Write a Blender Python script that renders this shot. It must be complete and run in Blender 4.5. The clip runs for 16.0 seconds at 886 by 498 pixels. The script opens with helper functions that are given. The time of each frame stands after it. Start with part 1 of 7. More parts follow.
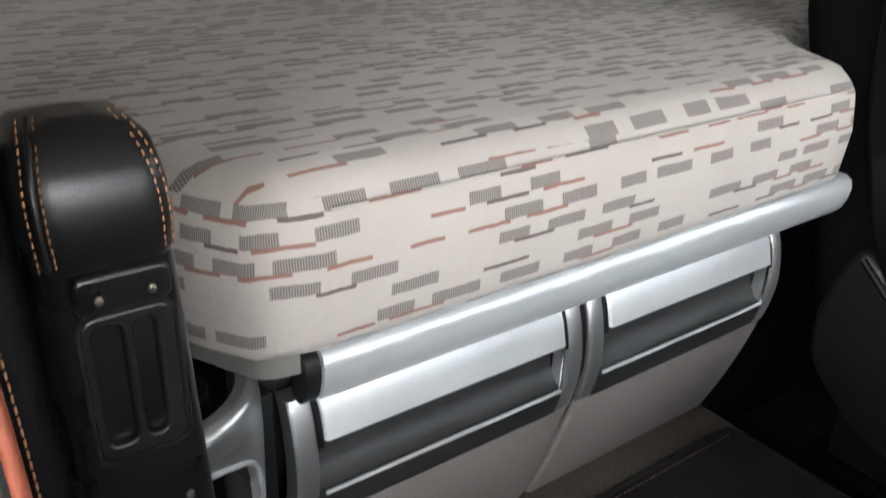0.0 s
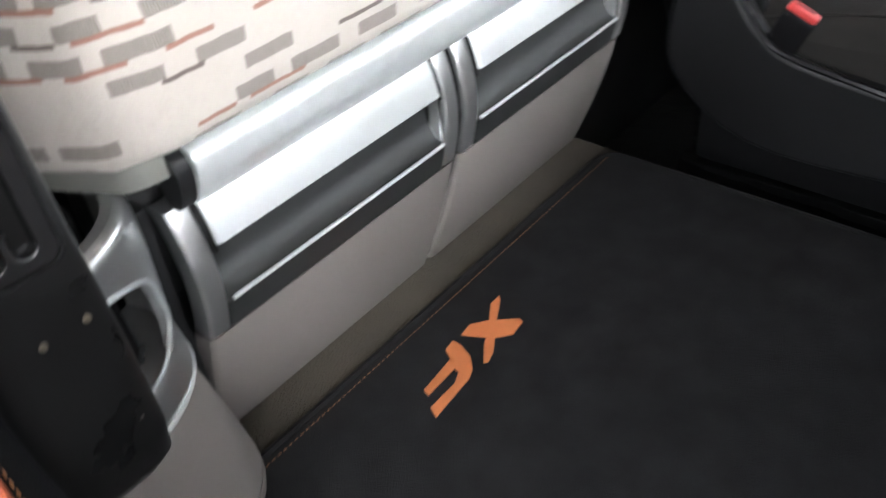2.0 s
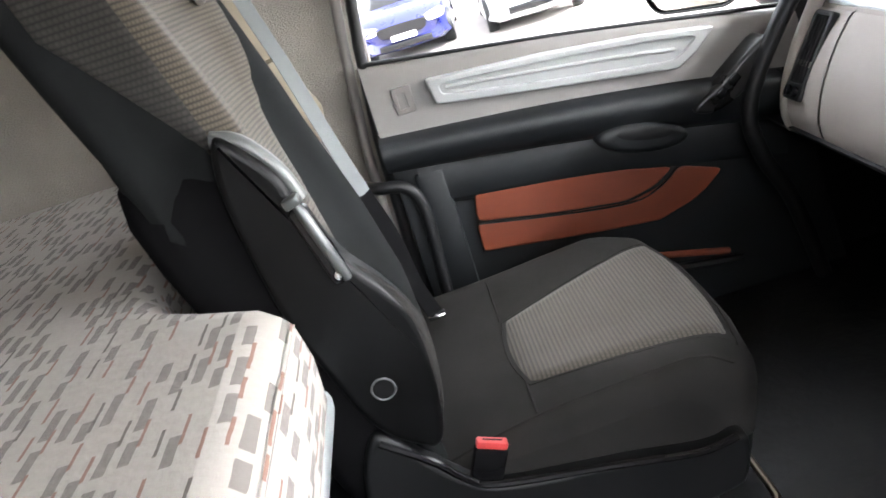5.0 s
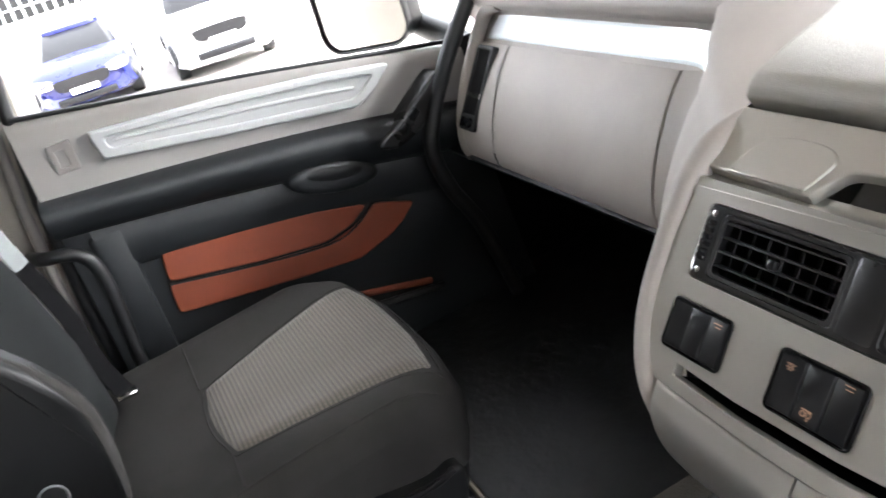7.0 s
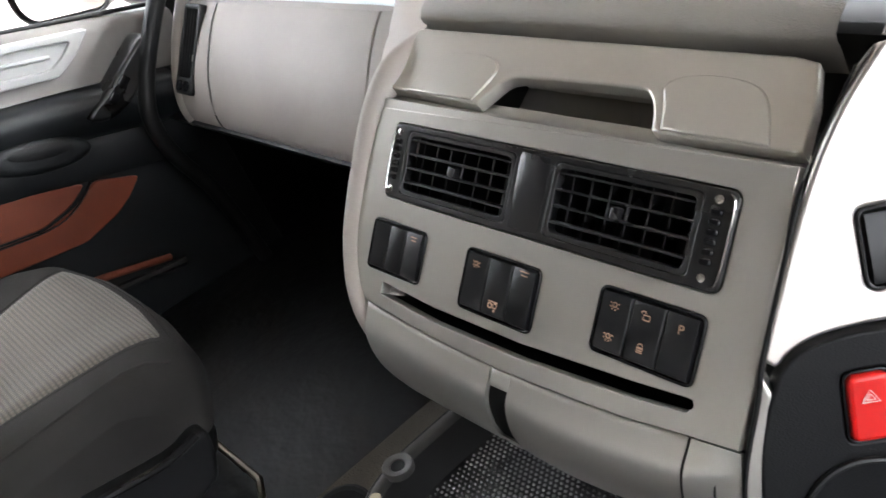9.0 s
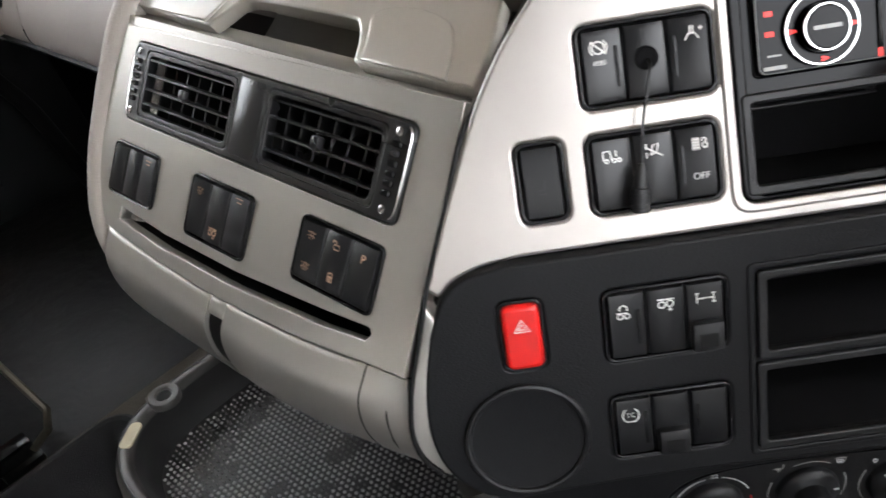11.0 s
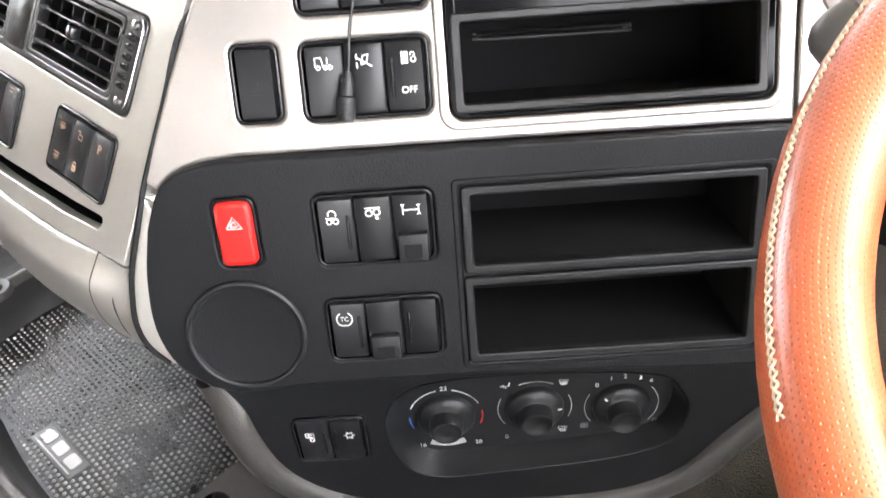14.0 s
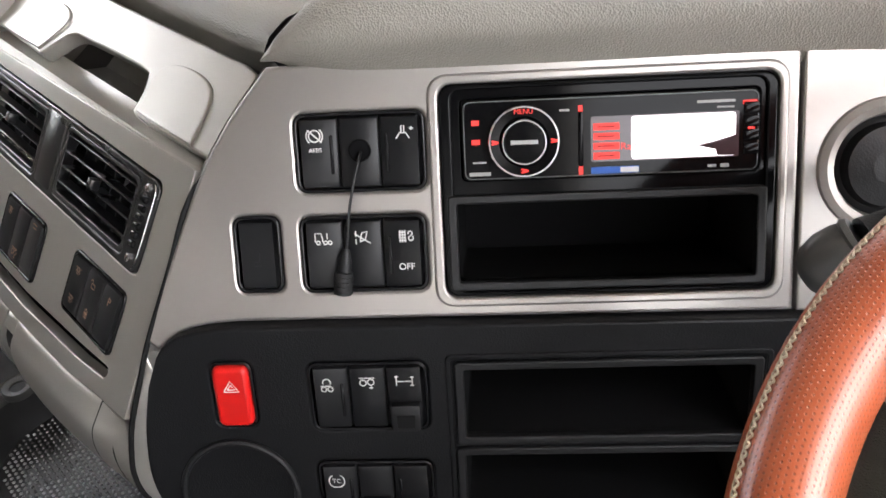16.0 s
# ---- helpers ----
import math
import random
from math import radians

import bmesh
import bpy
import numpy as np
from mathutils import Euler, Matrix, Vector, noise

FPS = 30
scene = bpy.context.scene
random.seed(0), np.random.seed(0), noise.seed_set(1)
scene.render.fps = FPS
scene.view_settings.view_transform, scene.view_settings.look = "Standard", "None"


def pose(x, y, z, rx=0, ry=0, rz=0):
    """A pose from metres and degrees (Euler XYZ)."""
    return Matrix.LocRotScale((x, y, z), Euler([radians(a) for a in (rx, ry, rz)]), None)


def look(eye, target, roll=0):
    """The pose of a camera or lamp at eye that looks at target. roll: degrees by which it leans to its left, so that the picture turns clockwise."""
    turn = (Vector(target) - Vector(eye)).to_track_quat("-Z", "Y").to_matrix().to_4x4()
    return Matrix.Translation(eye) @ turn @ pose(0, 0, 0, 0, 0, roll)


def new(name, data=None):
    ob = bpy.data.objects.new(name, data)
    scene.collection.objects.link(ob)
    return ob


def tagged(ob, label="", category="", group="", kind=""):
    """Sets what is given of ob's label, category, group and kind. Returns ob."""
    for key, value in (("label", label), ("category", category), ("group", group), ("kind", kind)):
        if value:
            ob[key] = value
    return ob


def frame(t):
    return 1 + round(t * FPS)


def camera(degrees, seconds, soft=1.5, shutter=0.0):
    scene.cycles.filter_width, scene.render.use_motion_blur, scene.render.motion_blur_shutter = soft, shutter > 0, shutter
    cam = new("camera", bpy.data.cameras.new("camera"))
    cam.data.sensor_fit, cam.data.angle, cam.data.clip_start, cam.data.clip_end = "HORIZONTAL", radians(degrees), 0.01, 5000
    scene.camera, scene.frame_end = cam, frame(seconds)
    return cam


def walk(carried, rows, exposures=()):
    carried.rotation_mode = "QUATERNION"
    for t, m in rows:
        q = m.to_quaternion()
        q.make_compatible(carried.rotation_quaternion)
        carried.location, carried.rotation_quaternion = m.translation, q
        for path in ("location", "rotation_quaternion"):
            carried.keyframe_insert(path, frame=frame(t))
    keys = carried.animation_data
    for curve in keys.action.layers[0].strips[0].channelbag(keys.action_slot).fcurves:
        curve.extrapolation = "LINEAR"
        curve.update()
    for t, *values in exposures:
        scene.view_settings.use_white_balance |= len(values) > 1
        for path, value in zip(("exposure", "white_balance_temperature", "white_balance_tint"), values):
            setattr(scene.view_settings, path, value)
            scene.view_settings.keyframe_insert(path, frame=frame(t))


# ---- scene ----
from mathutils.bvhtree import BVHTree

cam = camera(56.72, 16.0, shutter=0.4)
SKY, SUN = 0.15, 0.3
EXPOSURES = [(0, 3.4, 6250, 10), (1.0, 3.7, 6250, 10), (1.5, 3.9, 6250, 10), (2.0, 4.05, 6250, 10), (2.5, 4.0, 6250, 10), (3.2, 3.95, 6250, 10), (5.5, 4.35, 6250, 10), (8, 4.4, 6250, 10), (10.5, 4.45, 6350, 10), (11.5, 4.3, 6450, 11), (12.5, 4.75, 6500, 12), (13.0, 5.75, 6500, 12), (13.5, 6.2, 6500, 12), (14.0, 5.8, 6500, 12), (14.5, 5.25, 6500, 12), (15, 4.65, 6500, 12), (16, 4.15, 6500, 12)]
PATH = [
    (0, (0.335, 0.06, 0.688), (-0.741, -1.392, -0.169), 1.9),
    (0.5, (0.339, 0.07, 0.664), (-0.69, -1.337, -0.318), 2.0),
    (1, (0.339, 0.072, 0.646), (-0.641, -1.266, -0.471), 1.7),
    (1.5, (0.337, 0.07, 0.623), (-0.616, -1.169, -0.625), 0.5),
    (2, (0.339, 0.038, 0.635), (-0.801, -1.014, -0.627), -5.8),
    (2.5, (0.344, -0.042, 0.711), (-1.075, -0.866, -0.432), -11.6),
    (3, (0.316, -0.108, 0.791), (-1.312, -0.731, -0.19), -14.0),
    (3.2, (0.322, -0.118, 0.82), (-1.38, -0.679, -0.068), -14.7),
    (5.3, (0.175, -0.215, 0.801), (-1.689, -0.189, 0.077), -18.0),
    (5.5, (0.168, -0.21, 0.804), (-1.692, -0.104, 0.076), -17.1),
    (6, (0.136, -0.197, 0.79), (-1.693, 0.118, 0.046), -15.2),
    (6.5, (0.134, -0.183, 0.78), (-1.645, 0.286, -0.004), -15.6),
    (7, (0.14, -0.163, 0.775), (-1.574, 0.436, -0.062), -16.8),
    (7.5, (0.151, -0.147, 0.761), (-1.477, 0.599, -0.131), -16.7),
    (8, (0.155, -0.142, 0.741), (-1.367, 0.743, -0.208), -15.9),
    (8.2, (0.159, -0.142, 0.738), (-1.33, 0.778, -0.229), -16.2),
    (10.3, (0.237, -0.074, 0.686), (-1.02, 1.006, -0.433), -12.9),
    (10.5, (0.245, -0.066, 0.684), (-0.983, 1.021, -0.461), -12.0),
    (11, (0.288, -0.037, 0.684), (-0.9, 1.058, -0.495), -10.2),
    (11.5, (0.331, -0.018, 0.676), (-0.828, 1.085, -0.523), -8.6),
    (12, (0.367, 0.001, 0.66), (-0.759, 1.103, -0.572), -7.0),
    (12.5, (0.399, 0.015, 0.638), (-0.716, 1.089, -0.628), -6.5),
    (13, (0.421, 0.032, 0.625), (-0.68, 1.078, -0.676), -6.1),
    (13.5, (0.431, 0.044, 0.634), (-0.664, 1.094, -0.669), -5.6),
    (14, (0.435, 0.052, 0.653), (-0.682, 1.114, -0.622), -5.1),
    (14.5, (0.434, 0.059, 0.673), (-0.726, 1.127, -0.557), -5.0),
    (15, (0.432, 0.075, 0.692), (-0.758, 1.144, -0.508), -5.0),
    (15.5, (0.431, 0.094, 0.708), (-0.772, 1.159, -0.483), -4.8),
    (16, (0.426, 0.109, 0.719), (-0.804, 1.152, -0.463), -4.9),
]
walk(cam, [(t, look(eye, target, roll)) for t, eye, target, roll in PATH],
     exposures=EXPOSURES)

# ---- daylight ----
world = bpy.data.worlds.new("overcast_sky")
scene.world = world
world.use_nodes = True
wn = world.node_tree.nodes
sky = wn.new("ShaderNodeTexSky")
sky.sky_type, sky.sun_disc = "NISHITA", False
sky.sun_elevation, sky.sun_rotation = radians(42), radians(30)
sky.air_density, sky.dust_density, sky.ozone_density = 1.0, 6.0, 1.0
cloud = wn.new("ShaderNodeHueSaturation")   # a thin even cloud layer takes most of the blue out
cloud.inputs["Saturation"].default_value = 0.12
wn["Background"].inputs[1].default_value = SKY
world.node_tree.links.new(sky.outputs[0], cloud.inputs["Color"])
world.node_tree.links.new(cloud.outputs[0], wn["Background"].inputs[0])
sun = new("sun", bpy.data.lights.new("sun", "SUN"))
sun.data.energy, sun.data.angle, sun.data.color = SUN, radians(35), (1.0, 0.96, 0.9)
sun.matrix_world = look((0.0, 0.0, 0.0), (-0.37, -0.64, -0.67))


# ---- shaping tools ----
def fm(origin, u, v):
    u, v = Vector(u).normalized(), Vector(v).normalized()
    w = u.cross(v)
    m = Matrix((u, v, w)).transposed().to_4x4()
    m.translation = origin
    return m


E1 = Vector((0.7128, 0.7014, 0.0))
OUT = Vector((0.7014, -0.7128, 0.0))
PA = fm((0, 0.196, 0.323), (1, 0, 0), (0, 0.56, 0.828))              # centre panel facing the rear
PL = fm((0, 0.298, 0.462), (1, 0, 0), (0, 0.866, 0.5))               # lid above it
PB = fm(Vector((0.137, 0.356, 0.351)) - 0.005 * OUT, E1, Vector((0, 0, 1)) - 0.47 * OUT)   # silver panel facing the driver
PC = fm((0.137, 0.356, 0.351), E1, Vector((0, 0, 1)) - 0.29 * OUT)   # black panel below it
PG = fm((-1.0, 0.52, 0.34), (1, 0, 0), (0, 0.53, 0.85))              # glove box face
DOOR = fm((-1.44, 0, 0), (0, 1, 0), (0, 0, 1))                       # door lining: u forward, v up, w inward


def rrect(u0, u1, v0, v1, r=0.004, n=4):
    r = min(r, abs(u1 - u0) / 2.01, abs(v1 - v0) / 2.01)
    pts = []
    for cx, cy, a0 in ((u1 - r, v1 - r, 0), (u0 + r, v1 - r, 90), (u0 + r, v0 + r, 180), (u1 - r, v0 + r, 270)):
        for k in range(n + 1):
            a = radians(a0 + 90 * k / n)
            pts.append((cx + r * math.cos(a), cy + r * math.sin(a)))
    return pts


def circle(cu, cv, r, n=32, rv=None):
    return [(cu + r * math.cos(2 * math.pi * k / n), cv + (rv or r) * math.sin(2 * math.pi * k / n)) for k in range(n)]


def offset(pts, d):
    """Moves a counter-clockwise outline inwards by d."""
    out, n = [], len(pts)
    for i in range(n):
        p0, p1, p2 = Vector(pts[i - 1]), Vector(pts[i]), Vector(pts[(i + 1) % n])
        a, b = (p1 - p0), (p2 - p1)
        if a.length < 1e-7 or b.length < 1e-7:
            out.append(tuple(p1))
            continue
        a.normalize(), b.normalize()
        na, nb = Vector((-a.y, a.x)), Vector((-b.y, b.x))
        m = na + nb
        k = m.dot(na)
        m = m / k if abs(k) > 0.35 else m
        out.append((p1.x + m.x * d, p1.y + m.y * d))
    return out


def smooth_line(pts, n=6, closed=False):
    """A Catmull-Rom line through points of any dimension."""
    P = [Vector(p) for p in pts]
    N, out = len(P), []
    for i in range(N if closed else N - 1):
        a = P[(i - 1) % N] if closed or i else P[0]
        b, c = P[i], P[(i + 1) % N]
        d = P[(i + 2) % N] if closed or i + 2 < N else P[-1]
        for k in range(n):
            t = k / n
            out.append(0.5 * ((2 * b) + (c - a) * t + (2 * a - 5 * b + 4 * c - d) * t * t + (3 * b - a - 3 * c + d) * t ** 3))
    if not closed:
        out.append(P[-1])
    return [tuple(p) for p in out]


def loft(loops, closed=True, caps=(True, True), ring=False):
    """Joins loops of 3D points that all have the same count."""
    bm = bmesh.new()
    V = [[bm.verts.new(p) for p in loop] for loop in loops]
    n = len(loops[0])
    for a in range(len(V) if ring else len(V) - 1):
        A, B = V[a], V[(a + 1) % len(V)]
        for i in range(n if closed else n - 1):
            j = (i + 1) % n
            bm.faces.new((A[i], A[j], B[j], B[i]))
    if closed and not ring:
        if caps[0]:
            bm.faces.new(reversed(V[0]))
        if caps[1]:
            bm.faces.new(V[-1])
    bmesh.ops.recalc_face_normals(bm, faces=bm.faces)
    return bm


def prism(pts, w0, w1, bevel=0.0, seg=3, both=False):
    """An outline of (u, v) raised from w0 to w1, its front edge rounded."""
    loops = []
    if both and bevel:
        for k in range(seg + 1):
            a = radians(90 * k / seg)
            loops.append([(x, y, w0 + bevel * (1 - math.cos(a - radians(0)))) for x, y in offset(pts, bevel * (1 - math.sin(a)))])
    else:
        loops.append([(x, y, w0) for x, y in pts])
    if bevel:
        for k in range(seg + 1):
            a = radians(90 * k / seg)
            loops.append([(x, y, w1 - bevel * (1 - math.sin(a))) for x, y in offset(pts, bevel * (1 - math.cos(a)))])
    else:
        loops.append([(x, y, w1) for x, y in pts])
    return loft(loops)


def cut_panel(outer, holes, w0, w1, bevel=0.001):
    """A sheet with openings through it, its edges rounded."""
    cu = bpy.data.curves.new("outline", "CURVE")
    cu.dimensions, cu.fill_mode = "2D", "BOTH"
    cu.extrude, cu.bevel_depth, cu.bevel_resolution, cu.offset = (w1 - w0) / 2 - bevel, bevel, 2, -bevel
    for pts in (outer, *holes):
        sp = cu.splines.new("POLY")
        sp.points.add(len(pts) - 1)
        for p, (x, y) in zip(sp.points, pts):
            p.co = (x, y, 0, 1)
        sp.use_cyclic_u = True
    ob = bpy.data.objects.new("outline", cu)
    me = bpy.data.meshes.new_from_object(ob)
    bm = bmesh.new()
    bm.from_mesh(me)
    bpy.data.objects.remove(ob)
    bpy.data.meshes.remove(me)
    bpy.data.curves.remove(cu)
    bmesh.ops.translate(bm, verts=bm.verts, vec=(0, 0, (w0 + w1) / 2))
    bmesh.ops.remove_doubles(bm, verts=bm.verts, dist=1e-6)
    fill = bm.faces.layers.int.new("sheet")
    bm.normal_update()
    for f in bm.faces:
        f[fill] = 1 if abs(f.normal.z) > 0.999 else 0
    return bm


def box(x0, x1, y0, y1, z0, z1, bevel=0.003, seg=2):
    bm = bmesh.new()
    bmesh.ops.create_cube(bm, size=1)
    bmesh.ops.scale(bm, verts=bm.verts, vec=(abs(x1 - x0), abs(y1 - y0), abs(z1 - z0)))
    bmesh.ops.translate(bm, verts=bm.verts, vec=((x0 + x1) / 2, (y0 + y1) / 2, (z0 + z1) / 2))
    if bevel:
        bmesh.ops.bevel(bm, geom=bm.edges[:], offset=bevel, segments=seg, affect="EDGES", profile=0.5)
    return bm


def tube(pts, r, seg=10, closed=False, rv=None):
    """A round bar along 3D points; r is one radius or one for each point."""
    P = [Vector(p) for p in pts]
    N = len(P)
    rs = r if isinstance(r, (list, tuple)) else [r] * N
    T = []
    for i in range(N):
        a = P[i - 1] if closed or i else P[0]
        b = P[(i + 1) % N] if closed or i + 1 < N else P[-1]
        T.append((b - a).normalized())
    ref = Vector((0, 0, 1)) if abs(T[0].z) < 0.9 else Vector((1, 0, 0))
    nrm = T[0].cross(ref).normalized()
    loops = []
    for i in range(N):
        nrm = (nrm - T[i] * nrm.dot(T[i])).normalized()
        bi = T[i].cross(nrm)
        loops.append([P[i] + rs[i] * math.cos(2 * math.pi * k / seg) * nrm + (rv or rs[i]) * math.sin(2 * math.pi * k / seg) * bi for k in range(seg)])
    return loft(loops, ring=closed)


def lathe(profile, n=32, centre=(0, 0)):
    """Turns (radius, w) pairs round the w axis."""
    return loft([[(centre[0] + r * math.cos(2 * math.pi * k / n), centre[1] + r * math.sin(2 * math.pi * k / n), w) for k in range(n)] for r, w in profile])


def ribbon(lines, width, w=0.0):
    """Thin flat strokes along (u, v) lines, as printed marks."""
    bm = bmesh.new()
    for line in lines:
        pts = [Vector(p) for p in line]
        L, R = [], []
        for i, p in enumerate(pts):
            a, b = pts[max(i - 1, 0)], pts[min(i + 1, len(pts) - 1)]
            d = (b - a).normalized() if (b - a).length > 1e-9 else Vector((1, 0))
            nn = Vector((-d.y, d.x)) * width / 2
            L.append(bm.verts.new((p.x + nn.x, p.y + nn.y, w)))
            R.append(bm.verts.new((p.x - nn.x, p.y - nn.y, w)))
        for i in range(len(pts) - 1):
            bm.faces.new((R[i], R[i + 1], L[i + 1], L[i]))
    return bm


def arc(cu, cv, r, a0, a1, n=10):
    return [(cu + r * math.cos(radians(a0 + (a1 - a0) * k / n)), cv + r * math.sin(radians(a0 + (a1 - a0) * k / n))) for k in range(n + 1)]


def merge(*bms):
    out = bmesh.new()
    for b in bms:
        me = bpy.data.meshes.new("tmp")
        b.to_mesh(me)
        out.from_mesh(me)
        bpy.data.meshes.remove(me)
        b.free()
    return out


def thing(name, loc, label, category, group="", kind=""):
    ob = new(name)
    ob.empty_display_size = 0.02
    ob.location = loc
    return tagged(ob, label, category, group, kind)


def part(name, bm, material, parent=None, label="", m=None, smooth=40, uv=None):
    """Links a bmesh as one mesh under a thing or a part; m lays it into the world."""
    if m is not None:
        bmesh.ops.transform(bm, matrix=m, verts=bm.verts)
    me = bpy.data.meshes.new(name)
    if uv:
        bm.normal_update()
        layer = bm.loops.layers.uv.new("UVMap")
        for f in bm.faces:
            for l in f.loops:
                l[layer].uv = uv(l.vert.co, f.normal)
    fill = bm.faces.layers.int.get("sheet")
    bm.edges.index_update()
    hard = [e.index for e in bm.edges if len({f[fill] for f in e.link_faces}) > 1] if fill else []
    bm.to_mesh(me)
    bm.free()
    me.materials.append(material)
    if smooth:
        me.shade_smooth()
        me.set_sharp_from_angle(angle=radians(smooth))
        for f in me.polygons:
            if len(f.vertices) > 8:
                f.use_smooth = False
        for i in hard:
            me.edges[i].use_edge_sharp = True
    ob = new(name, me)
    if parent is not None:
        ob.parent = parent
        root, shift = parent, Vector((0, 0, 0))
        while root is not None:
            shift += root.location
            root = root.parent
        ob.location = -shift
    if name in ("symbol", "stitches"):
        tagged(ob, label, kind="stuff")
    elif label:
        tagged(ob, label)
    return ob


def solo(name, bm, material, label, category, group="", kind="", m=None, smooth=40, uv=None):
    return tagged(part(name, bm, material, None, "", m, smooth, uv), label, category, group, kind)


def writing(name, body, size, m, material, parent, label=""):
    cu = bpy.data.curves.new("letters", "FONT")
    cu.body, cu.size, cu.align_x, cu.align_y, cu.extrude = body, size, "CENTER", "CENTER", 0.0001
    ob = bpy.data.objects.new("letters", cu)
    me = bpy.data.meshes.new_from_object(ob)
    bm = bmesh.new()
    bm.from_mesh(me)
    bpy.data.objects.remove(ob)
    bpy.data.meshes.remove(me)
    bpy.data.curves.remove(cu)
    return part(name, bm, material, parent, label, m, 0)


def eased(pts, r=0.012, n=2):
    """A closed outline with its corners cut round."""
    for _ in range(n):
        out = []
        for i, p in enumerate(pts):
            q = pts[(i + 1) % len(pts)]
            L = math.dist(p, q)
            k = min(0.3, r / max(L, 1e-6))
            out += [(p[0] + (q[0] - p[0]) * k, p[1] + (q[1] - p[1]) * k), (q[0] + (p[0] - q[0]) * k, q[1] + (p[1] - q[1]) * k)]
        pts = out
    return pts


# ---- materials ----
def nodes_of(name):
    mt = bpy.data.materials.new(name)
    mt.use_nodes = True
    return mt, mt.node_tree, mt.node_tree.nodes["Principled BSDF"]


def link(nt, a, b):
    nt.links.new(a, b)


def math_node(nt, op, a, b=None):
    n = nt.nodes.new("ShaderNodeMath")
    n.operation = op
    for i, v in enumerate((a, b)):
        if v is None:
            continue
        if isinstance(v, (int, float)):
            n.inputs[i].default_value = v
        else:
            link(nt, v, n.inputs[i])
    return n.outputs[0]


def noise_tex(nt, scale, detail=4.0, coord="Object", stretch=None):
    tc = nt.nodes.new("ShaderNodeTexCoord")
    n = nt.nodes.new("ShaderNodeTexNoise")
    n.inputs["Scale"].default_value, n.inputs["Detail"].default_value = scale, detail
    if stretch:
        mp = nt.nodes.new("ShaderNodeMapping")
        mp.inputs["Scale"].default_value = stretch
        link(nt, tc.outputs[coord], mp.inputs[0])
        link(nt, mp.outputs[0], n.inputs["Vector"])
    else:
        link(nt, tc.outputs[coord], n.inputs["Vector"])
    return n.outputs["Fac"]


def mix_col(nt, fac, a, b):
    n = nt.nodes.new("ShaderNodeMix")
    n.data_type = "RGBA"
    for sock, v in ((n.inputs[0], fac), (n.inputs[6], a), (n.inputs[7], b)):
        if isinstance(v, (int, float)):
            sock.default_value = v
        elif isinstance(v, tuple):
            sock.default_value = (*v[:3], 1)
        else:
            link(nt, v, sock)
    return n.outputs[2]


def ramp(nt, fac, lo, hi, a=0.0, b=1.0):
    n = nt.nodes.new("ShaderNodeMapRange")
    for i, v in enumerate((lo, hi, a, b)):
        n.inputs[i + 1].default_value = v
    link(nt, fac, n.inputs[0])
    return n.outputs[0]


def bump(nt, height, bsdf, strength=0.3, distance=0.001):
    n = nt.nodes.new("ShaderNodeBump")
    n.inputs["Strength"].default_value, n.inputs["Distance"].default_value = strength, distance
    link(nt, height, n.inputs["Height"])
    link(nt, n.outputs[0], bsdf.inputs["Normal"])


def surface(name, col, rough=0.5, metal=0.0, vary=0.12, grain=900.0, relief=0.15, dist=0.0004, stain=7.0, stretch=None, coat=0.0, cells=False, spec=0.5):
    """A solid with grain, broad uneven wear and fine relief."""
    mt, nt, bs = nodes_of(name)
    big, fine = noise_tex(nt, stain, 5), noise_tex(nt, grain, 2, stretch=stretch)
    dark = tuple(c * (1 - 1.6 * vary) for c in col)
    light = tuple(min(1, c * (1 + vary)) for c in col)
    c1 = mix_col(nt, ramp(nt, big, 0.3, 0.7), dark, light)
    c2 = mix_col(nt, math_node(nt, "MULTIPLY", fine, 0.25), c1, tuple(c * 0.7 for c in col))
    link(nt, c2, bs.inputs["Base Color"])
    link(nt, ramp(nt, big, 0.3, 0.7, max(0.02, rough - 0.06), min(1, rough + 0.07)), bs.inputs["Roughness"])
    bs.inputs["Metallic"].default_value = metal
    bs.inputs["Coat Weight"].default_value = coat
    bs.inputs["Specular IOR Level"].default_value = spec
    if cells:
        tc = nt.nodes.new("ShaderNodeTexCoord")
        v = nt.nodes.new("ShaderNodeTexVoronoi")
        v.inputs["Scale"].default_value = grain
        link(nt, tc.outputs["Object"], v.inputs["Vector"])
        bump(nt, v.outputs["Distance"], bs, relief, dist)
    elif relief:
        bump(nt, fine, bs, relief, dist)
    return mt


def uv_split(nt):
    uvn = nt.nodes.new("ShaderNodeUVMap")
    uvn.uv_map = "UVMap"
    sp = nt.nodes.new("ShaderNodeSeparateXYZ")
    link(nt, uvn.outputs[0], sp.inputs[0])
    return sp.outputs[0], sp.outputs[1]


def white(nt, a, b, seed):
    cb = nt.nodes.new("ShaderNodeCombineXYZ")
    link(nt, a, cb.inputs[0])
    link(nt, b, cb.inputs[1])
    cb.inputs[2].default_value = seed
    w = nt.nodes.new("ShaderNodeTexWhiteNoise")
    link(nt, cb.outputs[0], w.inputs["Vector"])
    return w.outputs["Value"]


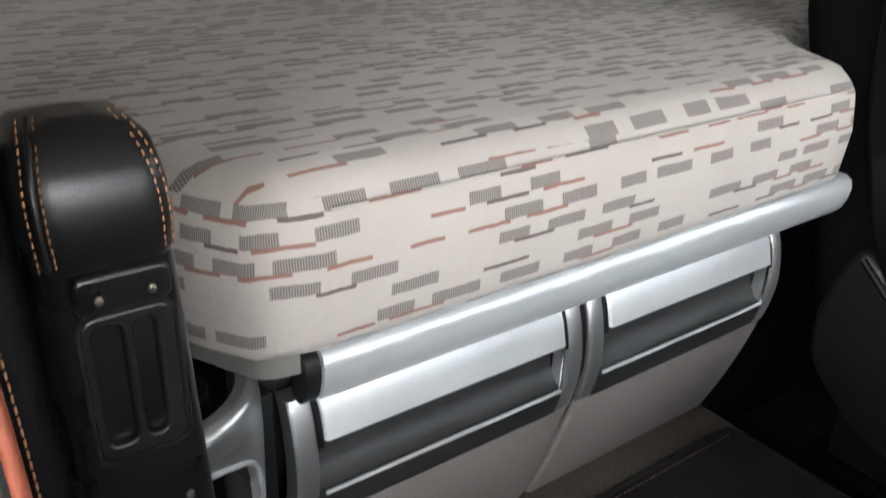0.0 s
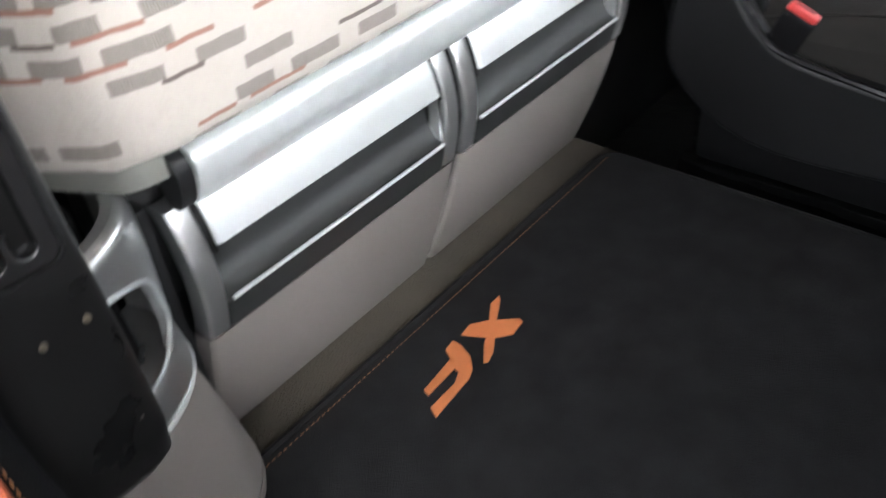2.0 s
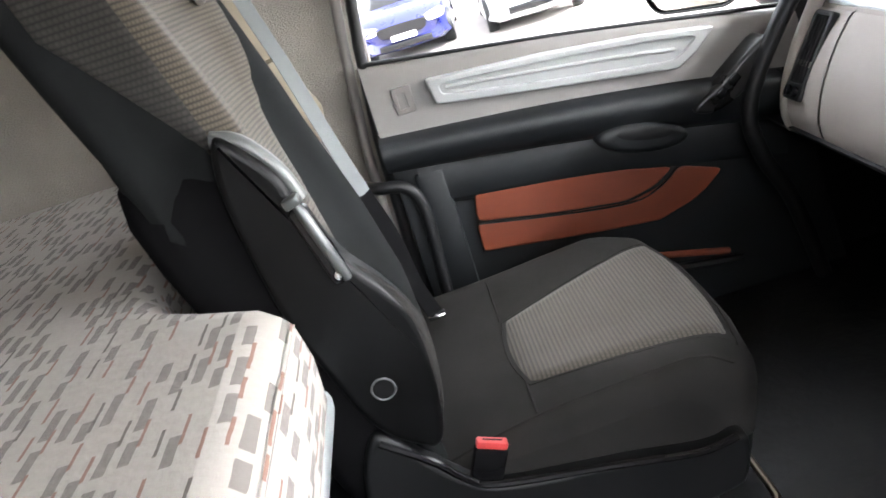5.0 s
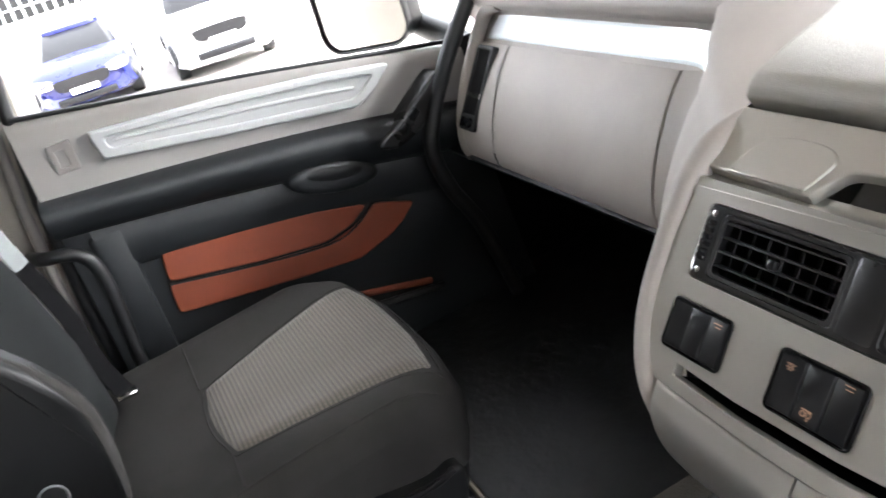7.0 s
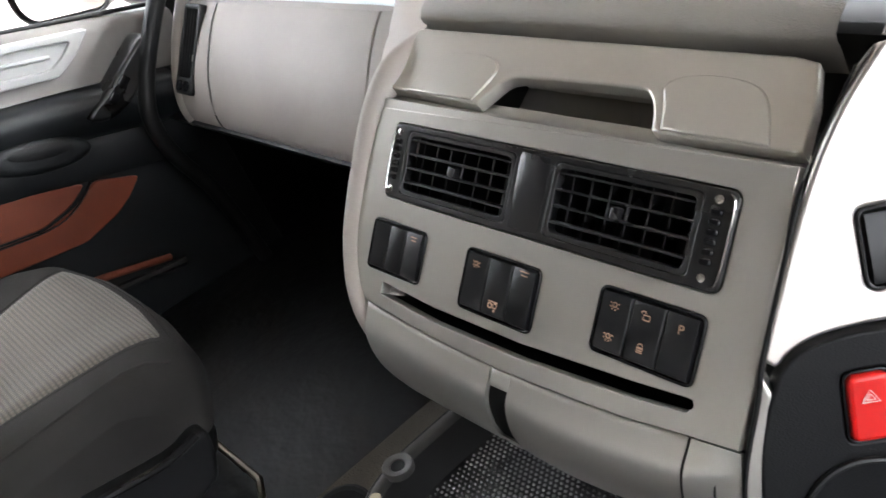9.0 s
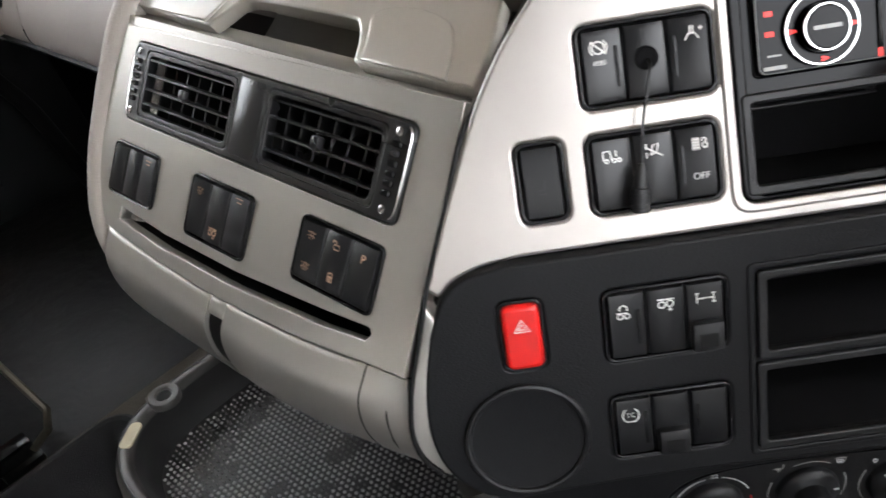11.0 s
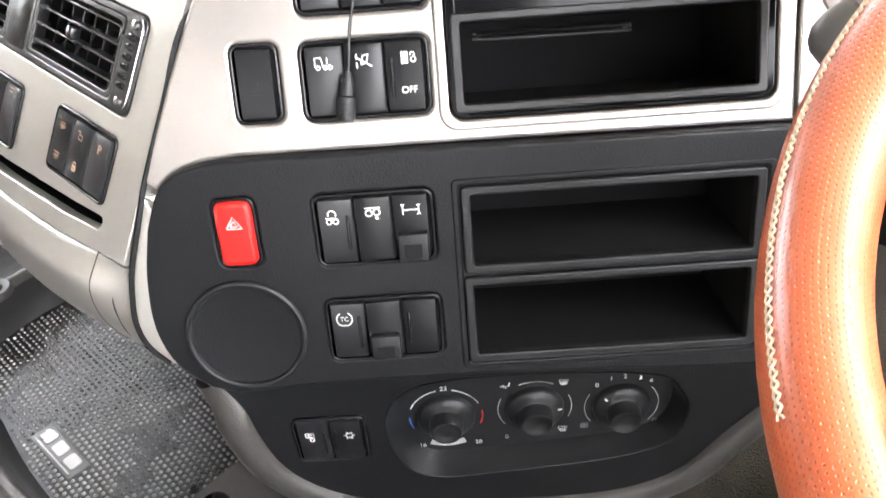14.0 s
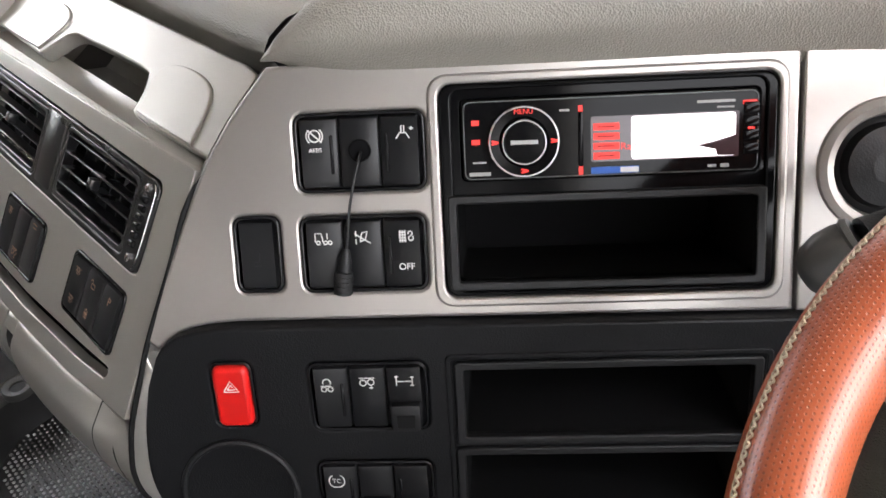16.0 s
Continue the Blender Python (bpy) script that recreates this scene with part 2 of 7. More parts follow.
def bunk_fabric():
    """Cream woven cloth with scattered short dashes: grey hatch, brown and rust."""
    mt, nt, bs = nodes_of("bunk_fabric")
    u, v = uv_split(nt)
    M = lambda op, a, b=None: math_node(nt, op, a, b)
    wob = ramp(nt, noise_tex(nt, 60, 2, "UV"), 0.0, 1.0, -0.0012, 0.0012)
    v2 = M("ADD", v, wob)
    mask_grey = mask_dark = mask_rust = None
    for seed, rowh, cell, kinds in ((1.0, 0.0195, 0.064, 0), (1.0, 0.0195, 0.064, 1)):
        vv = M("DIVIDE", M("ADD", v2, 0.0131), rowh)
        row = M("FLOOR", vv)
        fv = M("FRACT", vv)
        slide = M("MULTIPLY", white(nt, row, row, seed + 11), 5.0)
        uu = M("ADD", M("DIVIDE", u, cell), M("ADD", slide, 0.45 * kinds))
        col, fu = M("FLOOR", uu), M("FRACT", uu)
        rnd, rnd2 = white(nt, col, row, seed + 2 + kinds), white(nt, col, row, seed + 5 + kinds)
        length = M("ADD", 0.48, M("MULTIPLY", rnd2, 0.34))
        in_u = M("LESS_THAN", fu, length)
        if kinds == 0:
            in_v = M("LESS_THAN", M("ABSOLUTE", M("SUBTRACT", fv, 0.34)), 0.27)
            mask_grey = M("MULTIPLY", M("MULTIPLY", in_u, in_v), M("LESS_THAN", rnd, 0.62))
        else:
            in_v = M("LESS_THAN", M("ABSOLUTE", M("SUBTRACT", fv, 0.67)), 0.085)
            on = M("MULTIPLY", in_u, in_v)
            mask_rust = M("MULTIPLY", on, M("LESS_THAN", rnd, 0.30))
            mask_dark = M("MULTIPLY", on, M("GREATER_THAN", rnd, 0.74))
    hatch = M("GREATER_THAN", M("FRACT", M("MULTIPLY", u, 460.0)), 0.38)
    cloth = mix_col(nt, noise_tex(nt, 9, 4, "UV"), (0.36, 0.332, 0.30), (0.45, 0.42, 0.385))
    weave = noise_tex(nt, 900, 1, "UV")
    c = mix_col(nt, M("MULTIPLY", weave, 0.22), cloth, (0.30, 0.26, 0.22))
    c = mix_col(nt, M("MULTIPLY", mask_grey, M("ADD", 0.42, M("MULTIPLY", hatch, 0.45))), c, (0.098, 0.086, 0.078))
    c = mix_col(nt, M("MULTIPLY", mask_dark, 0.85), c, (0.060, 0.044, 0.038))
    c = mix_col(nt, M("MULTIPLY", mask_rust, 0.8), c, (0.195, 0.070, 0.042))
    link(nt, c, bs.inputs["Base Color"])
    bs.inputs["Roughness"].default_value = 0.95
    bs.inputs["Sheen Weight"].default_value = 0.15
    quilt = noise_tex(nt, 75, 2, "UV")
    bump(nt, M("ADD", M("MULTIPLY", weave, 0.3), quilt), bs, 0.45, 0.0022)
    return mt


def ribbed_fabric(name, a, b, pitch=0.0058):
    """Ribbed seat cloth: raised cords with a darker ground and crosswise ticks."""
    mt, nt, bs = nodes_of(name)
    u, v = uv_split(nt)
    M = lambda op, x, y=None: math_node(nt, op, x, y)
    cord = M("ABSOLUTE", M("SINE", M("MULTIPLY", u, math.pi / pitch)))
    row = M("FLOOR", M("DIVIDE", u, pitch))
    tick = M("ABSOLUTE", M("SINE", M("ADD", M("MULTIPLY", v, math.pi / (pitch * 0.8)), M("MULTIPLY", row, 1.57))))
    h = M("MULTIPLY", cord, M("ADD", 0.55, M("MULTIPLY", tick, 0.45)))
    big = ramp(nt, noise_tex(nt, 6, 4), 0.35, 0.7)
    c = mix_col(nt, h, b, a)
    c = mix_col(nt, M("MULTIPLY", big, 0.35), c, tuple(x * 0.62 for x in a))
    link(nt, c, bs.inputs["Base Color"])
    bs.inputs["Roughness"].default_value = 0.92
    bs.inputs["Sheen Weight"].default_value = 0.2
    bump(nt, h, bs, 0.6, 0.0012)
    return mt


def dotted(name, col, nu, nv, rough=0.4, size=0.3, deep=True, dist=0.0008, dark=0.35, vary=0.1):
    """Leather or rubber with a staggered grid of small pits or bumps."""
    mt, nt, bs = nodes_of(name)
    u, v = uv_split(nt)
    M = lambda op, x, y=None: math_node(nt, op, x, y)
    vv = M("MULTIPLY", v, nv)
    shift = M("MULTIPLY", M("MODULO", M("FLOOR", vv), 2.0), 0.5)
    fu = M("SUBTRACT", M("FRACT", M("ADD", M("MULTIPLY", u, nu), shift)), 0.5)
    fv = M("SUBTRACT", M("FRACT", vv), 0.5)
    d = M("SQRT", M("ADD", M("MULTIPLY", fu, fu), M("MULTIPLY", fv, fv)))
    pit = ramp(nt, d, size * 0.5, size, 1.0, 0.0)
    big = ramp(nt, noise_tex(nt, 11, 4), 0.3, 0.7)
    c = mix_col(nt, big, tuple(x * (1 - vary) for x in col), tuple(min(1, x * (1 + vary)) for x in col))
    c = mix_col(nt, M("MULTIPLY", pit, dark), c, tuple(x * 0.15 for x in col))
    link(nt, c, bs.inputs["Base Color"])
    link(nt, ramp(nt, big, 0, 1, rough - 0.05, rough + 0.08), bs.inputs["Roughness"])
    grain = noise_tex(nt, 700, 2)
    h = M("ADD", M("MULTIPLY", pit, -1.0 if deep else 1.0), M("MULTIPLY", grain, 0.25))
    bump(nt, h, bs, 0.6, dist)
    return mt


def crackled(name, col):
    """Old shiny leather, creased into an uneven net of fine dark cracks."""
    mt, nt, bs = nodes_of(name)
    tc = nt.nodes.new("ShaderNodeTexCoord")
    wob = nt.nodes.new("ShaderNodeTexNoise")
    wob.inputs["Scale"].default_value = 60
    mixv = nt.nodes.new("ShaderNodeVectorMath")
    mixv.operation = "MULTIPLY_ADD"
    link(nt, tc.outputs["Object"], wob.inputs["Vector"])
    link(nt, wob.outputs["Color"], mixv.inputs[0])
    mixv.inputs[1].default_value = (0.012, 0.012, 0.012)
    link(nt, tc.outputs["Object"], mixv.inputs[2])
    hs = []
    for sc in (140, 330):
        v = nt.nodes.new("ShaderNodeTexVoronoi")
        v.feature = "DISTANCE_TO_EDGE"
        v.inputs["Scale"].default_value = sc
        link(nt, mixv.outputs[0], v.inputs["Vector"])
        hs.append(ramp(nt, v.outputs["Distance"], 0.0, 0.13))
    h = math_node(nt, "ADD", math_node(nt, "MULTIPLY", hs[0], 0.65), math_node(nt, "MULTIPLY", hs[1], 0.35))
    big = ramp(nt, noise_tex(nt, 22, 4), 0.35, 0.65)
    c = mix_col(nt, h, tuple(x * 0.3 for x in col), col)
    c = mix_col(nt, big, tuple(x * 0.7 for x in col), c)
    link(nt, c, bs.inputs["Base Color"])
    link(nt, ramp(nt, big, 0, 1, 0.24, 0.42), bs.inputs["Roughness"])
    bump(nt, h, bs, 0.55, 0.0012)
    return mt


def glowing(name, col, strength):
    mt, nt, bs = nodes_of(name)
    bs.inputs["Base Color"].default_value = (*[c * 0.3 for c in col], 1)
    bs.inputs["Emission Color"].default_value = (*col, 1)
    bs.inputs["Emission Strength"].default_value = strength
    return mt


def glassy(name, col=(1, 1, 1), rough=0.0):
    mt, nt, bs = nodes_of(name)
    bs.inputs["Base Color"].default_value = (*col, 1)
    bs.inputs["Transmission Weight"].default_value = 1.0
    bs.inputs["Roughness"].default_value = rough
    bs.inputs["IOR"].default_value = 1.03
    return mt


SILVER = surface("silver_paint", (0.47, 0.455, 0.418), 0.35, 0.65, 0.05, 1500, 0.05, 0.0002, coat=0.15)
SILVER_BRUSHED = surface("brushed_silver", (0.43, 0.405, 0.38), 0.36, 0.75, 0.06, 500, 0.06, 0.0002, stretch=(1, 1, 14), coat=0.1)
GUNMETAL = surface("gunmetal_paint", (0.13, 0.137, 0.135), 0.35, 0.5, 0.06, 900, 0.05, 0.0002)
ALUMINIUM = surface("satin_aluminium", (0.72, 0.76, 0.775), 0.33, 0.55, 0.05, 900, 0.05, 0.0002)
DRAWER_SILVER = surface("drawer_silver", (0.55, 0.565, 0.57), 0.33, 0.9, 0.05, 900, 0.04, 0.0002)
INLAY = surface("door_inlay_silver", (0.42, 0.43, 0.43), 0.36, 0.4, 0.05, 900, 0.05, 0.0002)
RECESS = surface("dark_steel_paint", (0.05, 0.053, 0.054), 0.42, 0.6, 0.06, 900, 0.04, 0.0002)
CHROME = surface("chrome_trim", (0.72, 0.72, 0.72), 0.15, 1.0, 0.03, 900, 0.02, 0.0001)
GREY_TRIM = surface("grey_beige_moulding", (0.38, 0.345, 0.315), 0.55, 0.0, 0.08, 700, 0.35, 0.0006, cells=True)
PAD_SKIN = surface("dash_pad_skin", (0.27, 0.254, 0.225), 0.46, 0.0, 0.08, 800, 0.6, 0.0008, cells=True)
TRAY_GREY = surface("dark_grey_moulding", (0.043, 0.041, 0.038), 0.42, 0.0, 0.08, 700, 0.3, 0.0006, cells=True)
BEIGE = surface("beige_plastic", (0.19, 0.176, 0.167), 0.6, 0.0, 0.06, 900, 0.2, 0.0004)
VENT = surface("glossy_vent_black", (0.010, 0.0102, 0.011), 0.27, 0.0, 0.12, 900, 0.06, 0.0002, spec=0.6)
BLACK = surface("black_plastic", (0.011, 0.0115, 0.0125), 0.42, 0.0, 0.15, 900, 0.25, 0.0005, cells=True, spec=0.35)
BLACK_SOFT = surface("soft_black_panel", (0.0078, 0.0082, 0.0092), 0.46, 0.0, 0.12, 800, 0.35, 0.0005, cells=True, spec=0.2)
SWITCH = surface("switch_black", (0.0105, 0.0109, 0.012), 0.34, 0.0, 0.1, 1500, 0.15, 0.0002, spec=0.3)
PIANO = surface("piano_black", (0.004, 0.004, 0.0045), 0.12, 0.0, 0.05, 900, 0.0, spec=0.12)
GLOSS = surface("gloss_black", (0.008, 0.008, 0.009), 0.18, 0.0, 0.1, 900, 0.03, 0.0001, spec=0.25)
ARM_BLACK = surface("worn_black_plastic", (0.0045, 0.0047, 0.005), 0.36, 0.0, 0.3, 900, 0.15, 0.0004, stain=20, spec=0.2)
HOLLOW = surface("matt_black_hollow", (0.006, 0.006, 0.0065), 0.85, 0.0, 0.1, 700, 0.1, 0.0003, spec=0.04)
BIN = surface("matt_black_bin", (0.0095, 0.0095, 0.010), 0.8, 0.0, 0.1, 700, 0.1, 0.0003, spec=0.1)
DEEP = surface("dark_cavity", (0.005, 0.005, 0.0055), 0.6, 0.0, 0.1, 700, 0.1, 0.0003, spec=0.2)
DOOR_DARK = surface("dark_slate_plastic", (0.0135, 0.0155, 0.0175), 0.45, 0.0, 0.12, 700, 0.3, 0.0006, cells=True, spec=0.4)
DOOR_TOP = surface("grey_door_plastic", (0.195, 0.185, 0.176), 0.42, 0.0, 0.06, 700, 0.2, 0.0004, cells=True)
RUST = surface("rust_leatherette", (0.215, 0.050, 0.022), 0.5, 0.0, 0.12, 600, 0.4, 0.0007, cells=True)
SEAT_LEATHER = crackled("worn_grey_leather", (0.12, 0.122, 0.124))
LEATHER = surface("black_leather", (0.0095, 0.0095, 0.010), 0.30, 0.0, 0.25, 900, 0.2, 0.0004, cells=True)
THREAD = surface("rust_thread", (0.30, 0.14, 0.055), 0.7, 0.0, 0.1, 900, 0.2, 0.0003)
RED = surface("red_button", (0.62, 0.012, 0.010), 0.32, 0.0, 0.05, 900, 0.05, 0.0002)
BUCKLE_RED = surface("buckle_red", (0.62, 0.06, 0.06), 0.4, 0.0, 0.05, 900, 0.05, 0.0002)
WHITE_INK = surface("white_print", (0.72, 0.72, 0.70), 0.6, 0.0, 0.03, 900, 0.0)
AMBER_INK = surface("amber_print", (0.55, 0.33, 0.22), 0.6, 0.0, 0.03, 900, 0.0)
BLUE_INK = surface("blue_print", (0.03, 0.13, 0.5), 0.6, 0.0, 0.03, 900, 0.0)
RED_INK = surface("red_print", (0.6, 0.03, 0.03), 0.6, 0.0, 0.03, 900, 0.0)
GREY_INK = surface("grey_print", (0.40, 0.40, 0.39), 0.6, 0.0, 0.05, 900, 0.0)
ORANGE_PILE = surface("orange_pile", (0.50, 0.155, 0.05), 0.95, 0.0, 0.12, 900, 0.6, 0.001)
CARPET = surface("beige_carpet", (0.085, 0.075, 0.058), 0.95, 0.0, 0.2, 500, 0.9, 0.003, cells=True)
MAT_PILE = surface("charcoal_mat_pile", (0.0145, 0.0147, 0.016), 0.97, 0.0, 0.28, 700, 0.9, 0.002, stain=24, spec=0.1)
RUBBER = surface("black_rubber_mat", (0.014, 0.0145, 0.015), 0.55, 0.0, 0.45, 30, 0.5, 0.006, spec=0.3)
HEADLINER = surface("beige_headliner_cloth", (0.33, 0.305, 0.27), 0.95, 0.0, 0.12, 350, 0.7, 0.002, cells=True)
SEAT_DARK = surface("charcoal_seat_cloth", (0.029, 0.0278, 0.0262), 0.95, 0.0, 0.25, 1200, 0.5, 0.0008, spec=0.15)
SEAT_SLATE = surface("slate_seat_cloth", (0.0135, 0.0148, 0.0152), 0.95, 0.0, 0.25, 1200, 0.5, 0.0008, spec=0.12)
SEAT_RIB = ribbed_fabric("ribbed_seat_cloth", (0.105, 0.088, 0.066), (0.024, 0.021, 0.017), 0.0066)
# the same ribbed cloth, darkened to carry the shade on the backrest wing
SEAT_RIB_SHADED = ribbed_fabric("shaded_ribbed_seat_cloth", (0.034, 0.031, 0.027), (0.008, 0.0075, 0.007), 0.0075)
BUNK = bunk_fabric()
PALE_THREAD = surface("pale_thread", (0.62, 0.52, 0.38), 0.7, 0.0, 0.1, 900, 0.0)
WHEEL_SKIN = dotted("perforated_rust_leather", (0.34, 0.066, 0.019), 1.0, 1.0, 0.36, 0.26, True, 0.0007, 0.55)
TRAY_SKIN = surface("grey_rubber", (0.017, 0.017, 0.017), 0.42, 0.0, 0.15, 900, 0.1, 0.0003, stain=14, spec=0.35)
# pale metallic tone puts glints into the dark worn rubber
TRAY_DOME = surface("glinting_worn_rubber", (0.26, 0.26, 0.255), 0.28, 0.6, 0.15, 900, 0.0, stain=14)
WHEEL_SKIN.node_tree.nodes["Principled BSDF"].inputs["Coat Weight"].default_value = 0.45
WHEEL_SKIN.node_tree.nodes["Principled BSDF"].inputs["Coat Roughness"].default_value = 0.27
INSERT_BLACK = surface("moulded_black_insert", (0.013, 0.0128, 0.0135), 0.24, 0.0, 0.1, 900, 0.03, 0.0002)
SATIN_BLACK = surface("satin_black_plastic", (0.008, 0.008, 0.0083), 0.30, 0.0, 0.3, 500, 0.12, 0.0004, stain=25)
BELT = surface("grey_belt_webbing", (0.15, 0.165, 0.165), 0.6, 0.0, 0.08, 500, 0.5, 0.0006, stretch=(1, 1, 5))
TAN = surface("tan_cloth", (0.22, 0.19, 0.14), 0.95, 0.0, 0.15, 300, 0.5, 0.002)
BOARD = surface("grey_green_board", (0.16, 0.163, 0.147), 0.6, 0.0, 0.1, 500, 0.2, 0.0005)
SCREW = surface("dull_screw", (0.26, 0.23, 0.18), 0.4, 0.9, 0.1, 900, 0.1, 0.0002)
LED_RED = glowing("red_backlight", (1.0, 0.04, 0.03), 0.06)
# glow that stands in for window glare on the radio display
LCD = glowing("display_glare", (0.9, 0.82, 0.84), 0.16)
LCD_DARK = surface("dark_display", (0.05, 0.03, 0.035), 0.15, 0, 0.05, 900, 0)
GLASS = glassy("clear_glass")


# ---- the cab: floor, walls, roof ----
XL, XR, YB, YF, ZR = -1.52, 1.02, -1.42, 1.35, 1.48

solo("floor", box(-0.56, XR, -0.72, 0.95, -0.30, -0.014, 0.006), CARPET, "beige looped carpet over the raised engine tunnel", "floor", kind="structure")
solo("footwell_floor", box(XL, -0.562, -0.72, 0.95, -0.34, -0.16, 0.004), RUBBER, "black rubber covered floor of the passenger footwell", "floor", kind="structure")
solo("wall_rear", box(XL - 0.05, XR + 0.05, YB - 0.06, YB + 0.006, -0.3, ZR, 0), HEADLINER, "rear cab wall lined with beige cloth", "wall", kind="structure")
solo("ceiling", box(XL - 0.05, XR + 0.05, YB - 0.06, YF + 0.03, ZR - 0.006, ZR + 0.05, 0), HEADLINER, "beige cloth cab roof lining", "ceiling", kind="structure")
WINDOW = [(-0.285, 0.54), (0.60, 0.37), (0.80, 0.36), (0.62, 1.18), (-0.24, 1.18)]
DRIVER_WINDOW = [(-0.30, 0.46), (0.84, 0.40), (0.86, 0.46), (0.66, 1.24), (-0.28, 1.24)]
for tag, x0, hole, lab in (("wall_left", XL - 0.05, WINDOW, "side wall of the cab lined with beige cloth, with a window opening"), ("wall_right", XR, DRIVER_WINDOW, "side wall of the cab with the driver's window opening")):
    bm = cut_panel([(YB, -0.35), (YF, -0.35), (YF, ZR), (YB, ZR)], [hole], 0, 0.05, 0.004)
    solo(tag, bm, HEADLINER, lab, "wall", kind="structure", m=fm((x0, 0, 0), (0, 1, 0), (0, 0, 1)))
bm = cut_panel([(XL - 0.04, -0.35), (XR + 0.04, -0.35), (XR + 0.04, ZR), (XL - 0.04, ZR)], [rrect(XL + 0.08, XR - 0.08, 0.52, 1.10, 0.08, 6)], 0, 0.05, 0.004)
solo("wall_front", bm, DOOR_DARK, "front bulkhead of the cab with the windscreen opening", "wall", kind="structure", m=fm((0, YF + 0.02, 0), (1, 0, 0), (0, 0, 1)))
win = thing("window_1", (-1.545, 0.2, 0.43), "clear side window of the passenger door", "window", kind="structure")
g = part("pane", box(-1.548, -1.544, -0.30, 0.82, 0.35, 1.18, 0), GLASS, win)
g.visible_shadow = False

# ---- bunk ----
# outline of the mattress from above, wide in the middle and cut back behind the seats
OUT_M = [(0.1, -0.402), (-0.2, -0.400), (-0.585, -0.404), (-0.612, -0.425), (-0.655, -0.50), (-0.70, -0.56), (-0.80, -0.60), (-1.10, -0.62), (-1.50, -0.62),
         (-1.50, -1.40), (-0.3, -1.40), (1.0, -1.40), (1.0, -0.74), (0.60, -0.74), (0.36, -0.72), (0.275, -0.66), (0.215, -0.54), (0.172, -0.45), (0.148, -0.415)]


def dense(pts, step):
    out = []
    for i, p in enumerate(pts):
        q = pts[(i + 1) % len(pts)]
        n = max(1, int(math.dist(p, q) / step))
        out += [(p[0] + (q[0] - p[0]) * k / n, p[1] + (q[1] - p[1]) * k / n) for k in range(n)]
    return out


def mattress():
    base = dense(OUT_M, 0.045)
    area = sum(a[0] * b[1] - b[0] * a[1] for a, b in zip(base, base[1:] + base[:1]))
    if area < 0:
        base.reverse()
    r, z0, z1 = 0.046, 0.354, 0.494
    loops = []
    for d, z in ((0.010, z0), (0.003, z0 + 0.006), (0.0, z0 + 0.015), (-0.004, 0.42), (0.0, z1 - r), (0.003, z1 - 0.66 * r), (0.010, z1 - 0.40 * r), (0.020, z1 - 0.18 * r), (0.032, z1 - 0.05 * r), (0.046, z1)):
        loop = []
        for x, y in offset(base, d):
            k = noise.noise(Vector((x * 7, y * 7, z * 9))) if 0.36 < z < z1 - 0.005 else 0
            loop.append((x, y + 0.0025 * k, z + 0.002 * k))
        loops.append(loop)
    bm = loft(loops, caps=(True, True))
    return bm


def mattress_uv(co, nrm):
    """Along the bunk, folded over the edge onto the top."""
    over = -max(0.0, 0.4856 - co.z)
    if nrm.z > 0.6:
        return (co.x, co.y)
    if co.y > -0.42 and -0.6 < co.x < 0.13 and nrm.y > 0.6:
        return (co.x, -0.41 - over)
    return (co.x + (-0.405 - co.y), -0.41 - over) if co.x > -0.2 else (co.x - (-0.405 - co.y), -0.41 - over)


mat_ob = solo("mattress", mattress(), BUNK, "cream bunk mattress with woven grey, brown and rust dashes", "mattress", uv=mattress_uv, smooth=60)
ROUND_M = smooth_line(dense(OUT_M, 0.09), 4, True)
ROUND_M = ROUND_M[::-1] if sum(a[0] * b[1] - b[0] * a[1] for a, b in zip(ROUND_M, ROUND_M[1:] + ROUND_M[:1])) < 0 else ROUND_M
solo("bunk_board", prism(offset(ROUND_M, 0.024), 0.328, 0.353, 0.008), BOARD,
     "grey-green board under the bunk mattress, rounded at its edge", "bunk board")
part("seam", tube([(0.09, -0.4005, 0.470), (-0.2, -0.398, 0.471), (-0.57, -0.402, 0.470)], 0.0011, 6), BUNK, mat_ob, "sewn seam", uv=lambda c, n: (c.x, 0.0))

# long aluminium rail along the front of the bunk
prof = [(-0.440, 0.3485), (-0.424, 0.3475), (-0.4165, 0.343), (-0.4135, 0.333), (-0.4155, 0.318), (-0.421, 0.304), (-0.429, 0.2955), (-0.434, 0.2945), (-0.430, 0.302), (-0.4235, 0.313), (-0.4215, 0.328), (-0.4235, 0.339), (-0.430, 0.3435), (-0.440, 0.3445)]
rail = thing("bunk_rail", (-0.28, -0.43, 0.295), "satin aluminium rail along the front of the bunk", "rail")
part("extrusion", loft([[(x, y, z) for y, z in prof] for x in (0.092, -0.05, -0.3, -0.5, -0.648)]), ALUMINIUM, rail, smooth=50)
part("end_cap", loft([[(x, y, z) for y, z in smooth_line([(-0.446, 0.346), (-0.424, 0.344), (-0.4175, 0.33), (-0.422, 0.308), (-0.432, 0.296), (-0.446, 0.302)], 3, True)] for x in (0.106, 0.1, 0.093)]), BLACK, rail, "black plastic end cap")

# the base under the bunk
solo("bunk_base", box(XL, XR, YB, -0.56, -0.16, 0.329, 0.004), BLACK, "dark box of the bunk base behind the drawers", "bunk base", kind="structure")
solo("shelf_support", box(-0.60, 0.13, -0.56, -0.47, 0.20, 0.329, 0.003), BLACK, "black carrier above the bunk drawers", "carrier")

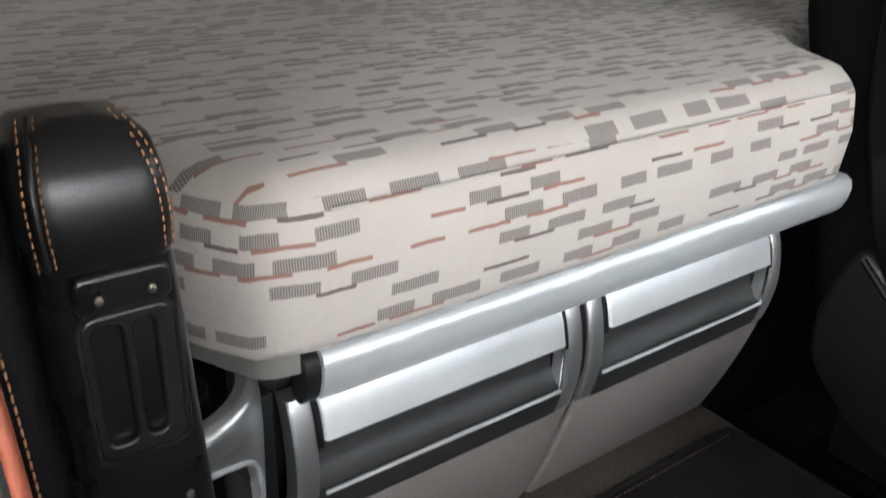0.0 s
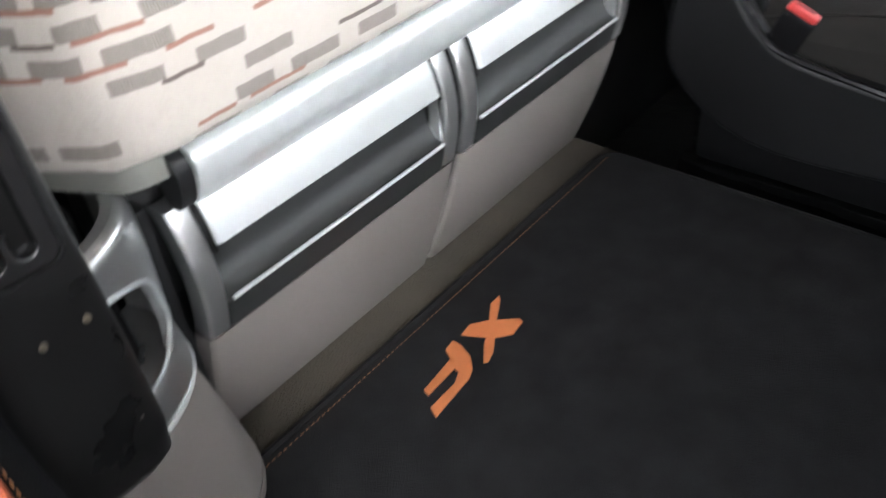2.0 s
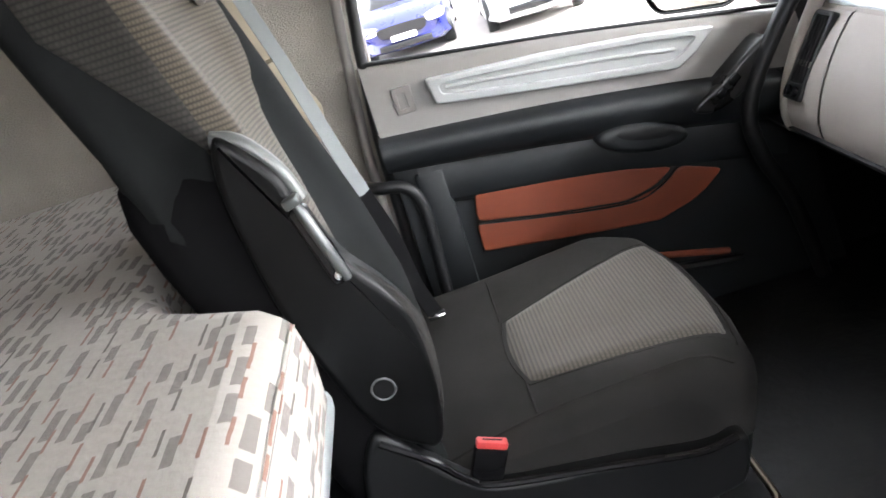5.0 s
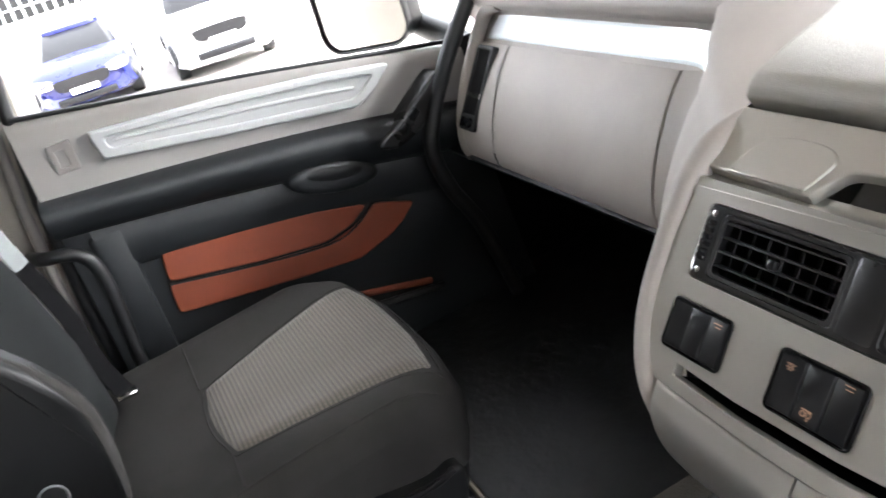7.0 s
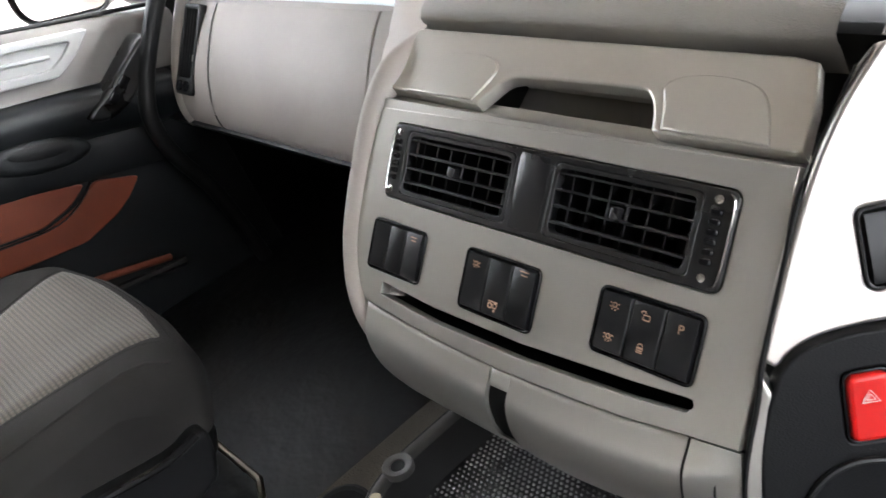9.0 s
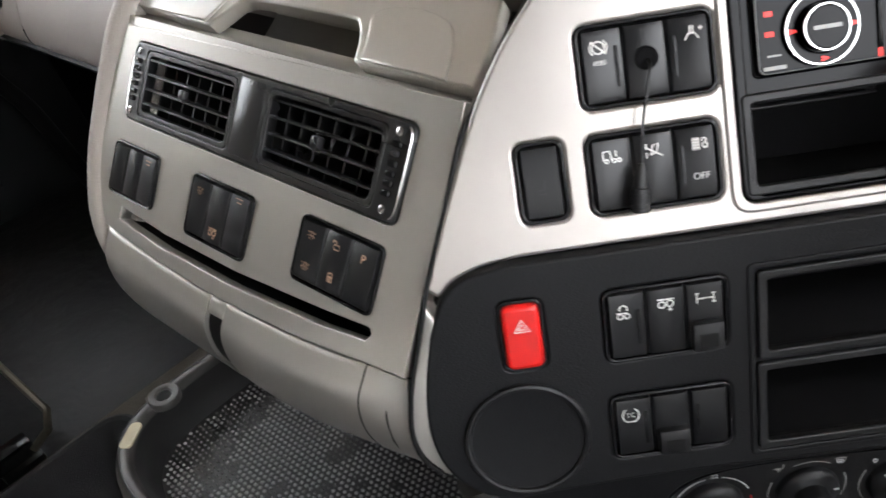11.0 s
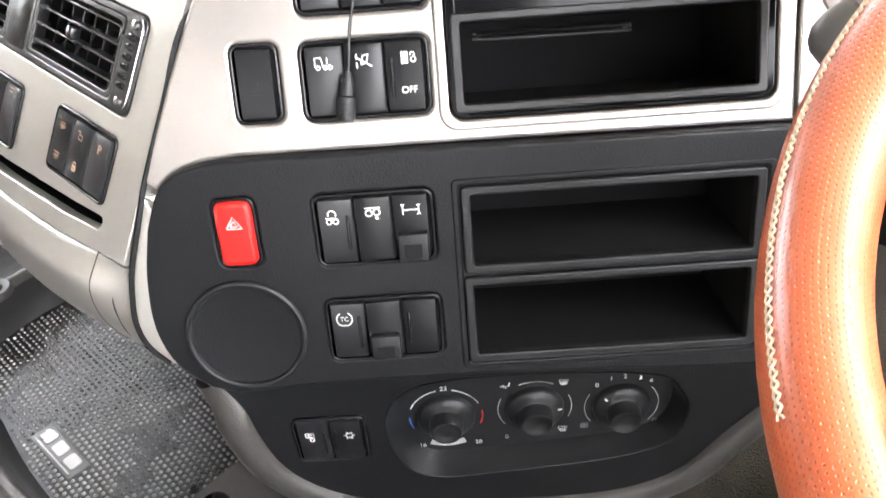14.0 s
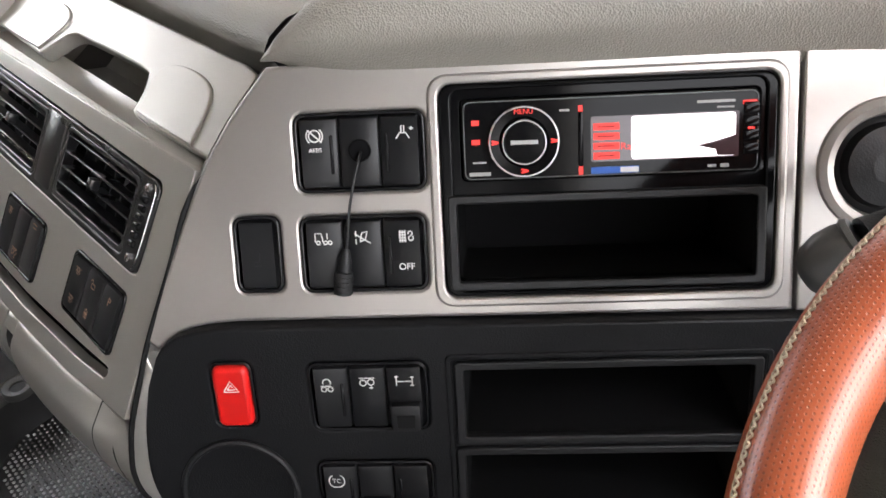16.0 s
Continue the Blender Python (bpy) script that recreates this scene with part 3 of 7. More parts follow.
# two drawers: silver handle frame on top, plain beige front below
FRONT = [(-0.447, 0.294), (-0.439, 0.277), (-0.4325, 0.252), (-0.4300, 0.228), (-0.4310, 0.205), (-0.4355, 0.180), (-0.4415, 0.160)]


def front_y(z):
    for (y0, z0), (y1, z1) in zip(FRONT, FRONT[1:]):
        if z1 <= z <= z0:
            return y0 + (y1 - y0) * (z0 - z) / (z0 - z1)
    return FRONT[-1][0] - 0.35 * (0.160 - z)


def drawer(x0, x1, label):
    d = thing("drawer", ((x0 + x1) / 2, -0.48, -0.02), label, "drawer", "drawers under the bunk")
    stile = 0.021

    def slab(xa, xb, zs, lift=0.0, thick=0.02):
        pr = [(front_y(z) + lift, z) for z in zs] + [(front_y(z) + lift - thick, z) for z in reversed(zs)]
        rows = [(xa, -0.003), (xa + math.copysign(0.0015, xb - xa), -0.0008), (xa + math.copysign(0.004, xb - xa), 0), (xb - math.copysign(0.004, xb - xa), 0), (xb - math.copysign(0.0015, xb - xa), -0.0008), (xb, -0.003)]
        return loft([[(x, y + o, z) for y, z in pr] for x, o in rows])

    zs = [0.291, 0.283, 0.272, 0.26, 0.245, 0.228, 0.21, 0.19, 0.164]
    part("stile", slab(x0, x0 - stile, zs, 0.001), DRAWER_SILVER, d, smooth=50)
    part("stile", slab(x1 + stile, x1, zs, 0.001), DRAWER_SILVER, d, smooth=50)
    for xs in (x0 - stile - 0.0026, x1 + stile + 0.0026):
        part("slit", slab(xs + 0.0032, xs - 0.0032, [0.292, 0.284, 0.272, 0.258, 0.246], 0.0022), DEEP, d, "black slit beside the grip")
    xa, xb = x0 - stile - 0.0055, x1 + stile + 0.0055
    part("grip", slab(xa, xb, [0.292, 0.284, 0.276, 0.268, 0.260, 0.252], 0.004, 0.014), ALUMINIUM, d, "bright aluminium grip lip", smooth=50)
    part("recess", loft([[(x, y, z) for y, z in ((-0.436, 0.252), (-0.452, 0.254), (-0.458, 0.240), (-0.456, 0.215), (-0.446, 0.198), (-0.434, 0.192), (-0.436, 0.186), (-0.464, 0.19), (-0.468, 0.262), (-0.438, 0.258))] for x in (x0 - stile, x1 + stile)]), RECESS, d, "dark grey finger recess")
    part("chrome_line", tube([(xa, front_y(0.196) + 0.001, 0.196), (xb, front_y(0.196) + 0.0015, 0.196)], 0.0020, 8), ALUMINIUM, d)
    part("chrome_end", tube([(xb, front_y(0.196), 0.196), (xb, front_y(0.225) - 0.002, 0.225), (xb, front_y(0.252), 0.252)], 0.0018, 8), CHROME, d)
    part("lower_band", slab(x0 - stile, x1 + stile, [0.193, 0.184, 0.174, 0.162], 0.0008), RECESS, d, "dark silver band")
    pts = []
    for k in range(9):
        z = 0.160 - k * (0.160 + 0.012) / 8
        bulge = 0.004 * math.sin(math.pi * k / 8)
        pts.append((front_y(z) + bulge, z))
    pr = pts + [(y - 0.02, z) for y, z in reversed(pts)]
    part("front", loft([[(x, y + o, z) for y, z in pr] for x, o in ((x0, -0.004), (x0 - 0.002, -0.0012), (x0 - 0.006, 0), (x1 + 0.006, 0), (x1 + 0.002, -0.0012), (x1, -0.004))]), BEIGE, d, "plain beige drawer front", smooth=50)
    if x1 > -0.3:
        # black strip set into the open gap to give it its shade
        part("gap_shade_strip", slab(x1 + 0.0015, x1 - 0.0115, [0.291, 0.272, 0.245, 0.21, 0.16, 0.1, 0.05, 0.0], -0.0045), DEEP, d, "dark strip standing for the shade in the gap between the drawers")
    part("body", box(x1 + 0.004, x0 - 0.004, -0.56, -0.512, -0.012, 0.285, 0.002), BLACK, d)
    return d


drawer(0.112, -0.2125, "beige bunk drawer with a silver grip, closed")
drawer(-0.2225, -0.556, "beige bunk drawer with a silver grip, beside the passenger seat")

# rounded column with a cup well beside the drawers
col = thing("cup_column", (0.225, -0.43, -0.02), "beige rounded column with a silver cup well on top", "storage column")


def half_round(cx, cy, rx, ry, a0, a1, n=18):
    return [(cx + rx * math.cos(radians(a0 + (a1 - a0) * k / n)), cy + ry * math.sin(radians(a0 + (a1 - a0) * k / n))) for k in range(n + 1)]


def shell(cx, cy, rows, a0, a1, thick):
    """An upright part-round shell; rows of z, rx, ry and, if it differs, the start angle."""
    loops = []
    for z, rx, ry, *s in rows:
        o = half_round(cx, cy, rx, ry, s[0] if s else a0, a1)
        i = half_round(cx, cy, rx - thick, ry - thick, a1, s[0] if s else a0)
        loops.append([(x, y, z) for x, y in o + i])
    return loft(loops)


CC = (0.240, -0.465)
part("body", shell(*CC, [(0.012, 0.137, 0.097), (0.016, 0.138, 0.098), (0.06, 0.130, 0.094), (0.11, 0.120, 0.088), (0.160, 0.109, 0.083), (0.166, 0.106, 0.080)], 0, 200, 0.012), BEIGE, col, smooth=50)
part("foot", shell(*CC, [(-0.012, 0.137, 0.097), (0.004, 0.139, 0.099), (0.008, 0.137, 0.097)], 0, 200, 0.012), BEIGE, col, smooth=50)
part("foot_gap", shell(*CC, [(-0.012, 0.128, 0.09), (0.016, 0.128, 0.09)], 0, 200, 0.01), DEEP, col, "dark slit above the foot")
part("collar", shell(*CC, [(0.164, 0.108, 0.082), (0.168, 0.112, 0.086), (0.176, 0.1125, 0.0865), (0.198, 0.109, 0.084), (0.204, 0.106, 0.081)], 0, 200, 0.026), DRAWER_SILVER, col, smooth=50)
part("collar_step", tube([(CC[0] + 0.1115 * math.cos(radians(a)), CC[1] + 0.0855 * math.sin(radians(a)), 0.169) for a in range(60, 201, 10)], 0.0028, 8), ALUMINIUM, col, "bright lower edge")
ARCH = ((0.205, 0.108, 0.081, 145), (0.225, 0.109, 0.0815, 150), (0.252, 0.110, 0.082, 147), (0.268, 0.1105, 0.082, 143), (0.281, 0.111, 0.082, 135), (0.291, 0.111, 0.0820, 123), (0.299, 0.111, 0.0815, 105), (0.304, 0.111, 0.081, 80))
part("sleeve", shell(*CC, [*ARCH, (0.306, 0.111, 0.081, 50), (0.314, 0.1105, 0.0805, 40), (0.322, 0.109, 0.079, 40), (0.326, 0.106, 0.076, 40), (0.3275, 0.101, 0.071, 40)], 130, 200, 0.008), DRAWER_SILVER, col, smooth=50)
part("sleeve_rim", tube(smooth_line([(CC[0] + r * math.cos(radians(a)), CC[1] + q * math.sin(radians(a)), z) for z, r, q, a in ((0.203, 0.104, 0.080, 112), (0.204, 0.104, 0.080, 128), (0.208, 0.104, 0.080, 141), *ARCH[1:])], 4), 0.0022, 8), ALUMINIUM, col, "bright edge of the opening")
part("well", shell(*CC, [(0.10, 0.082, 0.058), (0.325, 0.072, 0.042)], 0, 205, 0.006), DEEP, col)
part("bottom", prism(half_round(*CC, 0.09, 0.06, 0, 190), 0.10, 0.11), DEEP, col)
part("gap_trim", box(0.119, 0.137, -0.50, -0.452, -0.012, 0.300, 0.004), BLACK, col, "black trim strip")

# ---- floor mat ----
mat_t = thing("floor_mat", (-0.05, -0.15, -0.014), "charcoal carpet mat with an orange emblem on the cab floor", "floor mat")
part("carpet_face", prism(rrect(-0.532, 0.60, -0.436, 0.148, 0.03), -0.014, 0.0, 0.004), MAT_PILE, mat_t)
part("binding", tube([(x, y, -0.006) for x, y in rrect(-0.535, 0.603, -0.439, 0.151, 0.03)], 0.0065, 8, True), BLACK_SOFT, mat_t, "black sewn binding")
st = []
for k in range(150):
    x = -0.515 + k * 0.0074
    st.append([(x, -0.4265), (x + 0.0045, -0.4265)])
part("stitching", ribbon(st, 0.0012, 0.0008), THREAD, mat_t)
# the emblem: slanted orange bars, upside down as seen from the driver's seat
def flat(pts, z0, z1):
    a = sum(p[0] * q[1] - q[0] * p[1] for p, q in zip(pts, pts[1:] + pts[:1]))
    return prism(pts if a > 0 else pts[::-1], z0, z1)


BARS = ([(-0.131, -0.381), (-0.148, -0.383), (-0.164, -0.37), (-0.186, -0.344), (-0.184, -0.338), (-0.163, -0.336), (-0.147, -0.35), (-0.141, -0.361)],
        [(-0.204, -0.384), (-0.188, -0.384), (-0.166, -0.37), (-0.131, -0.351), (-0.112, -0.337), (-0.116, -0.334), (-0.13, -0.338), (-0.148, -0.349), (-0.17, -0.363), (-0.198, -0.378)],
        [(-0.103, -0.381), (-0.118, -0.383), (-0.118, -0.372), (-0.11, -0.353), (-0.098, -0.341), (-0.086, -0.336), (-0.027, -0.332), (-0.033, -0.344), (-0.072, -0.344), (-0.086, -0.35), (-0.088, -0.357), (-0.045, -0.356), (-0.047, -0.364), (-0.091, -0.368), (-0.096, -0.369)])
for b, z in zip(BARS, (0.0022, 0.0018, 0.0022)):
    part("emblem_bar", flat(list(b), -0.001, z), ORANGE_PILE, mat_t, smooth=0)

# ---- passenger seat ----
seat = thing("passenger_seat", (-0.96, -0.15, -0.16), "charcoal cloth passenger seat with a ribbed grey-brown centre", "seat")


def cushion_section(x, k):
    """Side profile (y, z) of the cushion; k 0 at the middle, 1 at the side."""
    front, top = 0.138 - 0.085 * k * k, 0.176 - 0.022 * k ** 3 + {-0.77: 0.008, -0.716: 0.020, -0.702: 0.012}.get(x, 0.0)
    return smooth_line([(-0.36, 0.06), (-0.37, 0.11), (-0.34, 0.150 - 0.01 * k), (-0.19, top - 0.008), (-0.02, top + 0.006), (front - 0.055, top + 0.004), (front - 0.015, top - 0.022),
                        (front, top - 0.062), (front - 0.004, 0.075), (front - 0.03, 0.045), (-0.1, 0.04), (-0.3, 0.045)], 4, True)


loops = []
for x, k in ((-1.238, 1.0), (-1.236, 0.9), (-1.215, 0.75), (-1.17, 0.5), (-1.05, 0.15), (-0.96, 0.0), (-0.87, 0.15), (-0.77, 0.45), (-0.716, 0.72), (-0.702, 0.9), (-0.698, 1.0)):
    sec = cushion_section(x, k)
    if k >= 0.99:
        cy, cz = sum(p[0] for p in sec) / len(sec), sum(p[1] for p in sec) / len(sec)
        sec = [(cy + (y - cy) * 0.93, cz + (z - cz) * 0.86) for y, z in sec]
    loops.append([(x, y, z) for y, z in sec])
cb = loft(loops)
cushion_tree = BVHTree.FromBMesh(cb)
part("cushion", cb, SEAT_DARK, seat, smooth=70)
seam_pts = []
for k in range(15):
    yy_ = -0.315 + 0.39 * k / 14
    hit = cushion_tree.ray_cast(Vector((-0.7155, yy_, 0.4)), Vector((0, 0, -1)))[0]
    seam_pts.append((hit.x, hit.y, hit.z + 0.0003))
part("edge_seam", tube(seam_pts, 0.0022, 6), SEAT_DARK, seat, "sewn edge of the cushion")


for xa, xb, yy_ in ((-0.815, -0.722, -0.188), (-1.20, -1.02, -0.196)):
    line = []
    for k in range(9):
        hit = cushion_tree.ray_cast(Vector((xa + (xb - xa) * k / 8, yy_, 0.4)), Vector((0, 0, -1)))[0]
        line.append((hit.x, hit.y, hit.z))
    part("cross_seam", tube(line, 0.0016, 6), SEAT_DARK, seat, "sewn seam across the cushion")


def drape(tree, grid, along, lift):
    """Lays a grid of points onto a surface, its border tucked in."""
    out, n, k = [], len(grid), len(grid[0])
    for i, row in enumerate(grid):
        line = []
        for j, p in enumerate(row):
            hit = tree.ray_cast(Vector(p) - Vector(along), Vector(along))[0]
            p = hit if hit is not None else Vector(p)
            edge = i in (0, n - 1) or j in (0, k - 1)
            line.append(tuple(p - Vector(along) * (-0.003 if edge else lift)))
        out.append(line)
    return out


grid = []
for i in range(19):
    a = i / 18
    row = []
    for j in range(19):
        b = j / 18
        bow = 0.014 * math.sin(math.pi * b) * (1 - a) - 0.022 * math.sin(math.pi * b) * a
        p = Vector((-1.012, -0.192)) * (1 - a) * (1 - b) + Vector((-0.800, -0.184)) * (1 - a) * b + Vector((-1.130, 0.095)) * a * (1 - b) + Vector((-0.757, 0.098)) * a * b
        row.append((p.x, p.y - bow, 0.2))
    grid.append(row)
ins = drape(cushion_tree, grid, (0, 0, -1), 0.0045)
part("centre_panel", loft(ins, closed=False), SEAT_RIB, seat, "ribbed grey-brown centre cloth", smooth=70, uv=lambda c, n: (c.y, c.x))
rim = [ins[0][j] for j in range(19)] + [ins[i][18] for i in range(19)] + [ins[18][j] for j in range(18, -1, -1)] + [ins[i][0] for i in range(18, -1, -1)]
part("piping", tube([(x, y, z + 0.0032) for x, y, z in rim], 0.0012, 6), SEAT_DARK, seat)

# backrest: leaning cloth pad with side wings
def back_loop(z, y, wid, thick, wing):
    pts = [(-wid, -thick), (-wid * 1.03, -thick * 0.4), (-wid * 1.0, wing), (-wid * 0.82, wing * 1.1), (-wid * 0.55, 0.0), (0, -0.012), (wid * 0.55, 0.0), (wid * 0.82, wing * 1.1), (wid * 1.0, wing), (wid * 1.03, -thick * 0.4), (wid, -thick), (0, -thick * 1.1)]
    return [(-0.912 + px, y + py, z) for px, py in smooth_line(pts, 4, True)]


bl = [back_loop(z, y, w, th, wg) for z, y, w, th, wg in ((0.10, -0.33, 0.19, 0.09, 0.0), (0.16, -0.335, 0.203, 0.11, 0.012), (0.28, -0.352, 0.206, 0.12, 0.02), (0.42, -0.385, 0.208, 0.12, 0.024), (0.56, -0.425, 0.206, 0.12, 0.026), (0.66, -0.452, 0.196, 0.115, 0.03), (0.74, -0.475, 0.200, 0.115, 0.03), (0.82, -0.50, 0.206, 0.11, 0.03), (0.93, -0.535, 0.2, 0.10, 0.02), (1.0, -0.555, 0.17, 0.07, 0.0))]
bb = loft(bl)
back_tree = BVHTree.FromBMesh(bb)
back = part("backrest", bb, SEAT_SLATE, seat, smooth=70, uv=lambda c, n: (c.z, c.x - c.y))
back.data.materials.append(SEAT_RIB)
for f in back.data.polygons:
    f.material_index = int(f.center.z > 0.56 and f.center.x > -0.80 and f.center.y + 0.24 * (f.center.z - 0.60) > -0.445)
grid = []
for z, xa, xb in ((0.24, -0.85, -0.724), (0.30, -0.885, -0.722), (0.38, -0.935, -0.718), (0.43, -0.966, -0.716), (0.47, -0.986, -0.715), (0.515, -1.006, -0.715), (0.56, -1.020, -0.715), (0.60, -1.031, -0.718), (0.64, -1.047, -0.722), (0.675, -1.064, -0.727), (0.72, -1.083, -0.726), (0.80, -1.100, -0.722), (0.88, -1.102, -0.725), (0.96, -1.09, -0.75)):
    grid.append([(xa + (xb - xa) * k / 18, -0.2, z) for k in range(19)])
part("backrest_panel", loft(drape(back_tree, grid, (0, -1, 0), 0.004), closed=False), SEAT_RIB, seat, "ribbed grey-brown cloth on the upper backrest", smooth=70, uv=lambda c, n: (c.z, c.x))
grid = []
for k in range(13):
    b = k / 12
    yb = -0.52 + 0.092 * b
    zl = 0.80 - 0.20 * b
    grid.append([(-0.69, yb - 0.24 * (zl + (0.97 - zl) * j / 12 - 0.60), zl + (0.97 - zl) * j / 12) for j in range(13)])
part("wing_panel", loft(drape(back_tree, grid, (-1, 0, 0), 0.004), closed=False), SEAT_RIB_SHADED, seat, "ribbed cloth on the backrest wing, darkened for its shade", smooth=70, uv=lambda c, n: (c.z, c.y))
shell_rows = []
for z, y, w, th in ((0.09, -0.335, 0.205, 0.10), (0.18, -0.340, 0.214, 0.12), (0.28, -0.354, 0.216, 0.128), (0.42, -0.387, 0.218, 0.132), (0.52, -0.418, 0.216, 0.132), (0.58, -0.436, 0.211, 0.128), (0.62, -0.446, 0.200, 0.118), (0.64, -0.450, 0.180, 0.100)):
    shell_rows.append([(-0.912 + px, y + py, z) for px, py in smooth_line([(w * 0.90, 0.012), (w * 1.0, 0.0), (w * 1.03, -th * 0.45), (w * 1.0, -th), (w * 0.5, -th * 1.12), (-w * 0.5, -th * 1.12), (-w * 1.0, -th), (-w * 1.03, -th * 0.6)], 3)])
part("backrest_shell", loft(shell_rows, closed=False), HOLLOW, seat, "black back shell of the seat", smooth=70)
part("headrest_bracket", prism(circle(0, 0, 0.03, 24, 0.05), 0, 0.012, 0.004), BEIGE, seat, "grey plastic guide", m=fm((-1.052, -0.482, 0.825), (-1, -0.1, 0), (0, -0.25, 1)))
# raised armrest at the aisle side
ARM = smooth_line([(-0.425, 0.652), (-0.385, 0.60), (-0.372, 0.55), (-0.350, 0.485), (-0.318, 0.437), (-0.295, 0.39), (-0.290, 0.34), (-0.298, 0.26), (-0.315, 0.207), (-0.345, 0.215), (-0.385, 0.255), (-0.412, 0.33), (-0.436, 0.42), (-0.447, 0.52), (-0.449, 0.60), (-0.440, 0.645)], 4, True)
AX = fm((-0.722, 0, 0), (0, 1, 0), (0, 0, 1))
arm_pts = ARM if sum(p[0] * q[1] - q[0] * p[1] for p, q in zip(ARM, ARM[1:] + ARM[:1])) > 0 else ARM[::-1]
arm = part("armrest", prism(arm_pts, 0, 0.046, 0.010, 5, True), ARM_BLACK, seat, "black armrest folded upright", m=AX, smooth=60)
part("armrest_edge", tube([(-0.695, y, z) for y, z in smooth_line([(-0.440, 0.652), (-0.412, 0.640), (-0.384, 0.600), (-0.372, 0.56)], 5)], 0.010, 10), GUNMETAL, arm, "grey worn edge")
part("front_pad", tube([(-0.690, y, z) for y, z in smooth_line([(-0.352, 0.470), (-0.322, 0.430), (-0.301, 0.385), (-0.297, 0.34), (-0.305, 0.265), (-0.321, 0.216)], 5)], [0.008 + 0.005 * math.sin(math.pi * k / 25) for k in range(26)], 12), SEAT_DARK, arm, "padded front edge", smooth=70)
part("latch_bar", tube([(-0.668, -0.3485, 0.462), (-0.667, -0.352, 0.476), (-0.667, -0.370, 0.548), (-0.669, -0.374, 0.560)], [0.005, 0.0068, 0.0068, 0.005], 12), GUNMETAL, arm, "grey latch bar", smooth=70)
part("latch_clip", box(-0.010, 0.010, -0.006, 0.006, 0.040, 0.060, 0.003), GUNMETAL, arm, m=AX @ fm((-0.3775, 0.566, 0), (0.97, 0.22, 0), (-0.22, 0.97, 0)))
part("latch", prism(rrect(-0.012, 0.012, -0.052, 0.052, 0.009), 0.040, 0.054, 0.004), GLOSS, arm, "black recline latch", m=AX @ fm((-0.366, 0.508, 0), (0.97, 0.22, 0), (-0.22, 0.97, 0)))
part("latch_pin", lathe([(0.006, 0.03), (0.0075, 0.046), (0.006, 0.058), (0.003, 0.059)], 14), CHROME, arm, m=AX @ fm((-0.356, 0.470, 0.0), (1, 0, 0), (0, 1, 0)))
part("pivot_ring", loft([[(0.0145 * math.cos(a) + 0.0014 * math.cos(a) * math.cos(b), 0.0145 * math.sin(a) + 0.0014 * math.sin(a) * math.cos(b), 0.047 + 0.0014 * math.sin(b)) for b in [k * math.pi / 4 for k in range(8)]] for a in [k * math.pi / 16 for k in range(32)]], ring=True), GUNMETAL, arm, "dull metal pivot ring", m=AX @ fm((-0.358, 0.308, 0), (1, 0, 0), (0, 1, 0)))
part("pivot_cap", lathe([(0.014, 0.04), (0.014, 0.047), (0.011, 0.0475)], 20), DEEP, arm, m=AX @ fm((-0.358, 0.308, 0), (1, 0, 0), (0, 1, 0)))
# plastic side shell and base
SIDE = smooth_line([(-0.40, 0.24), (-0.37, 0.235), (-0.335, 0.185), (-0.30, 0.145), (-0.25, 0.118), (-0.1, 0.098), (0.01, 0.080), (0.048, 0.086), (0.066, 0.072), (0.056, 0.02), (0.03, 0.0), (-0.1, -0.02), (-0.3, -0.02), (-0.42, 0.06), (-0.43, 0.16)], 4, True)
side_pts = SIDE if sum(p[0] * q[1] - q[0] * p[1] for p, q in zip(SIDE, SIDE[1:] + SIDE[:1])) > 0 else SIDE[::-1]
for x0 in (-0.710, -1.237):
    part("side_shell", prism(side_pts, 0, 0.035, 0.009, 3, True), BLACK, seat, m=fm((x0, 0, 0), (0, 1, 0), (0, 0, 1)), smooth=60)
part("seat_pan", box(-1.19, -0.73, -0.36, 0.08, 0.01, 0.07, 0.012), BLACK, seat)
part("front_lip", tube(smooth_line([(-1.2, 0.045, 0.030), (-1.15, 0.075, 0.032), (-0.96, 0.10, 0.035), (-0.77, 0.075, 0.032), (-0.71, 0.045, 0.030)], 4), 0.024, 12), BLACK, seat)
part("pedestal", box(-1.17, -0.74, -0.40, 0.03, -0.115, 0.02, 0.015), BLACK, seat)
for x0 in (-0.735, -1.165):
    part("slide_rail", box(x0 - 0.03, x0, -0.42, 0.075, -0.145, -0.118, 0.004), GLOSS, seat, "black steel slide rail")
    part("slide_foot", box(x0 - 0.035, x0 + 0.006, 0.02, 0.08, -0.16, -0.146, 0.004), BLACK, seat)
    part("slide_foot", box(x0 - 0.035, x0 + 0.006, -0.42, -0.34, -0.16, -0.146, 0.004), BLACK, seat)
part("slide_bar", tube([(-0.735, 0.07, -0.135), (-0.735, 0.10, -0.12), (-0.76, 0.115, -0.11), (-1.14, 0.115, -0.11), (-1.165, 0.10, -0.12), (-1.165, 0.07, -0.135)], 0.006, 8), SCREW, seat, "bare metal slide bar")
BKM = fm((-0.684, -0.256, 0.180), (0, 0.92, -0.39), (0, 0.39, 0.92))
bk = part("buckle_body", box(-0.0215, 0.0215, -0.060, -0.003, -0.009, 0.009, 0.004), GLOSS, seat, "black buckle on a stalk", m=BKM)
part("buckle_button", box(-0.0205, 0.0205, -0.004, 0.007, -0.0075, 0.0075, 0.003), BUCKLE_RED, bk, "red release button", m=BKM)
part("buckle_slot", box(-0.013, 0.013, 0.0065, 0.0074, -0.0015, 0.0015, 0), DEEP, bk, m=BKM)
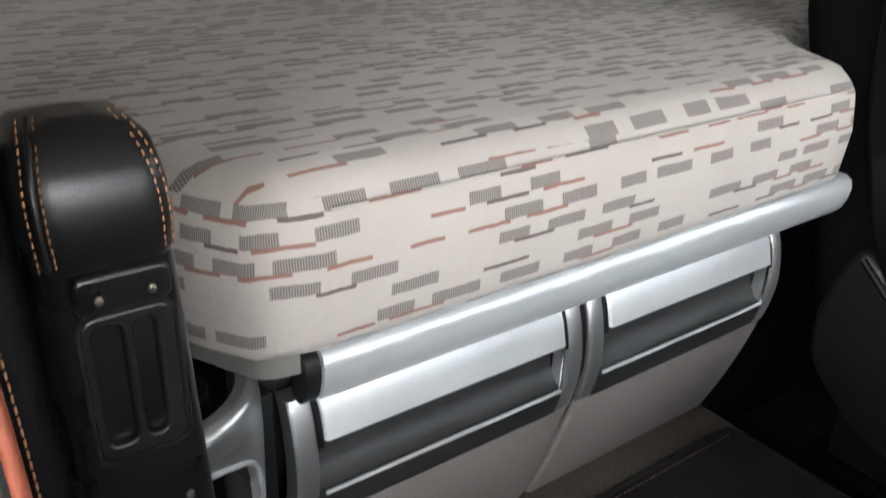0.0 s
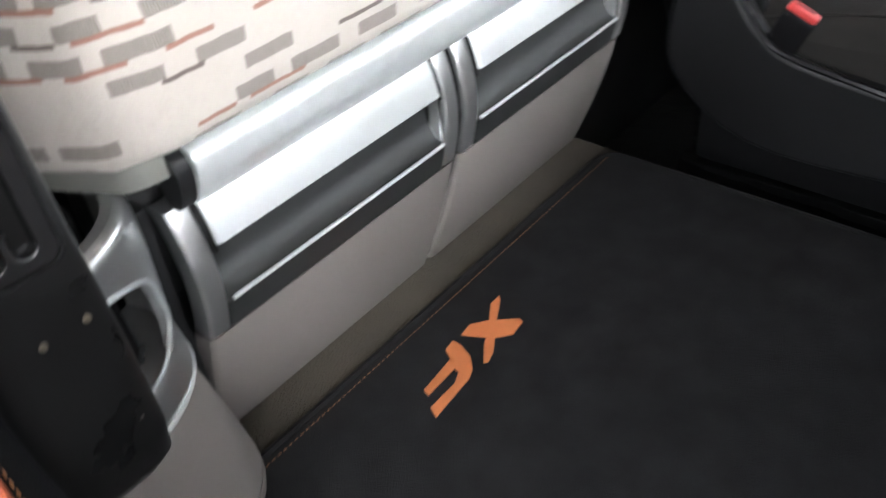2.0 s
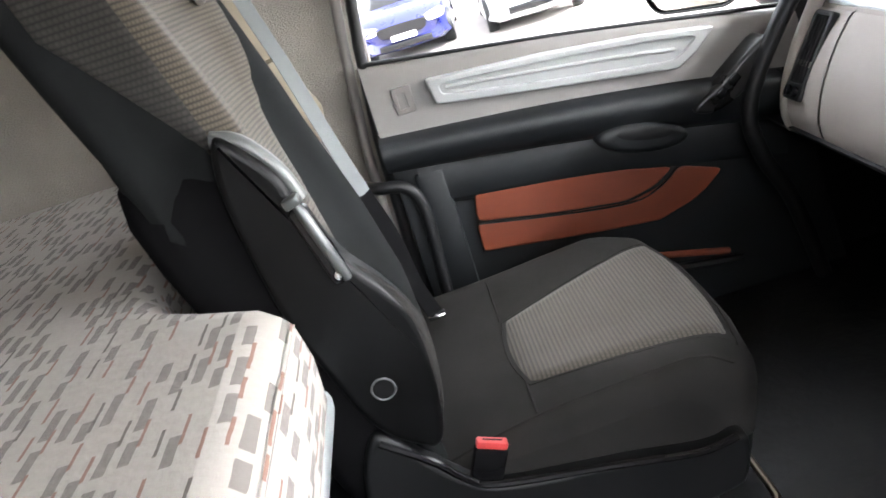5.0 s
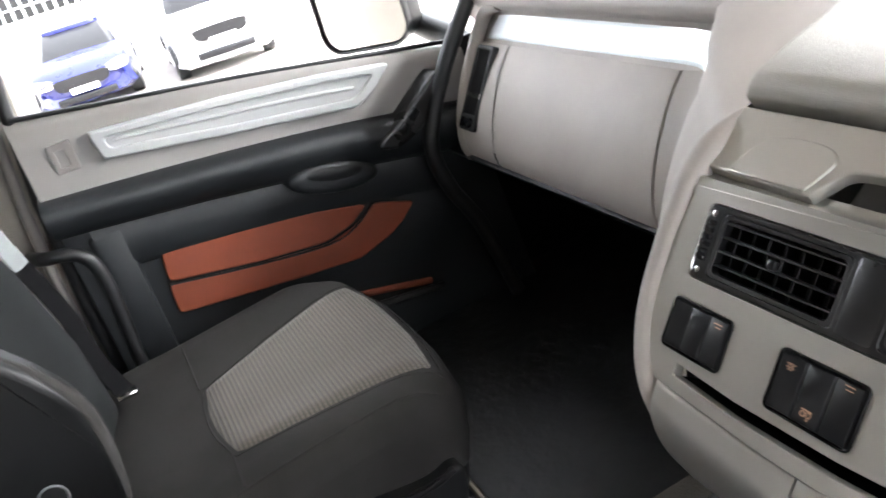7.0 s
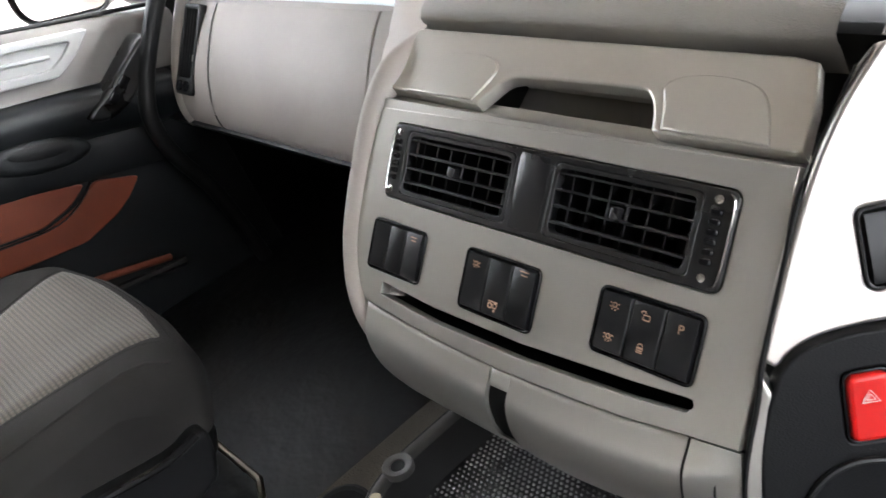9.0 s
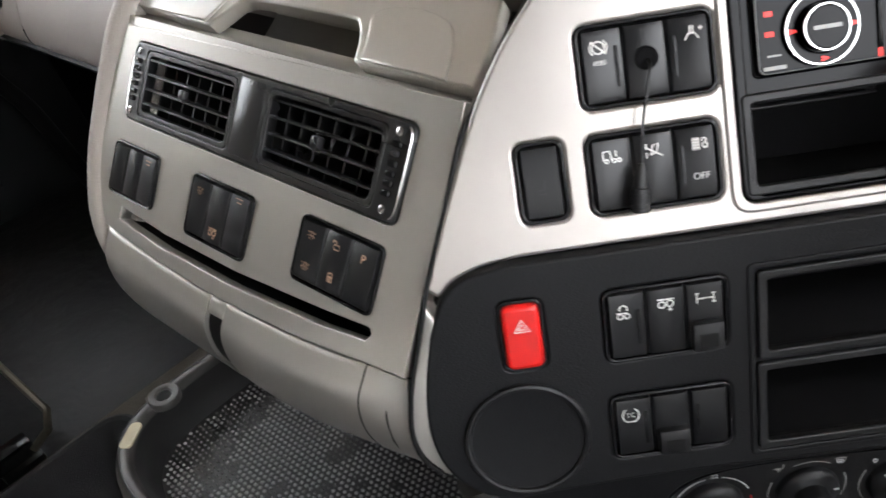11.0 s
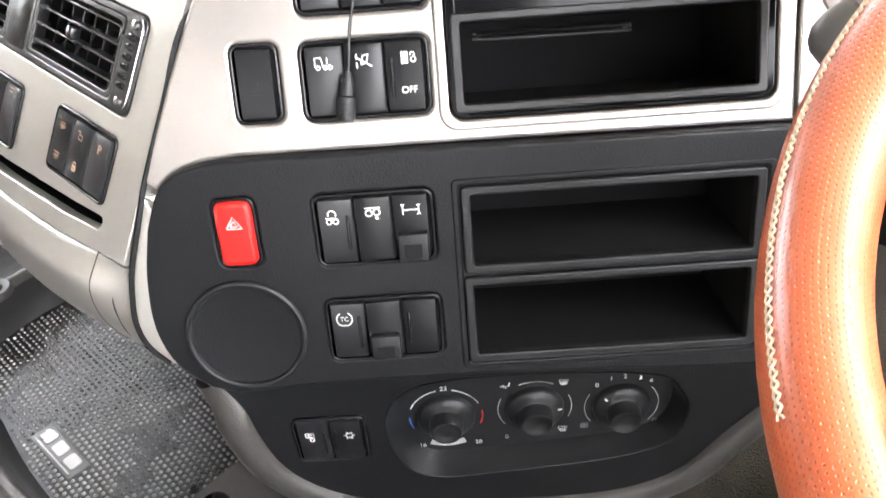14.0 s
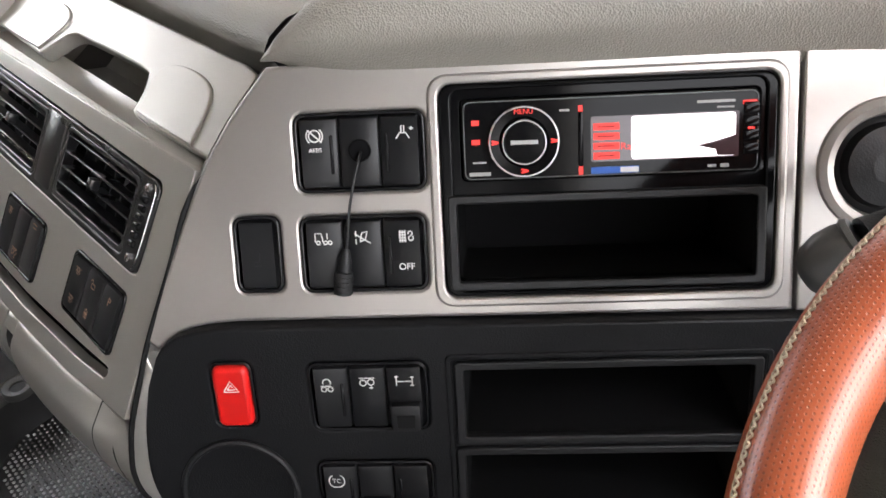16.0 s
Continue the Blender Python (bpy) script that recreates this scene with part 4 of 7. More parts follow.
part("buckle_stalk", tube([tuple(BKM @ Vector((0, -0.05, 0))), (-0.686, -0.290, 0.105), (-0.70, -0.295, 0.03)], 0.009, 10), BLACK, bk)
part("shell_lip", tube(smooth_line([(-0.675, -0.388, 0.236), (-0.674, -0.331, 0.186), (-0.674, -0.300, 0.148), (-0.674, -0.262, 0.125), (-0.674, -0.119, 0.101), (-0.674, -0.010, 0.081), (-0.675, 0.030, 0.082), (-0.677, 0.050, 0.085)], 5), 0.0052, 8), GLOSS, seat, "smooth lip of the side shell")

# seat belt with its anchor and the tan cloth behind it
belt = thing("seat_belt", (-1.3, -0.33, 0.09), "grey seat belt hanging beside the passenger seat", "seat belt")
line = smooth_line([(-1.31, -0.490, 1.05), (-1.268, -0.453, 0.80), (-1.248, -0.415, 0.646), (-1.222, -0.377, 0.48), (-1.212, -0.355, 0.39)], 6)
part("webbing", loft([[(x + 0.008, y - 0.012, z), (x + 0.009, y - 0.011, z + 0.0005), (x - 0.007, y + 0.012, z + 0.0005), (x - 0.008, y + 0.011, z)] for x, y, z in line]), BELT, belt)
# the belt goes on in black, which paints the shade at its lower end
part("shaded_belt_end", loft([[(x + 0.008, y - 0.013, z), (x + 0.009, y - 0.012, z + 0.001), (x - 0.007, y + 0.013, z + 0.001), (x - 0.008, y + 0.012, z)] for x, y, z in smooth_line([(-1.213, -0.357, 0.395), (-1.19, -0.330, 0.30), (-1.16, -0.318, 0.215), (-1.115, -0.298, 0.170)], 4)]), HOLLOW, belt, "lower end of the grey belt, its shade given as black")
part("tongue", box(-1.122, -1.098, -0.312, -0.280, 0.166, 0.174, 0.003), CHROME, belt, "bright belt tongue")
CURT = [(0.46, -0.43), (0.50, -0.408), (0.54, -0.398), (0.58, -0.415), (0.62, -0.438), (0.66, -0.450), (0.72, -0.468), (0.80, -0.492), (0.90, -0.51), (1.02, -0.52)]
solo("folded_curtain", loft([[(-1.40 + 0.035 * math.sin(math.pi * b) + 0.012 * math.sin(11 * b + 9 * z) - (0.03 if b > 0.95 else 0), -0.66 + (yr + 0.66) * b, z + 0.015 * math.sin(5 * b)) for b in [k / 16 for k in range(17)]] for z, yr in smooth_line(CURT, 3)], closed=False), TAN, "folded tan curtain hanging at the side wall", "curtain", smooth=70)
solo("curtain_hem", tube([(-1.372 + 0.02 * math.sin(math.pi * b), -0.60 + 0.165 * b, 0.625 + 0.02 * b) for b in [k / 8 for k in range(9)]], 0.004, 8), TAN, "stitched hem across the tan curtain", "curtain hem")

solo("kick_panel", box(-1.518, -1.50, 0.50, 0.928, -0.16, 0.42, 0.004), BLACK_SOFT, "dark side panel of the passenger footwell", "side panel", kind="structure")

# ---- passenger door ----
door = thing("door_1", (-1.49, 0.1, -0.16), "closed passenger door with grey top, dark armrest and rust panels", "door", kind="structure")


def dz(y, z0, z1, y0=-0.30, y1=0.45):
    return z0 + (z1 - z0) * (y - y0) / (y1 - y0)


def door_strip(edges, ws, y0, y1, n=16):
    """A lining strip: edges give the height at both ends, ws how far it stands inward."""
    loops = []
    for k in range(n + 1):
        y = y0 + (y1 - y0) * k / n
        sag = 0.012 * math.sin(math.pi * k / n)
        loop = [(y, dz(y, a, b) + sag, w) for (a, b), w in zip(edges, ws)]
        loops.append(loop + [(y, loop[-1][1], -0.05), (y, loop[0][1], -0.05)])
    return loft(loops)


part("lower_lining", cut_panel([(-0.31, -0.30), (0.62, -0.30), (0.56, 0.15), (0.50, 0.36), (-0.31, 0.43)], [], -0.05, -0.004, 0.004), DOOR_DARK, door, m=DOOR)
part("sill", door_strip([(0.425, 0.320), (0.470, 0.375), (0.515, 0.410), (0.548, 0.428), (0.568, 0.436)], [0.010, 0.004, 0.0, -0.006, -0.03], -0.31, 0.56), DOOR_TOP, door, "grey-beige door top", m=DOOR, smooth=60)
CH = eased([(-0.190, 0.512), (0.05, 0.490), (0.25, 0.464), (0.385, 0.440), (0.345, 0.405), (0.300, 0.380), (0.05, 0.420), (-0.182, 0.460)], 0.004)
CHI = eased([(-0.168, 0.496), (0.05, 0.475), (0.25, 0.449), (0.345, 0.431), (0.318, 0.410), (0.292, 0.398), (0.05, 0.436), (-0.164, 0.475)], 0.004)
part("silver_inlay", cut_panel(CH, [CHI], -0.002, 0.024, 0.003), INLAY, door, "silver inlay frame", m=DOOR)
part("inlay_field", cut_panel(CHI, [], -0.004, 0.0165, 0.0005), INLAY, door, m=DOOR)
part("inlay_lip", tube(smooth_line([(-0.155, 0.486, 0.0165), (0.05, 0.458, 0.0165), (0.2, 0.436, 0.0165), (0.30, 0.418, 0.0165)], 4), 0.0040, 8), INLAY, door, m=DOOR)
part("latch_plate", cut_panel(rrect(-0.262, -0.222, 0.458, 0.512, 0.003), [rrect(-0.253, -0.236, 0.468, 0.500, 0.002)], 0.0, 0.008, 0.001), BEIGE, door, m=DOOR)
part("armrest", door_strip([(0.348, 0.215), (0.358, 0.235), (0.385, 0.275), (0.408, 0.298), (0.420, 0.310), (0.425, 0.318)], [0.006, 0.035, 0.055, 0.058, 0.045, 0.006], -0.315, 0.50), DOOR_DARK, door, "dark grey door armrest", m=DOOR, smooth=60)
pod = part("window_switch_pod", prism(smooth_line([(0.300, 0.300), (0.36, 0.335), (0.42, 0.375), (0.46, 0.398), (0.478, 0.385), (0.455, 0.345), (0.40, 0.300), (0.34, 0.280)][::-1], 3, True), 0.0, 0.062, 0.008), SATIN_BLACK, door, "satin black switch pod", m=DOOR, smooth=60)
for k in range(2):
    part("window_switch", box(-0.012, 0.012, -0.009, 0.009, 0.060, 0.068, 0.003), GLOSS, pod, m=DOOR @ fm((0.362 + 0.028 * k, 0.316 + 0.020 * k, 0), (0.8, 0.6, 0), (-0.6, 0.8, 0)))
part("handle_pocket", lathe([(0.001, 0.052), (0.03, 0.052), (0.046, 0.05), (0.05, 0.044), (0.05, 0.0)], 32), DOOR_DARK, door, "oval door pull pocket", m=DOOR @ Matrix.Translation((0.195, 0.272, 0)) @ Matrix.Rotation(radians(-14), 4, "Z") @ Matrix.Diagonal((1.9, 0.62, 1, 1)), smooth=60)
part("pocket_hollow", lathe([(0.001, 0.0535), (0.033, 0.0535), (0.036, 0.0525)], 32), BLACK, door, m=DOOR @ Matrix.Translation((0.20, 0.282, 0)) @ Matrix.Rotation(radians(-14), 4, "Z") @ Matrix.Diagonal((1.6, 0.4, 1, 1)))
part("middle_band", door_strip([(0.262, 0.135), (0.275, 0.15), (0.335, 0.205), (0.350, 0.218)], [0.002, 0.010, 0.010, 0.004], -0.26, 0.50), DOOR_DARK, door, m=DOOR, smooth=60)
part("rear_post", box(-0.27, -0.205, 0.02, 0.33, -0.03, 0.012, 0.01), DOOR_DARK, door, m=DOOR)
R1 = eased([(-0.160, 0.264), (0.0, 0.236), (0.15, 0.206), (0.255, 0.176), (0.21, 0.148), (0.145, 0.134), (0.0, 0.156), (-0.172, 0.192)], 0.008)
R2 = eased([(0.272, 0.172), (0.357, 0.140), (0.318, 0.108), (0.285, 0.090), (0.205, 0.068), (0.088, 0.082), (-0.05, 0.102), (-0.177, 0.122), (-0.174, 0.186), (0.0, 0.150), (0.148, 0.127), (0.219, 0.141)], 0.006)
part("inset_seam", tube(smooth_line([(-0.172, 0.186, 0.005), (0.0, 0.150, 0.005), (0.15, 0.127, 0.005), (0.218, 0.141, 0.005), (0.264, 0.174, 0.005)], 4), 0.0024, 6), BLACK, door, "black seam between the insets", m=DOOR)
for nm, pts in (("rust_panel", R1), ("rust_panel", R2)):
    pp = pts if sum(p[0] * q[1] - q[0] * p[1] for p, q in zip(pts, pts[1:] + pts[:1])) > 0 else pts[::-1]
    part(nm, cut_panel(pp, [], -0.004, 0.006, 0.003), RUST, door, "rust leatherette inset", m=DOOR)
part("lower_strip", tube([(0.12, 0.0, 0.0), (0.2, -0.016, 0.004), (0.34, -0.052, 0.004)], 0.008, 8), RUST, door, "thin rust strip", m=DOOR)
part("pocket_rim", tube([(0.05, -0.02, 0.02), (0.2, -0.04, 0.03), (0.36, -0.07, 0.02)], 0.010, 8), BLACK, door, m=DOOR)
part("belt_seal", tube([(-0.30, 0.570, -0.026), (0.1, 0.507, -0.026), (0.56, 0.426, -0.026)], 0.005, 8), BLACK, door, m=DOOR)

seal = thing("door_seal", (-1.46, -0.32, 0.0), "black rubber seal round the door opening", "door seal", kind="structure")
part("seal_rear", tube([(-1.47, -0.318, -0.1), (-1.47, -0.325, 0.2), (-1.47, -0.315, 0.42), (-1.475, -0.295, 0.60), (-1.49, -0.262, 0.80), (-1.50, -0.235, 1.1)], 0.012, 10), BLACK, seal)
part("pillar_trim", tube([(-1.48, -0.350, -0.1), (-1.48, -0.355, 0.25), (-1.48, -0.345, 0.42), (-1.485, -0.325, 0.60), (-1.50, -0.297, 0.80), (-1.51, -0.27, 1.1)], 0.011, 10), BEIGE, seal, "cream pillar trim")
part("seal_front", tube(smooth_line([(-1.40, 0.66, 0.66), (-1.385, 0.585, 0.53), (-1.38, 0.500, 0.425), (-1.38, 0.435, 0.325), (-1.38, 0.408, 0.245), (-1.38, 0.425, 0.155), (-1.38, 0.47, 0.05), (-1.39, 0.52, -0.15)], 5), 0.017, 12), BLACK, seal)
solo("grab_handle", tube(smooth_line([(-1.44, -0.37, 0.335), (-1.39, -0.345, 0.340), (-1.385, -0.29, 0.325), (-1.385, -0.268, 0.27), (-1.385, -0.275, 0.12), (-1.385, -0.285, -0.05), (-1.43, -0.285, -0.07)], 5), 0.013, 12), BLACK, "black tubular grab handle beside the door", "grab handle")

# door mirror outside
mir = thing("door_mirror", (-1.85, 0.62, 0.35), "large exterior door mirror on a black arm", "mirror")
MM = fm((-1.76, 0.47, 0.60), (0.78, 0.62, 0), (0, 0, 1))
part("housing", prism(rrect(-0.115, 0.125, -0.185, 0.24, 0.05, 6), -0.07, 0.0, 0.012), BLACK, mir, m=MM)
part("mirror_rim", cut_panel(rrect(-0.118, 0.128, -0.188, 0.243, 0.052, 6), [rrect(-0.113, 0.122, -0.182, 0.237, 0.047, 6)], -0.01, 0.014, 0.004), BLACK, mir, m=MM)
part("mirror_glass", prism(rrect(-0.11, 0.118, -0.178, 0.232, 0.045, 6), 0.0, 0.003), surface("mirror_silver", (0.50, 0.49, 0.47), 0.03, 1.0, 0.02, 900, 0.0), mir, "mirror glass", m=MM)
part("arm", tube([(-1.57, 0.66, 0.36), (-1.66, 0.63, 0.40), (-1.78, 0.58, 0.46), (-1.80, 0.57, 0.8)], [0.03, 0.032, 0.035, 0.035], 10), BLACK, mir)

# ---- yard outside ----
solo("ground", box(-70, 40, -50, 60, -1.92, -1.72, 0), surface("pale_concrete", (0.30, 0.275, 0.255), 0.9, 0, 0.15, 30, 0.3, 0.01, stain=0.4), "pale concrete yard outside the cab", "ground", kind="structure")


def car(place, turn, paint, label, tall):
    c = thing("parked_car", place, label, "car", "parked cars")
    m = Matrix.Translation(place) @ Matrix.Rotation(turn, 4, "Z")
    h, w = (1.72, 0.93) if tall else (1.46, 0.92)
    body, roof = [], []
    for x, zb, zt, ww in ((2.2, 0.42, 0.60, 0.74), (2.28, 0.28, 0.72, 0.84), (2.1, 0.22, 0.86, 0.92), (1.3, 0.20, 0.98, 1.0), (0.9, 0.20, 1.02, 1.0), (-1.6, 0.20, 1.04, 1.0), (-2.1, 0.25, 0.98, 0.94), (-2.25, 0.4, 0.8, 0.82)):
        zt = zt + (0.16 if tall else 0)
        body.append([(x, y * ww * w, z) for y, z in smooth_line([(-0.9, zb), (-1.0, zb + 0.2), (-0.98, zt - 0.12), (-0.8, zt), (0.8, zt), (0.98, zt - 0.12), (1.0, zb + 0.2), (0.9, zb)], 2, True)])
    part("body", loft(body), paint, c, m=m, smooth=60)
    for x, zt, ww in ((1.15, 0.95, 0.86), (0.45, h - 0.06, 0.72), (-0.2, h, 0.72), (-1.2, h - 0.05, 0.70), (-1.95, 1.0, 0.8)):
        zt = zt + (0.1 if tall and zt < 1.2 else 0)
        roof.append([(x, y * ww * w, z) for y, z in ((-1.05, 0.9), (-1.0, zt - 0.08), (-0.85, zt), (0.85, zt), (1.0, zt - 0.08), (1.05, 0.9))])
    part("cabin", loft(roof), GLOSS, c, "dark glazed cabin", m=m, smooth=30)
    part("roof", prism(rrect(-1.3, 0.4, -0.58, 0.58, 0.2), h - 0.05, h + 0.02, 0.015), paint, c, m=m)
    z = 0.16 if tall else 0
    part("grille", prism(smooth_line([(-0.42, 0.72 + z), (-0.5, 0.62 + z), (-0.36, 0.5 + z), (0.36, 0.5 + z), (0.5, 0.62 + z), (0.42, 0.72 + z)], 3, True), 2.22, 2.33, 0.01), GLOSS, c, m=m @ Matrix(((0, 0, 1, 0), (1, 0, 0, 0), (0, 1, 0, 0), (0, 0, 0, 1))))
    part("lower_intake", box(2.2, 2.32, -0.55, 0.55, 0.26 + z / 2, 0.38 + z / 2, 0.02), GLOSS, c, m=m)
    part("plate", box(2.31, 2.345, -0.26, 0.26, 0.42 + z, 0.53 + z, 0.004), WHITE_INK, c, "plain white plate", m=m)
    for sy in (-1, 1):
        part("headlight", prism(smooth_line([(sy * 0.52, 0.74 + z), (sy * 0.86, 0.80 + z), (sy * 0.84, 0.66 + z), (sy * 0.56, 0.64 + z)][::sy], 3, True), 2.02, 2.27, 0.02), CHROME, c, m=m @ Matrix(((0, 0, 1, 0), (1, 0, 0, 0), (0, 1, 0, 0), (0, 0, 0, 1))))
        for x in (1.42, -1.36):
            wh = part("wheel", lathe([(0.2, -0.11), (0.33, -0.11), (0.345, -0.08), (0.345, 0.08), (0.33, 0.11), (0.2, 0.11)], 24), BLACK, c, m=m @ fm((x, sy * w * 0.93, 0.345), (1, 0, 0), (0, 0, 1)))
            part("rim", lathe([(0.03, -0.115), (0.2, -0.10), (0.21, 0.0), (0.2, 0.10), (0.03, 0.115)], 20), ALUMINIUM, wh, m=m @ fm((x, sy * w * 0.93, 0.345), (1, 0, 0), (0, 0, 1)))
    return c


car((-18.8, 0.12, -1.72), radians(-6), surface("blue_car_paint", (0.004, 0.007, 0.095), 0.3, 0.0, 0.05, 300, 0.0, coat=0.3), "blue hatchback parked facing the lorry", False)
car((-18.0, 2.62, -1.72), radians(-4), surface("white_car_paint", (0.5, 0.5, 0.5), 0.3, 0.0, 0.03, 300, 0.0, coat=0.4), "white off-road car parked beside the blue one", True)
fence = thing("palisade_fence", (-24.0, 0.0, -1.72), "pale steel palisade fence behind the parked cars", "fence")
FP = surface("galvanised_steel", (0.45, 0.46, 0.47), 0.5, 0.6, 0.1, 60, 0.1)
pale = bpy.data.meshes.new("pale")
bm = loft([[(0.02, -0.035, 0.0), (0.0, -0.02, 0.0), (0.0, 0.02, 0.0), (0.02, 0.035, 0.0)], [(0.02, -0.035, 2.25), (0.0, -0.02, 2.3), (0.0, 0.02, 2.3), (0.02, 0.035, 2.25)], [(0.015, -0.004, 2.42), (0.01, -0.002, 2.42), (0.01, 0.002, 2.42), (0.015, 0.004, 2.42)]])
bm.to_mesh(pale)
bm.free()
pale.materials.append(FP)
for k in range(70):
    p = new("pale", pale)
    p.parent, p.location = fence, (0, -9 + 0.26 * k, 0.0)
for zz in (0.4, 1.9):
    part("fence_rail", box(-24.05, -24.0, -9.2, 9.2, -1.72 + zz, -1.67 + zz, 0.004), FP, fence)


# ---- dashboard ----
def P3(m, u, v, w=0.0):
    return tuple(m @ Vector((u, v, w)))


dash = thing("dashboard", (-0.4, 0.6, -0.3), "grey-beige dashboard with silver and black control panels", "dashboard")

# passenger side: fascia with the glove box
fascia_bm = loft([[P3(PG, u, v, w) for v, w in smooth_line([(0.20, 0.02), (0.185, 0.045), (0.165, 0.035), (0.155, 0.0), (0.10, -0.006), (0.0, -0.008), (-0.09, -0.016), (-0.108, -0.034), (-0.112, -0.05), (-0.09, -0.07), (0.0, -0.12), (0.2, -0.12)], 4, True)] for u in (-0.37, -0.34, -0.1, 0.1, 0.3, 0.34)])
fascia_tree = BVHTree.FromBMesh(fascia_bm)
part("fascia", fascia_bm, GREY_TRIM, dash, smooth=60)
GV = smooth_line([(0.098, -0.012), (0.0975, -0.001), (0.095, 0.0035), (0.06, 0.0125), (0.01, 0.0175), (-0.04, 0.0165), (-0.085, 0.0075), (-0.113, -0.006), (-0.128, -0.022), (-0.134, -0.040)], 3)
part("glove_box_door", loft([[P3(PG, (a + (b - a) * (0.098 - v) / 0.229), v, w - e) for v, w in GV] for a, b, e in ((-0.250, -0.208, 0.014), (-0.250, -0.208, 0.003), (-0.2485, -0.2065, 0.0008), (-0.245, -0.203, 0.0), (-0.1, -0.08, 0.0), (0.1, 0.12, 0.0), (0.224, 0.253, 0.0), (0.2275, 0.2565, 0.0008), (0.229, 0.258, 0.003), (0.229, 0.258, 0.014))], closed=False), GREY_TRIM, dash, "plain grey-beige glove box door", smooth=60)
part("glove_cheek", loft([[P3(PG, (a + (b - a) * (0.098 - v) / 0.229), v, w) for v, w in GV] for a, b in ((-0.372, -0.35), (-0.30, -0.27), (-0.2535, -0.2115))], closed=False), GREY_TRIM, dash, "grey fascia beside the glove box", smooth=60)
sv = part("side_vent", cut_panel(rrect(-0.346, -0.280, -0.078, 0.092, 0.010), [rrect(-0.337, -0.289, -0.046, 0.083, 0.005)], -0.004, 0.020, 0.003), BLACK, dash, "tall black side air vent", m=PG)
part("vent_cavity", box(-0.338, -0.288, -0.047, 0.084, 0.0165, 0.0178, 0), DEEP, sv, m=PG)
for k in range(4):
    part("vent_slat", box(-0.3292 + 0.0105 * k, -0.3268 + 0.0105 * k, -0.045, 0.082, 0.0165, 0.0222, 0.0008, 1), BLACK, sv, m=PG)
part("vent_wheel", lathe([(0.004, 0.0), (0.010, 0.0), (0.010, 0.008), (0.004, 0.009)], 14), GLOSS, sv, m=PG @ Matrix.Translation((-0.326, -0.062, 0.016)))
part("vent_wheel", lathe([(0.004, 0.0), (0.010, 0.0), (0.010, 0.008), (0.004, 0.009)], 14), GLOSS, sv, m=PG @ Matrix.Translation((-0.300, -0.062, 0.016)))
part("demister_vent", merge(*[box(-1.40 + 0.005 * k, -1.36 + 0.005 * k, 0.60 + 0.012 * k, 0.604 + 0.012 * k, 0.50, 0.506 + 0.004 * k, 0.001, 1) for k in range(7)]), BLACK, dash, "slatted demister vent")
part("top", loft([[(x, y, z) for y, z in smooth_line([(0.585, 0.515), (0.60, 0.535), (0.66, 0.548), (0.9, 0.545), (1.34, 0.50), (1.34, 0.30), (0.7, 0.40)], 3, True)] for x in (-1.46, -1.0, -0.70, -0.5, -0.45)]), GREY_TRIM, dash, smooth=60)
part("underside", loft([[(x, y, z) for y, z in ((0.462, 0.222), (0.475, 0.205), (0.62, 0.10), (0.95, -0.02), (1.34, -0.05), (1.34, 0.3), (0.7, 0.3))] for x in (-1.46, -0.45)]), BLACK, dash)
part("footwell_wall", box(-1.5, 0.9, 0.93, 0.97, -0.32, 0.4, 0.004), BLACK_SOFT, dash, "dark front wall of the footwell")

# swept side wall between the fascia and the centre console, with its soft rim
rimline = smooth_line([P3(PL, -0.437, 0.075, -0.012), P3(PL, -0.432, 0.03, 0.0), P3(PA, -0.434, 0.155, -0.008), P3(PA, -0.435, 0.09, -0.008), P3(PA, -0.430, 0.03, -0.009), P3(PA, -0.411, -0.02, -0.011), P3(PA, -0.393, -0.050, -0.018), P3(PA, -0.362, -0.078, -0.034), P3(PA, -0.330, -0.092, -0.056)], 5)
part("console_rim", tube(rimline, [(0.0145 - 0.011 * max(0.0, (k - 24) / 16)) * min(1.0, 0.35 + k / 9) for k in range(len(rimline))], 12), GREY_TRIM, dash, smooth=70)
GS = smooth_line([(0.185, 0.040), (0.165, 0.034), (0.156, 0.004), (0.110, -0.001)], 3)[:-1] + GV[1:]
wall = []
for k, (v, w) in enumerate(GS):
    f = k / (len(GS) - 1)
    a = Vector(P3(PG, 0.2325 + 0.029 * max(0.0, (0.098 - v) / 0.229), v, w))
    e = Vector(rimline[int(round(f * 35))]) + Vector((-0.006, 0.004, 0))
    wall.append(smooth_line([tuple(a), tuple(a + Vector((0.06, 0.005 if v > 0.1 else -0.004, 0))), tuple(a * 0.45 + e * 0.55 + Vector((-0.045, 0.050, 0.0))), tuple(e + Vector((-0.030, 0.035, 0))), tuple(e)], 5))
roof_row = [(-0.7675 + (0.32 * k) / (len(wall[0]) - 1), 0.645, 0.550) for k in range(len(wall[0]))]
mid_row = [tuple((Vector(p) + Vector(q)) / 2 + Vector((0, 0, 0.010))) for p, q in zip(roof_row, wall[0])]
wall = [roof_row, mid_row] + wall
side_bm = loft(wall, closed=False)
side_tree = BVHTree.FromBMesh(side_bm)
part("console_side", side_bm, GREY_TRIM, dash, "grey fascia sweeping round to the centre console", smooth=70)

